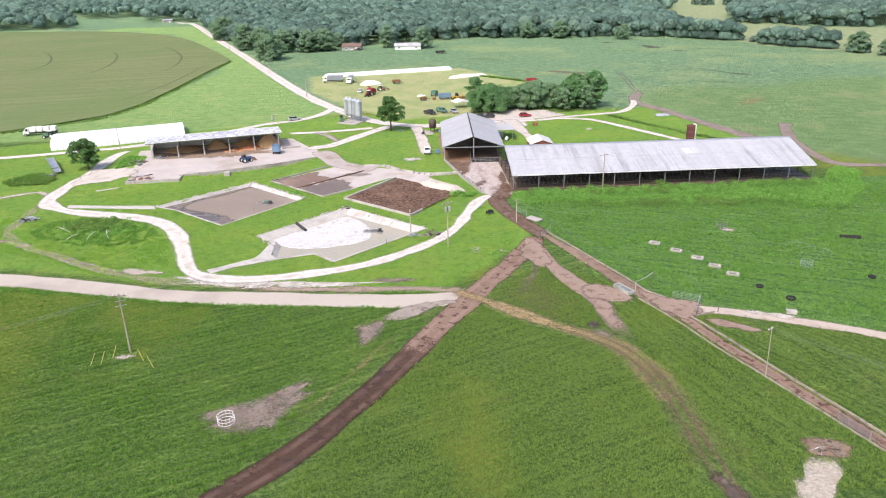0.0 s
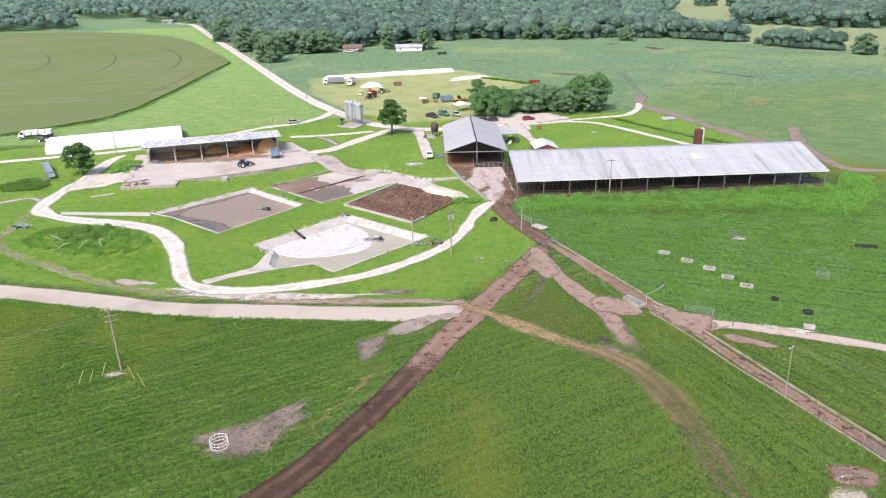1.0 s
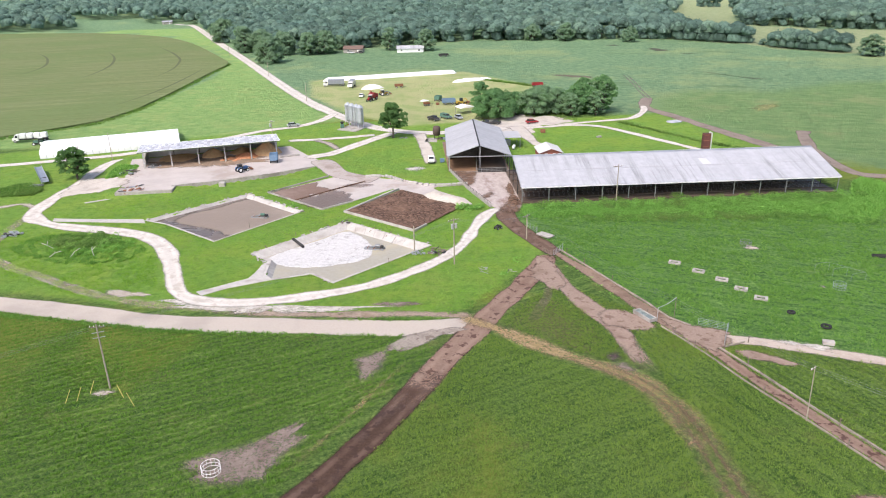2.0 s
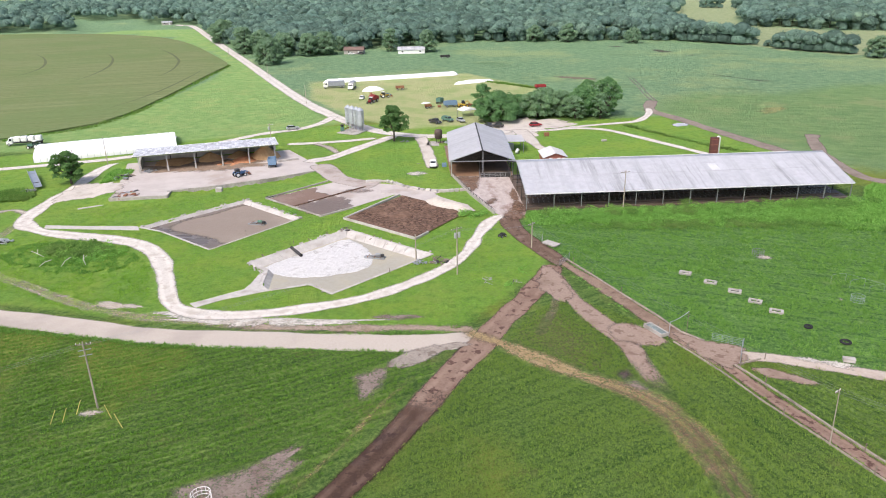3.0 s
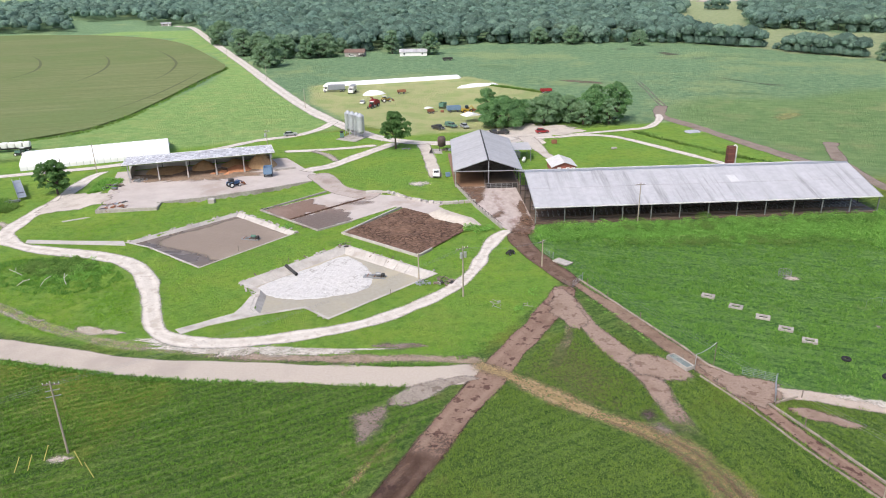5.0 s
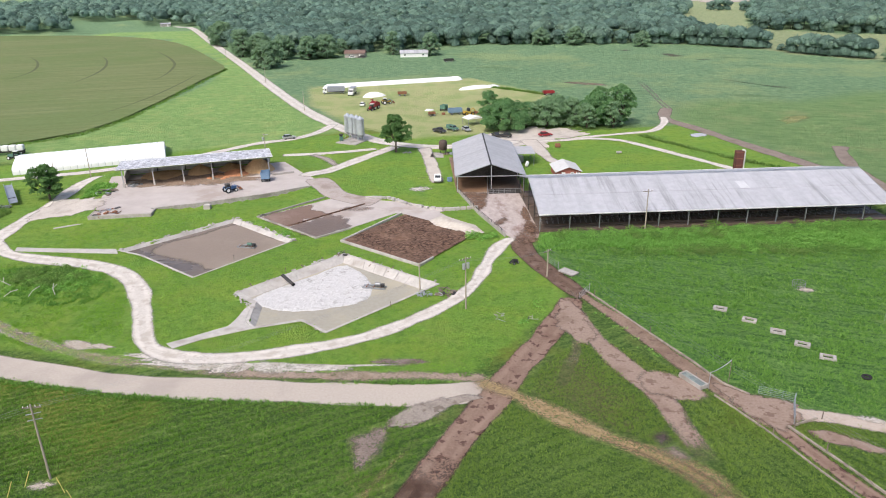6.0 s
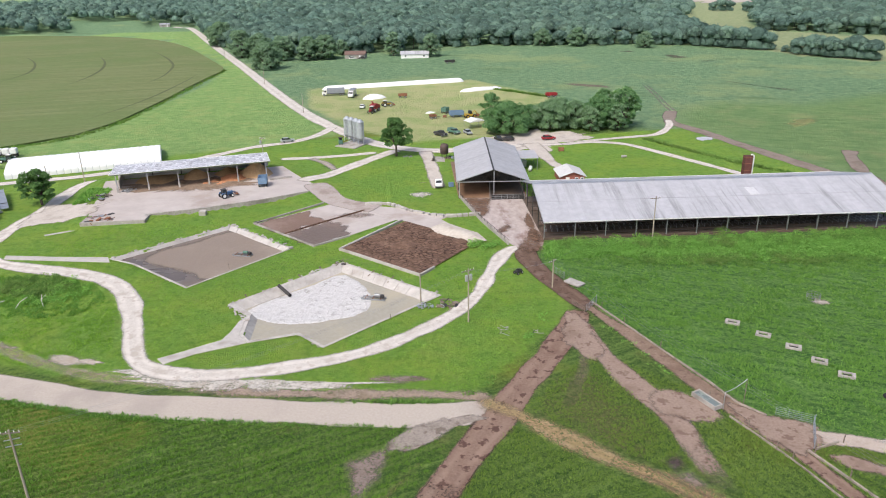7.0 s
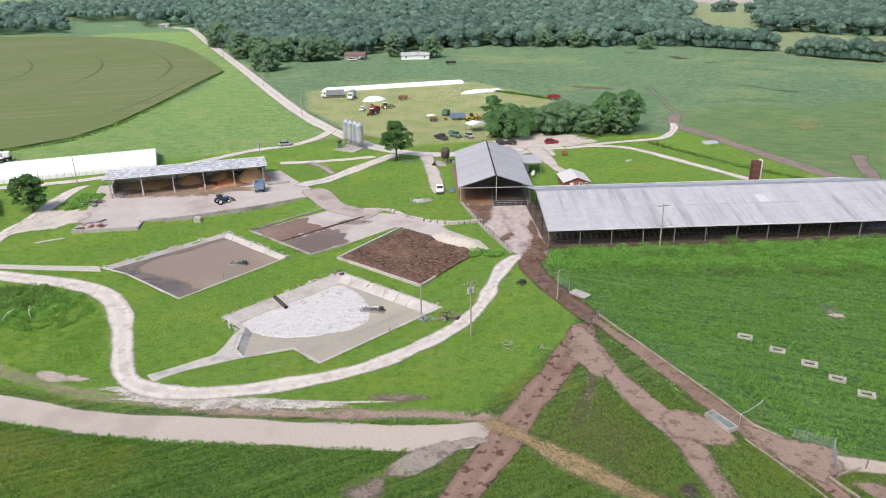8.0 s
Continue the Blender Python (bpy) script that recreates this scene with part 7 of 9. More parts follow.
# ---- long white film tunnel ----
def tunnel():
    # stands beside the road; x runs along its length
    base = thing("film_tunnel", -99.0, 234.6, 0, 18.0, "long low multi-span tunnel covered with white plastic film", "greenhouse")
    L, D, h, hm = 42.0, 17.5, 1.9, 3.2
    n = 22
    w = L / n
    for i in range(n):
        x0, x1 = -L / 2 + i * w, -L / 2 + (i + 1) * w
        bm = B()
        k, m = 6, 12
        rows = []
        for a in range(k + 1):
            x = x0 + (x1 - x0) * a / k
            puff = 0.12 * math.sin(math.pi * a / k)
            row = []
            for b in range(m + 1):
                t = b / m
                y = -D / 2 + D * t
                z = h + (hm - h) * math.sin(math.pi * min(1.0, t)) ** 0.8 + puff
                row.append(bm.verts.new((x, y, z)))
            front = [bm.verts.new((x, -D / 2 - 0.25 - puff * 0.8, z)) for z in (0.0, 0.9, 1.8)]
            back = [bm.verts.new((x, D / 2 + 0.25 + puff * 0.8, z)) for z in (1.8, 0.9, 0.0)]
            rows.append(front + row + back)
        for p, q in zip(rows, rows[1:]):
            for c in range(len(p) - 1):
                f = bm.faces.new((p[c], q[c], q[c + 1], p[c + 1]))
                f.smooth = True
        part("film_bay", bm, M_PLASTIC, base)
        part("rib", pipe(B(), [(x0, -D / 2 - 0.3, 0), (x0, -D / 2 - 0.22, 1.8), (x0, -D / 2, h + 0.02)], 0.05, 5), M_GALV, base)
    for x in (-L / 2 + 0.02, L / 2 - 0.02):
        pts = [(-D / 2, 0), (D / 2, 0), (D / 2, h)] + [(D / 2 - D * t / 12, h + (hm - h) * math.sin(math.pi * t / 12) ** 0.8) for t in range(1, 12)] + [(-D / 2, h)]
        bm = B()
        bm.faces.new([bm.verts.new((x, y, z)) for y, z in pts])
        bm.faces.new([bm.verts.new((x + 0.03, y, z)) for y, z in pts])
        part("end_wall", bm, M_PLASTIC, base)


tunnel()


# ---- feed bins ----
def feed_bin(h=8.3, r=1.2):
    base = thing("feed_bin", 0, 0, 0, 0, "upright galvanised feed bin on steel legs", "silo", "feed bins on the slab")
    bm = B()
    n = 40
    rz = [(0.25, 1.0), (r, 2.1)]
    for k in range(14):
        z = 2.1 + (h - 3.0) * k / 14
        rz += [(r + 0.02, z + 0.02), (r - 0.01, z + (h - 3.0) / 28)]
    rz += [(r, h - 0.9)]
    lathe(bm, rz, 28)
    for f in bm.faces:
        f.smooth = True
    part("body", bm, M_BIN, base)
    part("cone_roof", lathe(B(), [(r + 0.08, h - 0.92), (0.3, h - 0.1), (0.3, h), (0.0, h + 0.05)], 28), M_BIN, base)
    for i in range(4):
        a = i * math.pi / 2 + 0.4
        part("leg", beam(B(), (r * math.cos(a), r * math.sin(a), 0), (r * math.cos(a), r * math.sin(a), 3.2), 0.11), M_BIN, base)
    bm = B()
    for s in (-0.18, 0.18):
        rod(bm, (r + 0.1, s, 0.6), (r + 0.1, s, h - 0.8), 0.025, n=5)
    for k in range(22):
        rod(bm, (r + 0.1, -0.18, 0.8 + k * 0.3), (r + 0.1, 0.18, 0.8 + k * 0.3), 0.02, n=5)
    part("ladder", bm, M_STEEL, base)
    return base


_bin = feed_bin()
_bin.matrix_basis = pose(-21.6, 256.2, 0.25, 0, 0, -100)
for _x, _y, _t in ((-20.0, 254.2, -80), (-18.3, 252.3, -110), (-16.9, 250.2, -60)):
    copy_thing(_bin, pose(_x, _y, 0.25, 0, 0, _t))
slab("bin_slab", [(-25.4, 248.8), (-18.6, 244.6), (-14.6, 251.6), (-20.4, 257.0)], -0.2, 0.26, M_CONCRETE, "pale concrete slab under the feed bins", "slab")


def auger_box(x, y):
    base = thing("mill_mixer", x, y, 0.26, 20, "small dark feed mill with a hopper", "machine")
    part("body", box(B(), 0, 0, 0.9, 1.2, 1.0, 1.3, bevel=0.05), M_GREEN, base)
    part("hopper", lathe(B(), [(0.3, 1.5), (0.8, 2.3), (0.75, 2.3)], 12), M_DARK, base)
    for i in range(4):
        part("leg", beam(B(), ((i % 2 - 0.5), (i // 2 - 0.5) * 0.8, 0), ((i % 2 - 0.5), (i // 2 - 0.5) * 0.8, 0.4), 0.1), M_DARK, base)
    part("auger", rod(B(), (0.4, 0, 0.6), (2.9, 1.6, 0.9), 0.12), M_RUST, base)


auger_box(-23.6, 250.6)


# ---- small red shed ----
M_SHED_WHITE = plain("weathered white roof sheet", (0.56, 0.55, 0.54), 0.6, vary=0.08)


def red_shed():
    base = thing("garden_shed", 42.3, 199.0, 0, 0, "small red wooden shed with a white gable roof", "shed")
    w, d, ze, zr = 6.6, 8.0, 2.0, 3.2
    bm = B()
    profile_pts = [(-w / 2, 0), (w / 2, 0), (w / 2, ze), (0, zr - 0.1), (-w / 2, ze)]
    profile(bm, profile_pts, 0, d)
    part("wall", bm, M_BARN_RED, base)
    for s in (-1, 1):
        bm = B()
        a = [bm.verts.new(v) for v in ((s * (w / 2 + 0.4), -0.5, ze - 0.14), (s * (w / 2 + 0.4), d + 0.5, ze - 0.14), (0, d + 0.5, zr), (0, -0.5, zr))]
        b = [bm.verts.new(v.co + Vector((0, 0, 0.1))) for v in a]
        bm.faces.new(a)
        bm.faces.new(b)
        for i in range(4):
            bm.faces.new((a[i], a[(i + 1) % 4], b[(i + 1) % 4], b[i]))
        part("roof", bm, M_SHED_WHITE, base)
    for x in (1.0, 2.5):
        win = part("window", box(B(), x, -0.04, 1.35, 0.9, 0.08, 0.8), M_WHITE_PAINT, base, "white window frame")
        part("pane", box(B(), x, -0.09, 1.35, 0.6, 0.03, 0.5), M_GLASS, win)
    part("door", box(B(), -1.4, -0.04, 0.9, 1.0, 0.08, 1.8), M_WHITE_PAINT, base)


red_shed()


def red_stack():
    base = thing("upright_tank", 87.8, 196.4, 0, 0, "tall rusty-red upright box beside a white pipe", "tank")
    part("body", box(B(), 0, 0, 3.5, 2.0, 1.6, 7.0, bevel=0.06), M_RUST_RED, base)
    for z in (1.5, 3.2, 5.0, 6.6):
        part("band", box(B(), 0, 0, z, 2.08, 1.68, 0.12), M_RUST, base)
    part("pipe", pipe(B(), [(1.6, 0, 0), (1.6, 0, 6.9), (1.0, 0, 7.3), (0.7, 0, 7.1)], 0.17, 10), M_WHITE_PAINT, base, "white bent pipe")


M_RUST_RED = surface("rust-red sheet", (0.105, 0.042, 0.036), (0.155, 0.062, 0.052), (0.07, 0.032, 0.028), 2.0, 0.5, 0.8)
red_stack()


# ---- poles and lines ----
M_POLE = surface("sun-bleached pole timber", (0.30, 0.26, 0.20), (0.42, 0.37, 0.30), (0.20, 0.165, 0.125), 3.0, 0.8, 0.85, stretch=(4, 4, 0.5))


def pole(x, y, h, arm=2.4, turn=0.0, transformers=0, label="weathered wooden power pole with a crossarm", lean=0.0, z=0.0, lamp=False, lower=0, r=0.15):
    base = thing("power_pole", x, y, z, turn, label, "pole")
    part("shaft", rod(B(), (0, 0, -0.2), (lean, 0, h), r, r * 0.67, 8), M_POLE, base)
    for k in range(lower):
        zz = h - 1.3 - 0.8 * k
        part("side_arm", beam(B(), (lean - arm * 0.42, 0.14, zz - 0.12), (lean + arm * 0.42, 0.14, zz + 0.12), 0.07, 0.09), M_GALV, base, "thin pale insulator arm")
    if arm:
        cross = part("crossarm", beam(B(), (lean - arm / 2, 0.16, h - 0.5), (lean + arm / 2, 0.16, h - 0.5), 0.1, 0.13), M_WOOD, base)
        for k in (-0.46, -0.2, 0.2, 0.46):
            part("insulator", rod(B(), (lean + arm * k, 0.16, h - 0.42), (lean + arm * k, 0.16, h - 0.22), 0.05, 0.03, 6), M_WHITE_PAINT, cross)
    for k in range(transformers):
        s = -0.42 if k == 0 else 0.42
        part("transformer", rod(B(), (s, -0.1, h - 2.1), (s, -0.1, h - 1.1), 0.26, n=12), M_SILVER, base, "pale grey transformer can")
    if lamp:
        part("lamp_arm", rod(B(), (lean, 0, h - 0.6), (lean + 1.0, -0.6, h - 0.2), 0.04), M_STEEL, base)
        part("lamp_head", box(B(), lean + 1.1, -0.65, h - 0.25, 0.4, 0.25, 0.16, bevel=0.03), M_SILVER, base)
    return base


pole(-43.2, 82.9, 10.2, 2.0, 5, 0, "thin weathered power pole in the pasture", lower=2)
pole(8.3, 122.6, 9.6, 2.4, 30, 2, "weathered power pole with two transformer cans")
pole(50.2, 157.2, 9.4, 2.4, 10, 0, "weathered power pole in front of the barn")
pole(-92.2, 215.4, 8.6, 0, 0, 0, "plain wooden pole beside the road")
pole(-101.0, 213.0, 5.4, 0, 0, 0, "short wooden pole beside the road")
pole(-44.6, 228.4, 8.4, 1.2, 0, 1, "pole with a lamp behind the feed shed", lamp=True)
pole(0.6, 130.6, 5.4, 0, 0, 0, "short pole beside the slurry basin")
pole(24.5, 134.6, 5.6, 2.0, 40, 0, "wooden pole beside the cattle lane")
pole(-73.9, 388.4, 8.0, 0, 0, 0, "thin power pole beside the gravel road")
pole(-43.7, 308.9, 8.0, 0, 0, 0, "thin power pole beside the gravel road")
pole(-118, 492, 8.0, 0, 0, 0, "thin power pole beside the gravel road")
pole(49.4, 67.7, 8.2, 1.0, 30, 0, "thin weathered pole beside the fenced lane", lean=-0.5, r=0.08)


def guy_markers():
    for dx, dy, lx in ((-4.8, -3.3, 0.9), (-3.4, -3.0, 0.8), (-2.3, -1.3, 0.8), (2.8, -2.6, -0.7), (5.0, -4.8, -0.8)):
        base = thing("guy_marker", -43.2 + dx, 82.9 + dy, 0, 0, "slanted yellow guy-wire marker in the grass", "marker", "guy markers")
        part("sleeve", rod(B(), (0, 0, 0), (lx, 0.3, 2.0), 0.05, n=6), M_YELLOW_PALE, base)


M_YELLOW_PALE = plain("faded yellow plastic", (0.55, 0.48, 0.14), 0.6)
guy_markers()


def cable(a, b, sag):
    """A thin overhead wire that hangs between two points."""
    me = bpy.data.curves.new("wire", 'CURVE')
    me.dimensions = '3D'
    me.bevel_depth = 0.009
    s = me.splines.new('POLY')
    n = 14
    s.points.add(n)
    for i in range(n + 1):
        t = i / n
        p = Vector(a).lerp(Vector(b), t)
        s.points[i].co = (p.x, p.y, p.z - sag * 4 * t * (1 - t), 1)
    me.materials.append(M_STEEL)
    return tagged(new("power_line", me), "thin grey overhead wire", "wire", "overhead wires")


for _k in (-0.9, 0.0, 0.9):
    cable((8.3 + _k, 122.6 + _k * 0.5, 9.2), (24.5 + _k * 0.7, 134.6 + _k * 0.5, 5.2), 0.6)
    cable((24.5 + _k * 0.7, 134.6 + _k * 0.5, 5.2), (49.0 + _k * 0.5, 67.7 + _k * 0.3, 7.8), 1.2)
    cable((49.0 + _k * 0.5, 67.7 + _k * 0.3, 7.8), (84 + _k * 0.5, 34 + _k, 8.2), 1.0)
    cable((8.3 + _k, 122.6 + _k * 0.5, 9.2), (-43.2 + _k, 82.9, 9.8), 1.4)
    cable((-43.2 + _k, 82.9, 9.8), (-104 + _k, 52, 9.8), 1.6)
cable((24.5, 134.6, 5.4), (50.2, 157.2, 9.0), 0.8)


# ---- kerbs, fences and gates along the cattle lanes ----
def kerb_run(pts, w, h, label, every=2.4):
    base = thing("lane_kerb", 0, 0, 0, 0, label, "kerb", "", "structure")
    line = curve(pts, every)
    for a, b in zip(line, line[1:]):
        d = (b - a).normalized()
        part("kerb_stone", beam(B(), (a.x + d.x * 0.03, a.y + d.y * 0.03, h / 2 - 0.06), (b.x - d.x * 0.03, b.y - d.y * 0.03, h / 2 - 0.06), w, h + 0.12), M_KERB, base)


M_KERB = surface("stained kerb concrete", (0.23, 0.19, 0.155), (0.40, 0.355, 0.30), (0.10, 0.078, 0.06), 1.5, 0.4, 0.85, world=True)
kerb_run([(30.2, 128.0), (34.0, 118.2), (37.0, 110.2), (40.3, 101.8), (41.9, 96.6), (44.4, 93.6)], 0.22, 0.26, "low weathered kerb along the cattle lane")
kerb_run([(39.6, 93.8), (40.9, 90.8), (43.4, 84.6), (46.0, 76.5), (49.1, 68.9), (51.4, 62.7), (53.2, 57.9), (54.9, 53.1), (56.4, 49.2), (60.6, 37), (64.4, 25)], 0.15, 0.24, "low pale kerb along the fenced lane")
kerb_run([(46.0, 86.4), (49.0, 78.3), (51.3, 71.4), (53.8, 64.4), (55.9, 58.8), (57.8, 53.4), (61.6, 42.6), (66.4, 29)], 0.22, 0.28, "low weathered kerb along the fenced lane")


def fence_post(x, y, h=1.25, r=0.08):
    base = thing("fence_post", x, y, 0, 0, "short dark wooden fence post", "post", "fence posts along the lanes")
    part("shaft", rod(B(), (0, 0, -0.2), (0.03, 0, h), r, r * 0.85, 7), M_WOOD, base)
    part("insulator", box(B(), 0.03, -r, h * 0.8, 0.06, 0.05, 0.09), M_DARK, base)
    return base


_post = fence_post(43.3, 84.9)
for _x, _y in ((42.4, 86.9), (46.9, 74.0), (51.5, 62.2), (53.2, 57.8), (55.3, 52.2), (58.6, 42.6), (46.6, 86.0), (48.0, 81.2), (51.0, 87.6), (38.6, 97.9), (36.6, 111.6), (33.4, 119.9), (31.2, 125.6), (52.8, 66.2), (41.0, 91.4)):
    copy_thing(_post, pose(_x, _y, 0))


def field_gate(ax, ay, bx, by, h=1.3, bars=5, label="pale green tubular steel gate", m=None):
    d = Vector((bx - ax, by - ay))
    L = d.length
    base = thing("field_gate", ax, ay, 0.12, math.degrees(math.atan2(d.y, d.x)), label, "gate")
    m = m or M_GATE
    for k in range(bars):
        z = 0.1 + (h - 0.1) * k / (bars - 1)
        part("rail", rod(B(), (0, 0, z), (L, 0, z), 0.024, n=6), m, base)
    for k in range(4):
        part("upright", rod(B(), (L * k / 3, 0, 0.06), (L * k / 3, 0, h + 0.03), 0.026, n=6), m, base)
    part("hinge_post", rod(B(), (L + 0.1, 0, -0.2), (L + 0.1, 0, h + 0.2), 0.06, n=8), m, base)


M_GATE = plain("pale green galvanised paint", (0.28, 0.36, 0.32), 0.5)
field_gate(45.6, 93.7, 49.4, 91.5, 1.2)
field_gate(49.2, 91.2, 47.0, 86.9, 1.3, 5, "plain grey tubular steel gate standing open", M_GALV)
field_gate(26.6, 127.7, 27.9, 124.3, 0.9, 4, "low weathered gate across the cattle lane", M_WOOD)
field_gate(28.3, 124.6, 30.8, 127.8, 1.2, 5, "grey steel gate beside the cattle lane", M_GALV)
field_gate(25.9, 141.7, 27.3, 138.1, 1.2, 4, "thin grey gate at the pasture corner", M_GALV)
field_gate(53.75, 57.4, 55.2, 53.2, 1.1, 5, "pale steel gate along the fenced lane", M_GALV)
part_base = thing("sill_beam", 47.2, 86.6, 0, 18, "pale timber sill across the lane's mouth", "beam")
part("beam", box(B(), 1.6, 0, 0.16, 3.6, 0.2, 0.3, bevel=0.02), M_KERB, part_base)


def bent_pipe():
    base = thing("pipe_arch", 39.5, 95.5, 0, 0, "white bent water pipe over the cattle lane", "pipe")
    pts = [(0, 0, 0), (0, 0, 2.6), (0.8, 0.3, 2.65), (1.8, 0.7, 2.9), (2.8, 1.0, 3.4), (3.3, 1.2, 3.7)]
    part("arm", pipe(B(), pts, 0.05, 8), M_GALV, base)
    part("stay", pipe(B(), [(3.3, 1.2, 3.7), (3.3, 1.25, 0)], 0.05, 6), M_WOOD, base)


bent_pipe()


def drinking_trough(x, y, turn):
    base = thing("drinking_trough", x, y, 0.1, turn, "long concrete drinking trough full of water", "trough")
    L, w, h = 4.1, 1.45, 0.62
    for s in (-1, 1):
        part("side_wall", box(B(), 0, s * (w / 2 - 0.08), h / 2, L, 0.16, h, bevel=0.02), M_CONCRETE, base)
        part("end_wall", box(B(), s * (L / 2 - 0.08), 0, h / 2, 0.158, w - 0.33, h - 0.004, bevel=0.02), M_CONCRETE, base)
    part("water", box(B(), 0, 0, 0.25, L - 0.33, w - 0.33, 0.5), M_WATER, base)


M_WATER = slurry_material("murky trough water", (0.16, 0.19, 0.18), (0.20, 0.23, 0.22), (0.22, 0.25, 0.22), 0.5, 0.7, 0.06, 0.5, 0.05)
drinking_trough(38.0, 97.2, -66)


def feed_block():
    base = thing("feed_trough", 0, 0, 0, 0, "pale concrete feed trough with a slot in the grass", "trough", "row of concrete troughs")
    L, w, h = 2.2, 1.35, 0.4
    for s in (-1, 1):
        part("side_wall", box(B(), 0, s * (w / 2 - 0.1), h / 2, L, 0.2, h, bevel=0.03), M_CONCRETE, base)
        part("end_wall", box(B(), s * (L / 2 - 0.22), 0, h / 2, 0.44, w - 0.405, h - 0.01, bevel=0.02), M_CONCRETE, base)
    part("floor", box(B(), 0, 0, 0.05, L - 0.9, w - 0.41, 0.08), M_DARK, base, "dark trough bottom")
    return base


_blk = feed_block()
_blk.matrix_basis = pose(50.8, 118.7, 0, 0, 0, -30)
for _x, _y, _t in ((53.8, 114.3, -33), (56.5, 110.2, -28), (58.2, 106.0, -31), (59.9, 102.0, -29)):
    copy_thing(_blk, pose(_x, _y, 0, 0, 0, _t))


def hay_ring(x, y, m, label, r=1.2, tilt=0.0):
    base = thing("hay_feeder", x, y, 0, 0, label, "feeder", "round hay feeders")
    for z, rr in ((0.08, r), (0.55, r), (1.05, r)):
        bm = B()
        n = 28
        pts = [(rr * math.cos(2 * math.pi * i / n), rr * math.sin(2 * math.pi * i / n), z) for i in range(n + 1)]
        part("hoop", pipe(bm, pts, 0.032, 5), m, base)
    for i in range(14):
        a = 2 * math.pi * i / 14
        part("upright", rod(B(), (r * math.cos(a), r * math.sin(a), 0.05), (r * math.cos(a), r * math.sin(a), 1.05), 0.022, n=5), m, base)
    return base


hay_ring(-24.3, 63.6, M_WHITE_PAINT, "round pale steel hay feeder on bare soil", 1.1)
hay_ring(75.4, 104.8, M_GATE, "round pale green hay feeder in the grass", 1.05)
hay_ring(68.2, 126.2, M_STEEL, "thin grey round hay feeder on bare soil", 1.1)


def tyre(x, y, r=0.75):
    base = thing("old_tyre", x, y, 0.04, 0, "old black tractor tyre lying in the grass", "tyre", "old tyres")
    bm = B()
    n, k = 24, 8
    rings = []
    for i in range(n):
        a = 2 * math.pi * i / n
        ring = []
        for j in range(k):
            b = 2 * math.pi * j / k
            q = r - 0.2 + 0.2 * math.cos(b)
            ring.append(bm.verts.new((q * math.cos(a), q * math.sin(a), 0.2 + 0.2 * math.sin(b))))
        rings.append(ring)
    for i in range(n):
        for j in range(k):
            bm.faces.new((rings[i][j], rings[(i + 1) % n][j], rings[(i + 1) % n][(j + 1) % k], rings[i][(j + 1) % k]))
    part("tread", bm, M_RUBBER, base)


tyre(62.3, 96.4, 0.7)
tyre(65.3, 91.2, 0.85)
tyre(84.1, 98.2, 0.7)


def hoop_frame():
    base = thing("pipe_shelter", 77.4, 109.6, 0, -8, "bare frame of thin white bent pipes", "frame")
    for k in range(3):
        x = -2.6 + k * 2.3
        y = 2.6 - k * 2.2
        part("hoop", pipe(B(), [(x, y, 0), (x, y, 1.3), (x + 0.4, y, 1.6), (x + 2.3, y + 0.4, 1.7), (x + 2.7, y + 0.5, 1.4), (x + 2.7, y + 0.5, 0)], 0.022, 6), M_GATE, base)
    part("ridge", pipe(B(), [(-0.2, 3.0, 1.7), (2.1, 0.8, 1.7), (4.4, -1.4, 1.7)], 0.02, 6), M_GATE, base)


hoop_frame()


def low_trough():
    base = thing("steel_trough", 91.6, 117.5, 0, -15, "long low grey steel trough in the pasture", "trough")
    bm = B()
    for s in (-1, 1):
        box(bm, 0, s * 0.34, 0.32, 4.0, 0.06, 0.5)
        box(bm, s * 1.97, 0, 0.32, 0.06, 0.62, 0.5)
    part("sides", bm, M_DARK, base)
    part("bottom", box(B(), 0, 0, 0.12, 3.88, 0.62, 0.06), M_DARK, base)
    for s in (-1, 1):
        part("foot", box(B(), s * 1.5, 0, 0.05, 0.12, 0.9, 0.12), M_DARK, base)


low_trough()


def brush_pile(x, y, n, r, seed, m, label, h=0.7, thick=0.07):
    """A heap of crossing sticks, boards or pipes."""
    rng = random.Random(seed)
    base = thing("scrap_pile", x, y, land_z(x, y), 0, label, "pile")
    for i in range(n):
        a, q = rng.uniform(0, 6.28), r * math.sqrt(rng.random())
        px, py, z = q * math.cos(a), q * math.sin(a), rng.uniform(0.05, h * (1 - q / r * 0.7) + 0.1)
        L, t = rng.uniform(0.6, 1.7) * r * 0.6, rng.uniform(0, 6.28)
        dz = rng.uniform(-0.25, 0.25)
        b = B()
        if rng.random() < (1.1 if m is M_PALE_WOOD else 0.6):
            rod(b, (px - L / 2 * math.cos(t), py - L / 2 * math.sin(t), max(0.05, z - dz)), (px + L / 2 * math.cos(t), py + L / 2 * math.sin(t), max(0.05, z + dz)), thick, thick * 0.7, 6)
        else:
            box(b, px, py, max(0.12, z * 0.7), L * 0.6, L * 0.35, thick * 3, Matrix.Rotation(t, 4, 'Z') @ Matrix.Rotation(dz, 4, 'X'))
        part("stick" if m in (M_WOOD, M_PALE_WOOD) else "piece", b, m if rng.random() < 0.7 else M_DARK if rng.random() < 0.6 else M_GALV, base)


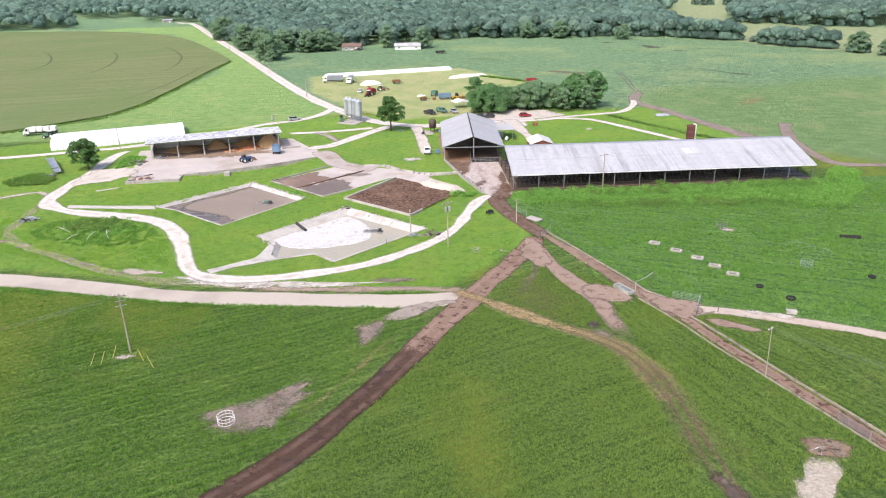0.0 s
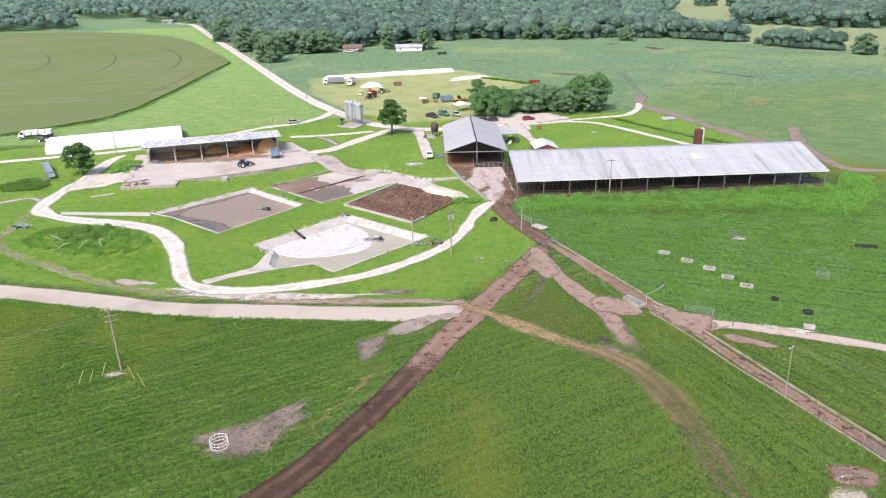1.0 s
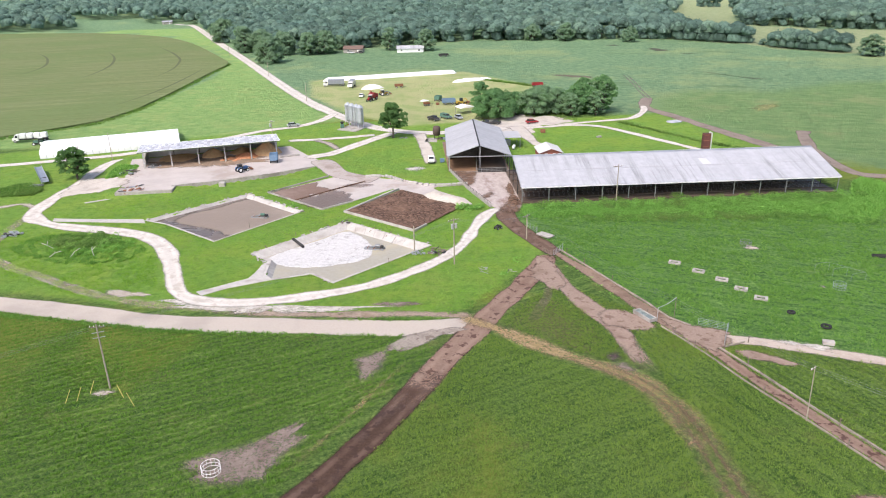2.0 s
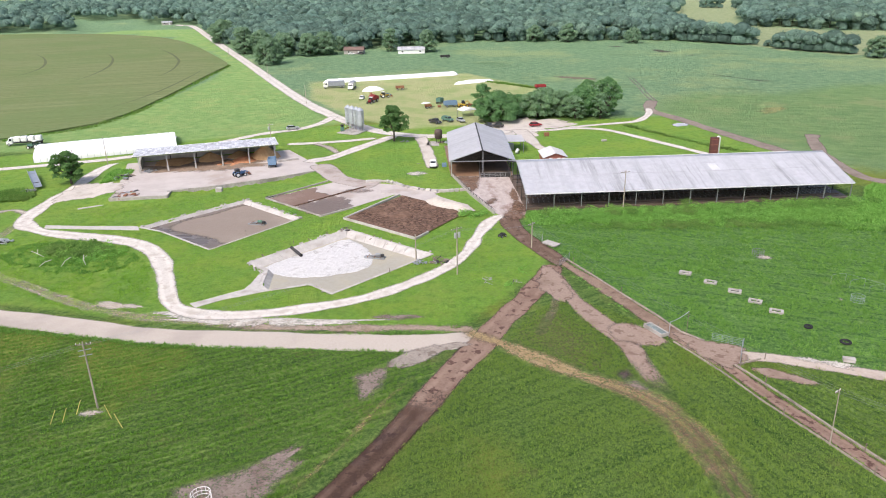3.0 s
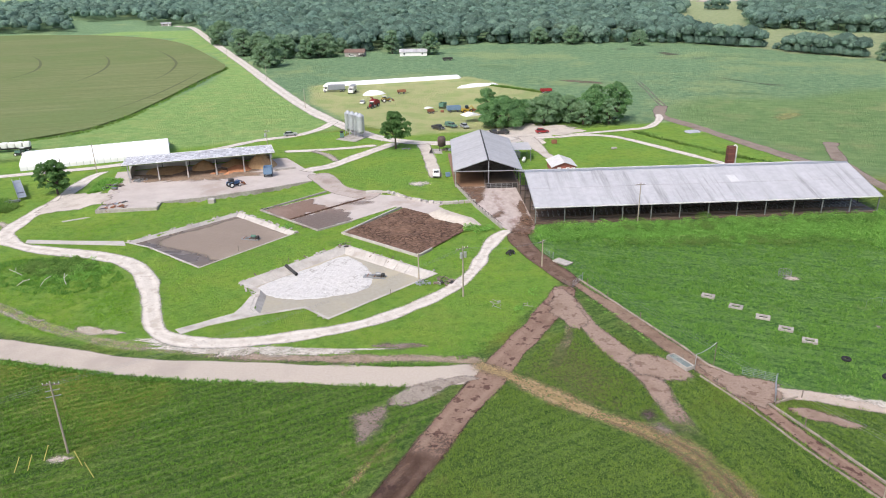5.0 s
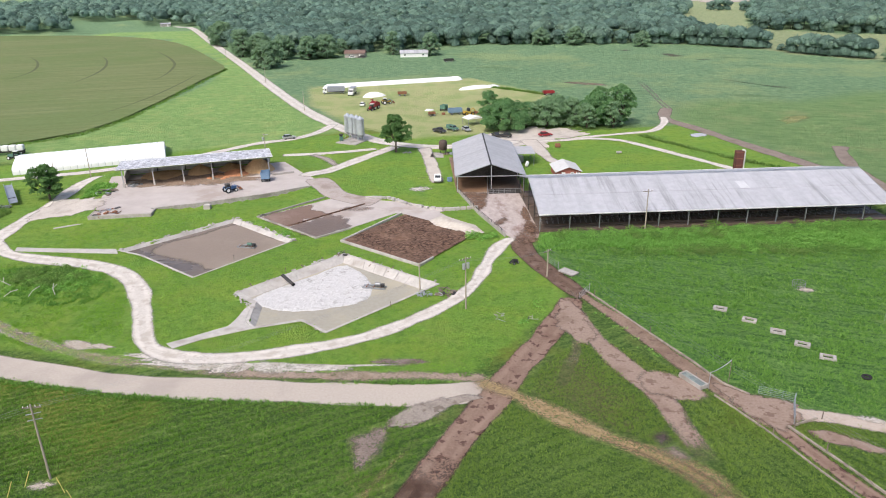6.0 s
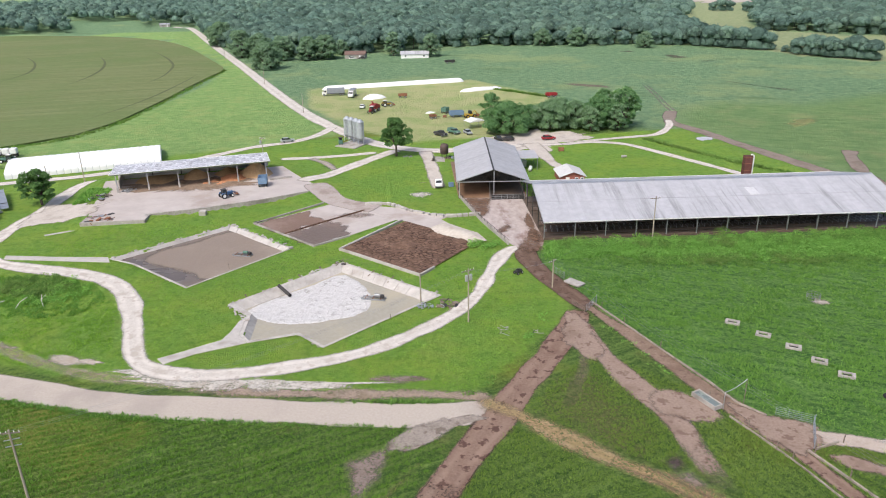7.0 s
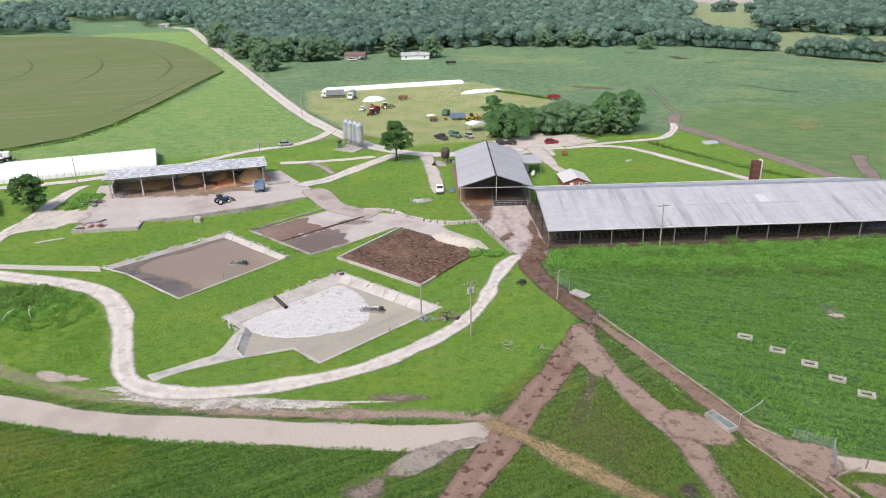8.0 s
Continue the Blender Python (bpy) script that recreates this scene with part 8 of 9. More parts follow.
brush_pile(49.2, 52.0, 26, 1.5, 1, M_WOOD, "heap of dark dead branches on bare soil", 0.6, 0.06)
brush_pile(1.4, 128.6, 22, 1.3, 2, M_GALV, "heap of grey scrap pipes beside a pole", 1.2, 0.06)
brush_pile(5.0, 129.2, 22, 1.9, 3, M_WOOD, "tangle of cut branches and scrap in the grass", 0.8, 0.08)
brush_pile(14.2, 118.8, 12, 1.5, 4, M_PALE_WOOD, "fallen pale branches lying in the grass", 0.35, 0.05)
brush_pile(18.6, 117.6, 9, 1.0, 21, M_PALE_WOOD, "pale cut sticks beside the trodden lane", 0.5, 0.06)
brush_pile(-89.8, 149.2, 22, 2.0, 5, M_GALV, "heap of rubbish and scrap beside the track", 0.8, 0.1)
brush_pile(-102.4, 187.6, 24, 2.2, 6, M_STEEL, "heap of grey-blue scrap machinery among weeds", 1.2, 0.09)
brush_pile(-109.8, 182.2, 14, 1.6, 7, M_WOOD, "heap of old boards among weeds", 0.7, 0.08)
brush_pile(-79.8, 195.4, 26, 2.8, 8, M_WOOD, "heap of boards and scrap beside the feed shed", 0.9, 0.1)
brush_pile(-74.6, 201.2, 16, 1.9, 9, M_STEEL, "scrap and a blue tarpaulin inside the shed", 0.7, 0.1)
brush_pile(-14.8, 149.4, 16, 1.5, 10, M_WOOD, "weedy rubbish at the basin's corner", 0.5, 0.06)
brush_pile(-36.2, 175.4, 10, 0.9, 11, M_DARK, "dark rubbish at the bay's corner", 0.5, 0.07)
brush_pile(-72.8, 178.9, 26, 3.4, 12, M_RUST, "rusty scrap lying on the loading bay", 0.7, 0.08)
brush_pile(11.0, 229.0, 16, 2.0, 13, M_WOOD, "pallets and scrap beside the milking barn", 0.7, 0.08)
brush_pile(-1.6, 232.0, 12, 1.4, 14, M_STEEL, "old parts piled under the oak", 0.7, 0.08)

# ---- vehicles and machines ----
def wheel(parent, x, y, r, w, rim=M_SILVER):
    bm = B()
    rod(bm, (x, y - w / 2, r), (x, y + w / 2, r), r, n=18)
    ob = part("wheel", bm, M_RUBBER, parent, "black tyre")
    part("rim", rod(B(), (x, y - w / 2 - 0.02, r), (x, y + w / 2 + 0.02, r), r * 0.56, n=14), rim, ob, "bright wheel rim")


def pickup(x, y, turn, paint, label, z=0.12, canopy=False):
    base = thing("pickup_truck", x, y, z, turn, label, "truck")
    part("body", profile(B(), [(-2.7, 0.45), (2.6, 0.45), (2.7, 0.7), (2.65, 1.05), (1.3, 1.15), (-2.65, 1.15), (-2.7, 0.8)], -0.95, 0.95, 0.06), paint, base)
    part("cab", profile(B(), [(-0.75, 1.1), (1.5, 1.1), (0.85, 1.78), (-0.55, 1.8)], -0.84, 0.84, 0.05), paint, base)
    part("windscreen", profile(B(), [(1.42, 1.2), (1.46, 1.2), (0.92, 1.72), (0.88, 1.72)], -0.74, 0.74), M_GLASS, base)
    part("rear_window", profile(B(), [(-0.77, 1.22), (-0.72, 1.22), (-0.6, 1.7), (-0.64, 1.7)], -0.7, 0.7), M_GLASS, base)
    for s in (-1, 1):
        part("side_window", profile(B(), [(-0.55, 1.2), (1.2, 1.2), (0.78, 1.7), (-0.48, 1.7)], s * 0.83, s * 0.86), M_GLASS, base)
        part("headlight", box(B(), 2.66, s * 0.7, 0.85, 0.06, 0.36, 0.18), M_WHITE_PAINT, base)
        part("tail_light", box(B(), -2.7, s * 0.82, 0.9, 0.05, 0.14, 0.3), M_RED, base)
    if canopy:
        part("canopy", profile(B(), [(-2.65, 1.12), (-0.8, 1.12), (-0.85, 1.78), (-2.55, 1.76)], -0.86, 0.86, 0.05), paint, base)
    else:
        part("bed", box(B(), -1.75, 0, 1.165, 1.7, 1.55, 0.02), M_DARK, base, "dark open load bed")
    part("bumper", box(B(), 2.74, 0, 0.55, 0.12, 1.8, 0.2, bevel=0.03), M_STEEL, base)
    for wx in (-1.7, 1.75):
        for wy in (-0.86, 0.86):
            wheel(base, wx, wy, 0.38, 0.26)
    return base


def car(x, y, turn, paint, label, z=0.1):
    base = thing("car", x, y, z, turn, label, "car")
    part("body", profile(B(), [(-2.3, 0.35), (2.25, 0.35), (2.3, 0.7), (1.2, 0.95), (-2.25, 1.0), (-2.35, 0.7)], -0.9, 0.9, 0.08), paint, base)
    part("cabin", profile(B(), [(-2.0, 0.97), (1.1, 0.93), (0.35, 1.5), (-1.5, 1.52)], -0.78, 0.78, 0.07), M_GLASS, base, "dark glazed cabin")
    part("roof", profile(B(), [(-1.45, 1.5), (0.3, 1.49), (0.2, 1.56), (-1.35, 1.57)], -0.72, 0.72, 0.02), paint, base)
    for s in (-1, 1):
        part("headlight", box(B(), 2.26, s * 0.62, 0.7, 0.06, 0.34, 0.14), M_WHITE_PAINT, base)
    for wx in (-1.4, 1.45):
        for wy in (-0.82, 0.82):
            wheel(base, wx, wy, 0.33, 0.22)
    return base


def tractor(x, y, turn, paint, label, z=0.1, loader=False, size=1.0, top=None):
    base = thing("tractor", x, y, z, turn, label, "tractor")
    base.scale = (size, size, size)
    part("hood", profile(B(), [(0.1, 0.8), (2.1, 0.85), (2.15, 1.45), (1.9, 1.6), (0.1, 1.7)], -0.36, 0.36, 0.05), paint, base)
    part("chassis", box(B(), 0.4, 0, 0.75, 3.2, 0.5, 0.4), M_DARK, base)
    part("cab", profile(B(), [(-1.2, 1.1), (0.15, 1.2), (0.05, 2.5), (-1.1, 2.5)], -0.72, 0.72, 0.04), M_GLASS, base, "dark glazed cab")
    part("cab_roof", box(B(), -0.55, 0, 2.58, 1.5, 1.6, 0.16, bevel=0.05), top or M_WHITE_PAINT, base)
    part("exhaust", rod(B(), (0.9, 0.3, 1.6), (0.9, 0.3, 2.5), 0.05), M_DARK, base)
    for s in (-1, 1):
        part("mudguard", profile(B(), [(-1.75, 1.2), (-0.25, 1.2), (-0.45, 1.72), (-1.5, 1.72)], s * 0.72, s * 1.12), paint, base)
        wheel(base, -0.95, s * 0.95, 0.85, 0.46, M_WHITE_PAINT)
        wheel(base, 1.6, s * 0.85, 0.55, 0.34, M_WHITE_PAINT)
        if loader:
            part("loader_arm", pipe(B(), [(0.2, s * 0.5, 1.5), (1.9, s * 0.5, 1.75), (3.1, s * 0.5, 0.95)], 0.09, 6), M_BLUE, base)
    if loader:
        part("bucket", profile(B(), [(3.0, 0.4), (3.9, 0.35), (3.6, 0.55), (3.15, 1.2), (3.0, 1.2)], -1.0, 1.0), M_RUST, base, "rusty loader bucket")
    return base


tractor(-47.4, 192.6, 40, M_BLUE, "dark-blue tractor with a front loader on the pad", PAD_Z + 0.06, True, 0.86, M_DARK)
car(-42.0, 256.9, 20, M_SILVER, "silver car parked beside the gravel road")
pickup(6.7, 200.4, -92, M_WHITE_PAINT, "white pickup parked beside the milking barn")
pickup(9.8, 260.4, -50, M_DARK, "black pickup with a dark load bed")
pickup(14.6, 263.4, -55, M_GREEN, "dark green pickup with a white canopy", canopy=True)
car(19.4, 261.8, -70, M_SILVER, "silver car beside the white canopy")
car(31.6, 250.2, 160, M_DARK, "black car in the shade of the trees")
car(28.6, 251.6, 100, M_DARK, "dark car in the shade of the trees")
car(45.4, 250.0, 10, M_RED, "dark red car beside the yard")
car(-20.2, 316.2, 85, M_WHITE_PAINT, "white car on the mown yard")
car(-83.0, 247.0, 10, M_SILVER, "grey car behind the white tunnel")
tractor(-15.9, 305.0, 250, M_RED, "red tractor on the mown yard", 0.05)
tractor(-10.4, 318.4, 20, M_YELLOW, "yellow loader tractor on the mown yard", 0.05, True)


def harvester():
    base = thing("forage_wagon", -14.6, 309.0, 0, 240, "large red forage machine on the mown yard", "machine")
    part("body", profile(B(), [(-2.2, 0.9), (2.2, 0.9), (2.5, 2.6), (0.6, 3.3), (-2.0, 2.4)], -1.2, 1.2, 0.08), M_RED, base)
    part("spout", pipe(B(), [(1.2, 0, 3.2), (1.8, 0, 4.0), (3.0, 0, 4.2)], 0.22, 8), M_RED, base)
    part("drawbar", beam(B(), (2.2, 0, 0.8), (4.0, 0, 0.6), 0.2), M_DARK, base)
    for s in (-1, 1):
        wheel(base, -0.4, s * 1.3, 0.75, 0.45)


harvester()


def wagon(name, x, y, turn, L, w, h, paint, label, z=0.0, sides=True):
    base = thing(name, x, y, z, turn, label, "trailer")
    bm = B()
    box(bm, 0, 0, 0.95, L, w, 0.14)
    for s in (-1, 1):
        box(bm, 0, s * (w / 2 - 0.05), 0.95 + h / 2, L, 0.1, h)
        box(bm, s * (L / 2 - 0.05), 0, 0.95 + h / 2, 0.098, w - 0.2, h - 0.01)
    part("load_box", bm, paint, base)
    for k in range(5):
        for s in (-1, 1):
            part("rib", box(B(), -L / 2 + L * (k + 0.5) / 5, s * (w / 2 + 0.04), 0.95 + h / 2, 0.1, 0.08, h - 0.1), paint, base)
    part("drawbar", beam(B(), (L / 2, 0, 0.7), (L / 2 + 1.6, 0, 0.6), 0.14), M_DARK, base)
    for wx in (-L * 0.28, L * 0.28):
        for s in (-1, 1):
            wheel(base, wx, s * (w / 2 - 0.1), 0.45, 0.3)
    return base


wagon("feed_wagon", 17.4, 292.4, 10, 5.4, 2.4, 1.5, M_LBLUE, "blue steel feed wagon on the mown yard")
wagon("feed_cart", -39.9, 202.2, 97, 3.4, 2.2, 1.7, M_LBLUE, "blue-grey feed cart at the shed's end", PAD_Z + 0.06)
wagon("spreader", -3.6, 338.6, 5, 4.0, 2.0, 0.9, M_RUST, "rusty spreader on the mown yard")
wagon("spreader", 61.6, 330.6, 8, 5.0, 2.2, 1.0, M_RED, "faded red spreader behind the trees")
wagon("cart", 8.2, 290.4, 15, 2.6, 1.8, 0.6, M_RUST, "rusty low cart on the mown yard")
wagon("cart", 13.4, 300.6, 60, 3.0, 2.2, 1.4, M_GREEN, "pale green cart on the mown yard")


def big_loader():
    base = thing("wheel_loader", 22.4, 289.6, 0, 20, "rusty yellow wheel loader beside the trees", "loader")
    part("body", profile(B(), [(-2.0, 0.9), (0.4, 0.9), (0.4, 1.7), (-2.0, 1.9)], -0.9, 0.9, 0.06), M_YELLOW, base)
    part("cab", profile(B(), [(-0.5, 1.6), (0.6, 1.6), (0.5, 2.9), (-0.4, 2.9)], -0.7, 0.7, 0.05), M_GLASS, base)
    part("boom", pipe(B(), [(0.4, 0, 1.5), (2.0, 0, 2.7), (3.2, 0, 1.4)], 0.18, 6), M_YELLOW, base)
    part("bucket", profile(B(), [(2.9, 0.5), (4.0, 0.4), (3.6, 1.4), (3.0, 1.4)], -1.2, 1.2), M_RUST, base)
    part("front_frame", box(B(), 1.2, 0, 1.0, 1.6, 1.2, 0.8, bevel=0.05), M_YELLOW, base)
    for wx in (-1.3, 1.4):
        for s in (-1, 1):
            wheel(base, wx, s * 1.05, 0.75, 0.5, M_YELLOW)


big_loader()


def lorry(x, y, turn, label, load, load_label, L=7.0, tanks=0, cab=M_WHITE_PAINT):
    base = thing("lorry", x, y, 0.05, turn, label, "lorry")
    part("cab", profile(B(), [(2.9, 0.6), (4.9, 0.6), (4.95, 1.6), (4.3, 1.75), (3.9, 2.7), (2.9, 2.75)], -1.15, 1.15, 0.08), cab, base)
    part("windscreen", profile(B(), [(4.32, 1.8), (4.38, 1.8), (4.0, 2.6), (3.94, 2.6)], -1.0, 1.0), M_GLASS, base)
    for s in (-1, 1):
        part("side_window", profile(B(), [(3.1, 1.7), (4.0, 1.7), (3.75, 2.5), (3.1, 2.5)], s * 1.14, s * 1.17), M_GLASS, base)
    part("chassis", box(B(), -0.6, 0, 0.85, L + 2.2, 0.9, 0.3), M_DARK, base)
    x0 = 2.7 - L
    if tanks:
        part("deck", box(B(), (x0 + 2.7) / 2, 0, 1.15, L, 2.4, 0.16), M_DARK, base)
        for k in range(tanks):
            cx = x0 + L * (k + 0.5) / tanks
            bm = B()
            box(bm, cx, 0, 2.1, L / tanks - 0.25, 2.2, 1.75, bevel=0.3)
            part("tank", bm, M_WHITE_PAINT, base, load_label)
    else:
        part("load_box", box(B(), (x0 + 2.7) / 2, 0, 2.15, L, 2.45, 2.1, bevel=0.05), load, base, load_label)
        part("tarpaulin", profile_x(x0, 2.7, [(-1.25, 3.2), (0, 3.45), (1.25, 3.2), (0, 3.3)]), M_TARP, base)
    for wx in (4.1, x0 + 0.8, x0 + 2.0):
        for s in (-1, 1):
            wheel(base, wx, s * 1.05, 0.5, 0.3)


M_TARP = plain("grey tarpaulin", (0.25, 0.27, 0.30), 0.6)
lorry(-35.6, 349.4, 186, "white lorry with a grey covered load box", M_TARP, "grey sheeted load box", 8.0)
lorry(-26.4, 345.6, 262, "white and red tipper lorry on the yard", M_SILVER, "pale dusty tipper body", 6.0, cab=M_WHITE_PAINT)
lorry(-132.0, 245.6, 190, "white lorry carrying four white tanks", M_WHITE_PAINT, "white liquid tank", 9.0, 4)
tractor(-125.4, 239.4, 180, M_GREEN, "old green tractor beside the lorry", 0.05)


# ---- silage bags and covered heaps ----
def silage_bag(ax, ay, bx, by, r, h, label, lumpy=0.05, taper=False):
    a, b = Vector((ax, ay, 0)), Vector((bx, by, 0))
    d = (b - a)
    L = d.length
    turn = math.degrees(math.atan2(d.y, d.x))
    bm = B()
    n, k = max(8, int(L / 1.2)), 12
    rings = []
    for i in range(n + 1):
        t = i / n
        endf = min(1.0, math.sqrt(max(0.02, min(t, 1 - t) * L / (r * 1.2))))
        if taper:
            endf *= 0.55 + 0.45 * math.sin(math.pi * min(1, 0.15 + 0.85 * t))
        ring = []
        for j in range(k + 1):
            g = math.pi * j / k
            wob = 1 + lumpy * noise.noise((t * L * 0.5, j * 0.6, ax))
            ring.append(bm.verts.new((t * L, -math.cos(g) * r * endf * wob, math.sin(g) ** 0.7 * h * endf * wob)))
        rings.append(ring)
    for p, q in zip(rings, rings[1:]):
        for j in range(k):
            f = bm.faces.new((p[j], q[j], q[j + 1], p[j + 1]))
            f.smooth = True
    bm.faces.new(rings[0])
    bm.faces.new(rings[-1][::-1])
    base = thing("silage_bag", ax, ay, 0, turn, label, "silage bag", "silage bags in the yard")
    part("film", bm, M_PLASTIC, base)


silage_bag(-42.4, 365.4, 27.0, 382.4, 2.0, 1.9, "very long white silage bag on the yard", 0.03)
silage_bag(-21.4, 337.0, -11.0, 340.2, 2.4, 2.0, "short white plastic-covered silage heap", 0.12, True)
silage_bag(22.8, 350.0, 43.2, 358.6, 2.2, 1.4, "half-emptied white silage bag", 0.25, True)
silage_bag(5.6, 301.0, 9.6, 302.6, 1.2, 0.7, "crumpled white plastic sheet on the grass", 0.5, True)


# ---- yard shelter, tanks and odds ----
def canopy():
    base = thing("shelter", 22.6, 272.4, 0, 25, "small white-roofed open shelter beside the trees", "shelter")
    bm = B()
    profile(bm, [(-3.2, 2.5), (3.2, 2.5), (3.2, 2.6), (0, 3.4), (-3.2, 2.6)], -2.4, 2.4)
    part("roof", bm, M_WHITE_PAINT, base)
    for sx in (-1, 1):
        for sy in (-1, 1):
            part("post", beam(B(), (sx * 3.0, sy * 2.2, 0), (sx * 3.0, sy * 2.2, 2.6), 0.1), M_STEEL, base)


canopy()


def dark_tank(x, y):
    base = thing("molasses_tank", x, y, 0, 0, "dark rusty upright tank on a stand", "tank")
    bm = lathe(B(), [(0.4, 1.2), (1.25, 1.6), (1.3, 3.8), (1.0, 4.4), (0.3, 4.6)], 20)
    for f in bm.faces:
        f.smooth = True
    part("shell", bm, M_TANK, base)
    for i in range(4):
        a = math.pi / 4 + i * math.pi / 2
        part("leg", beam(B(), (math.cos(a), math.sin(a), 0), (math.cos(a), math.sin(a), 1.7), 0.12), M_DARK, base)


M_TANK = surface("dark stained tank", (0.06, 0.045, 0.04), (0.11, 0.08, 0.07), (0.16, 0.09, 0.06), 1.5, 0.5, 0.6)
dark_tank(9.6, 229.6)
slab("tank_slab", [(5.4, 226.2), (9.6, 225.2), (9.6, 231), (6.4, 232)], -0.1, 0.1, M_CONCRETE, "worn concrete slab beside the barn", "slab")


def propane():
    base = thing("gas_tank", 33.2, 212.8, 0, 75, "white horizontal gas tank on the lawn", "tank")
    bm = B()
    rod(bm, (-1.1, 0, 0.75), (1.1, 0, 0.75), 0.5, n=16)
    for s in (-1, 1):
        bmesh.ops.create_uvsphere(bm, u_segments=14, v_segments=8, radius=0.5, matrix=Matrix.Translation((s * 1.1, 0, 0.75)))
    part("shell", bm, M_WHITE_PAINT, base)
    for s in (-1, 1):
        part("saddle", box(B(), s * 0.8, 0, 0.2, 0.15, 0.8, 0.42), M_CONCRETE, base)


propane()


def crate(name, x, y, turn, sx, sy, sz, m, label):
    base = thing(name, x, y, land_z(x, y) + 0.02, turn, label, name.replace("_", " "))
    part("box", box(B(), 0, 0, sz / 2 + 0.1, sx, sy, sz, bevel=0.05), m, base)
    part("lid", box(B(), 0, 0, sz + 0.14, sx * 1.04, sy * 1.04, 0.08, bevel=0.02), m, base)
    for s in (-1, 1):
        part("skid", box(B(), s * sx * 0.35, 0, 0.06, 0.12, sy, 0.12), M_DARK, base)


crate("water_tank", 9.9, 199.4, 10, 1.2, 1.0, 1.0, M_LBLUE, "bright blue plastic tank beside the pickup")
crate("scrap_box", 46.4, 234.2, 0, 1.6, 1.2, 1.0, M_RUST, "rusty steel box on the back lawn")
crate("cooler_unit", 31.4, 217.4, 10, 2.4, 1.8, 1.8, M_SILVER, "grey cooling unit under the lean-to")
crate("stone_trough", 63.4, 224.4, 20, 1.5, 0.9, 0.4, M_WHITE_CONCRETE, "pale stone block on the back lawn")
crate("scrap_box", 12.8, 291.8, 0, 1.4, 1.2, 0.7, M_RUST, "rusty steel box on the mown yard")
crate("stone_block", 62.6, 85.9, -20, 1.6, 0.9, 0.5, M_WHITE_CONCRETE, "pale broken concrete block beside the track")
crate("feed_bunk", 28.8, 135.8, -50, 3.4, 1.9, 0.25, M_CONCRETE, "pale concrete block beside the lane")


def quad_bike():
    base = thing("mower", 19.3, 141.4, 0, 40, "small dark mower standing on the grass", "mower")
    part("body", box(B(), 0, 0, 0.6, 1.5, 0.7, 0.45, bevel=0.1), M_DARK, base)
    part("seat", box(B(), -0.2, 0, 0.92, 0.6, 0.45, 0.2, bevel=0.05), M_RUBBER, base)
    for wx in (-0.55, 0.55):
        for s in (-1, 1):
            wheel(base, wx, s * 0.45, 0.3, 0.22)


quad_bike()


def chute():
    base = thing("loading_chute", -105.0, 196.6, 0, -59, "long pale galvanised chute lying on the ground", "chute")
    bm = B()
    box(bm, 0, 0, 1.2, 16.0, 1.9, 0.12, Matrix.Rotation(radians(3), 4, 'Y'))
    for s in (-1, 1):
        box(bm, 0, s * 0.95, 1.45, 16.0, 0.08, 0.55, Matrix.Rotation(radians(3), 4, 'Y'))
    part("trough", bm, M_GALV, base)
    for k in (-4, 0, 4):
        part("leg", box(B(), k, 0, 0.55, 0.15, 1.6, 1.2), M_DARK, base)


chute()


# ---- gear in and beside the basins ----
def pump_float(x, y, z, turn, label, L=4.2, motor=M_GREEN):
    base = thing("floating_pump", x, y, z, turn, label, "pump")
    part("float", box(B(), 0, 0.55, 0.1, L, 0.35, 0.3, bevel=0.08), M_STEEL, base)
    part("float", box(B(), 0, -0.55, 0.1, L, 0.35, 0.3, bevel=0.08), M_STEEL, base)
    for k in (-1.4, 0, 1.4):
        part("crossbar", box(B(), k, 0, 0.32, 0.12, 1.5, 0.1), M_RUST, base)
    part("motor", rod(B(), (0.2, 0, 0.75), (1.2, 0, 0.75), 0.3, n=12), motor, base, "stained electric motor")
    part("shaft", rod(B(), (0.2, 0, 0.7), (-L / 2 - 0.4, 0, 0.0), 0.08), M_STEEL, base)
    part("guard", box(B(), 1.6, 0, 0.6, 0.6, 0.7, 0.5, bevel=0.05), M_DARK, base)


pump_float(-35.8, 156.6, -0.47, -15, "floating slurry pump with a green motor", 4.0)
pump_float(-7.8, 134.4, -0.83, -14, "floating slurry agitator with a grey deck", 4.4, M_STEEL)


def big_pipe(a, b, r, m, label):
    base = thing("drain_pipe", *a, 0, label, "pipe")
    d = Vector(b) - Vector(a)
    part("tube", rod(B(), (0, 0, 0), d, r, n=14, caps=False), m, base)
    part("mouth", rod(B(), d * 0.985, d, r * 1.08, n=14, caps=False), M_DARK, base)


big_pipe((-25.4, 139.0, 0.35), (-23.0, 136.2, -0.45), 0.32, M_DARK, "dark drain pipe over the basin's edge")
for _x, _y, _s in ((-22.2, 143.4, 1), (-30.6, 135.2, 2), (-18.6, 146.8, 3), (-8.4, 144.2, 4), (-4.6, 141.0, 5)):
    _b = thing("plank", _x, _y, 0.2, 0, "loose dark plank on the basin's edge", "plank", "planks on the basin's edge")
    _dx = 1 if _x < -14 else -1
    part("board", beam(B(), (-0.3 * _dx, 0.35, 0.12), (0.9 * _dx, -1.0, -0.45), 0.22, 0.06), M_WOOD, _b)
    part("cleat", beam(B(), (-0.35 * _dx, 0.2, 0.17), (-0.1 * _dx, 0.45, 0.17), 0.08), M_WOOD, _b)
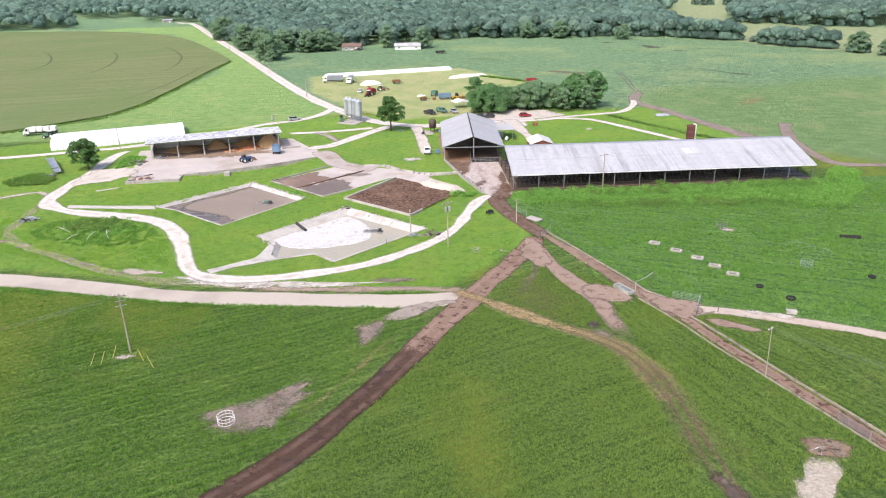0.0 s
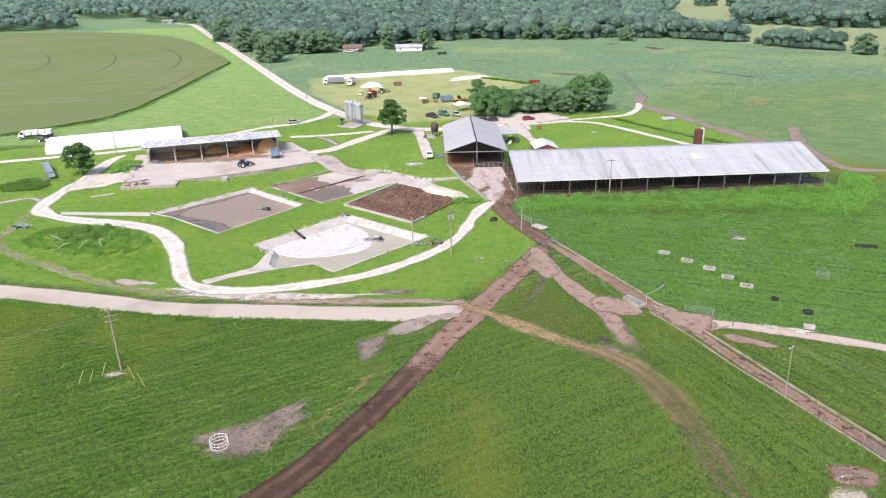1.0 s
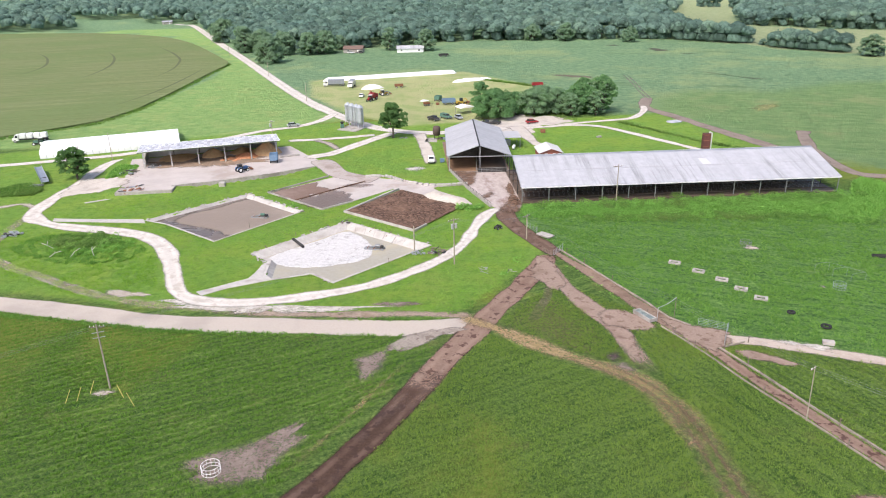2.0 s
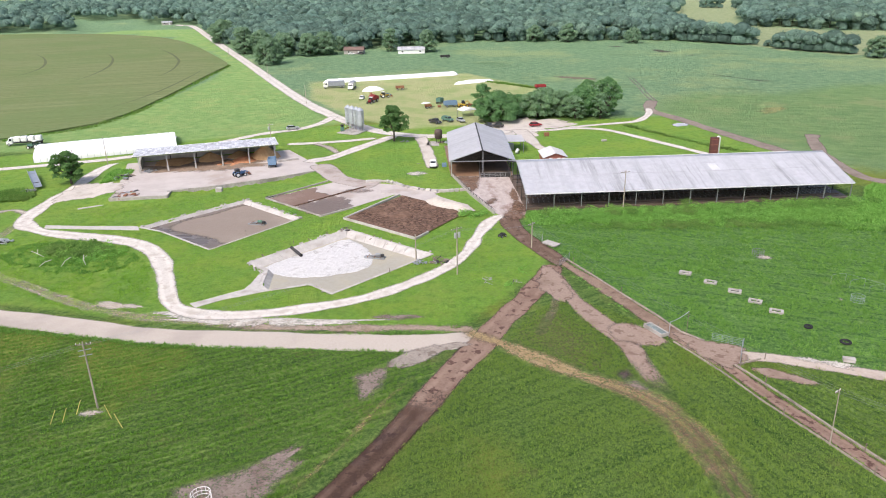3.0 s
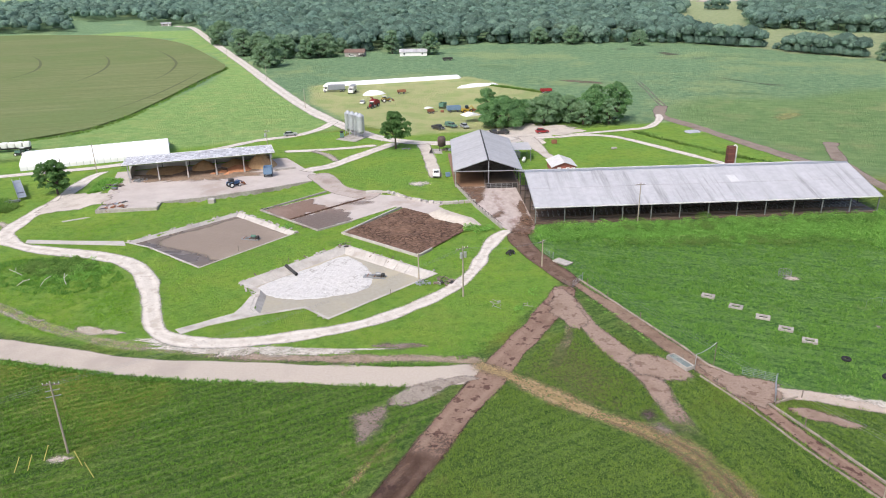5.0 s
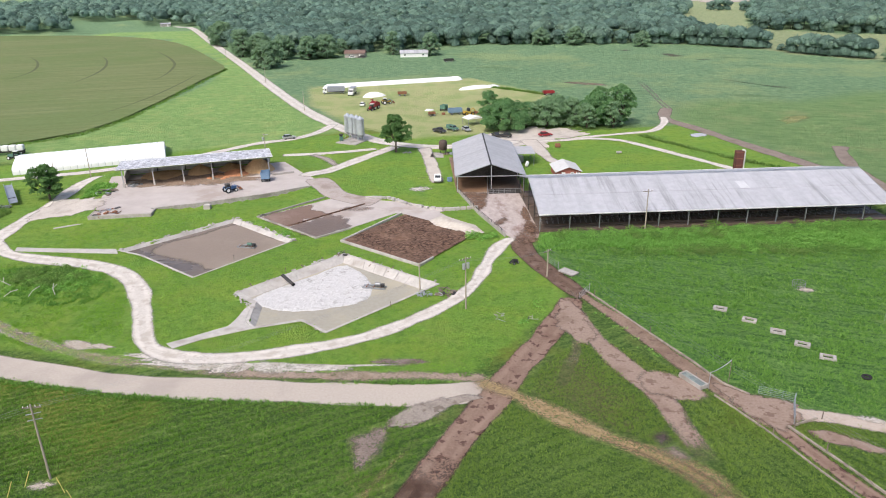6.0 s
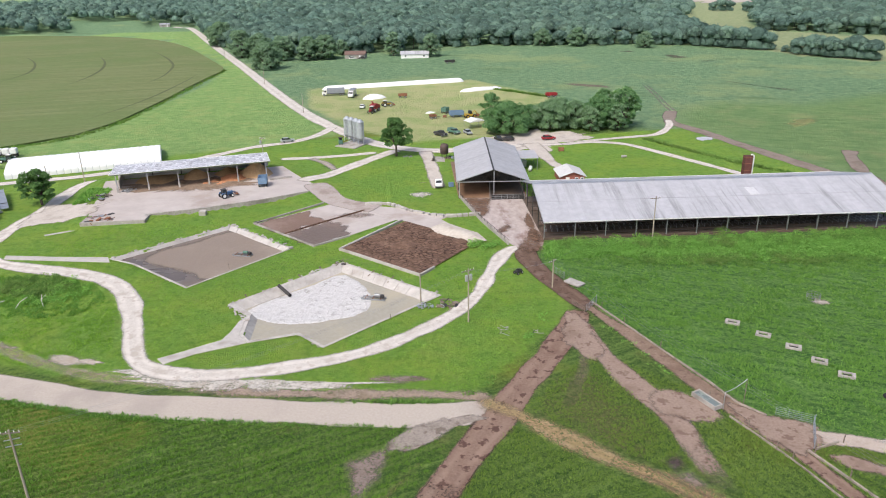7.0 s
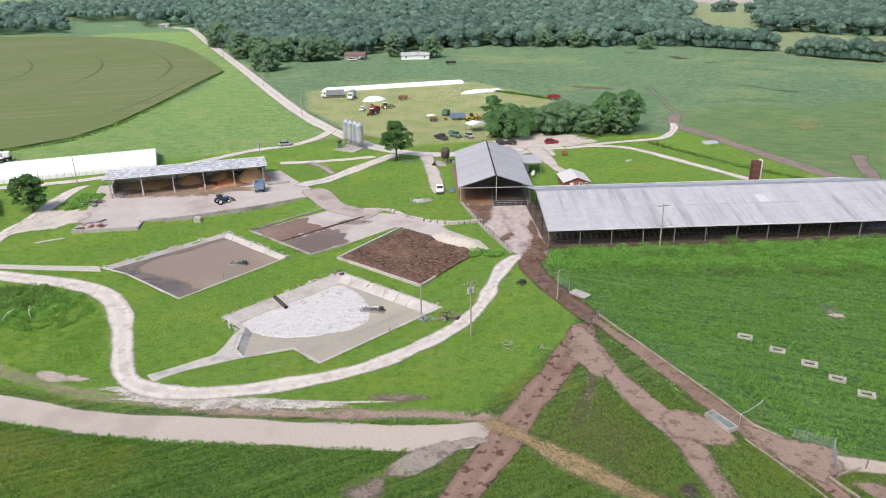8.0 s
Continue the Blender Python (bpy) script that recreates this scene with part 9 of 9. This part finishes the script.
for _x, _y in ((-25.2, 141.2), (-36.8, 148.9), (-4.6, 124.6)):
    fence_post(_x, _y, 1.0, 0.06)


M_BROWN_ROOF = plain("brown shingle roof", (0.17, 0.115, 0.095), 0.9)


# ---- homes at the wood's edge ----
def home(x, y, turn, L, w, ze, zr, wall, roof_m, label):
    base = thing("house", x, y, 0, turn, label, "house")
    bm = B()
    prism(bm, [(-L / 2, -w / 2), (L / 2, -w / 2), (L / 2, w / 2), (-L / 2, w / 2)], 0, ze)
    part("wall", bm, wall, base)
    part("roof", profile_x(-L / 2 - 0.4, L / 2 + 0.4, [(-w / 2 - 0.5, ze - 0.1), (0, zr), (w / 2 + 0.5, ze - 0.1), (0, zr - 0.25)]), roof_m, base)
    k = int(L / 4.6)
    for i in range(k):
        xx = -L / 2 + L * (i + 0.5) / k
        if i == k // 2:
            part("door", box(B(), xx, -w / 2 - 0.03, 1.05, 0.95, 0.08, 2.1), M_WHITE_PAINT, base)
        else:
            win = part("window", box(B(), xx, -w / 2 - 0.03, 1.5, 1.2, 0.08, 1.1), M_WHITE_PAINT, base)
            part("pane", box(B(), xx, -w / 2 - 0.08, 1.5, 1.0, 0.03, 0.9), M_GLASS, win)


home(3.4, 486.0, -2, 17.5, 5.0, 2.6, 4.4, M_WHITE_PAINT, M_BARN_ROOF, "long white mobile home with a pale metal roof")
home(-34.6, 492.0, -8, 13.0, 7.0, 2.7, 4.6, M_CONCRETE, M_BROWN_ROOF, "low house with a brown-red roof under trees")
home(-56.0, 500.0, 5, 10.0, 7.0, 2.7, 4.6, M_CONCRETE, M_BROWN_ROOF, "low house with a brown roof under trees")
car(-36.2, 485.6, 10, M_WHITE_PAINT, "white car in front of the low house")
car(-30.6, 486.0, 170, M_DARK, "dark car in front of the low house")
home(-254, 806, 10, 10.0, 6.0, 2.6, 3.8, M_CONCRETE, M_BARN_ROOF, "pale house where the road meets the wood")
wagon("hay_rack", 24.0, 455.0, 10, 6.0, 2.4, 1.0, M_DARK, "dark hay rack in the far pasture")
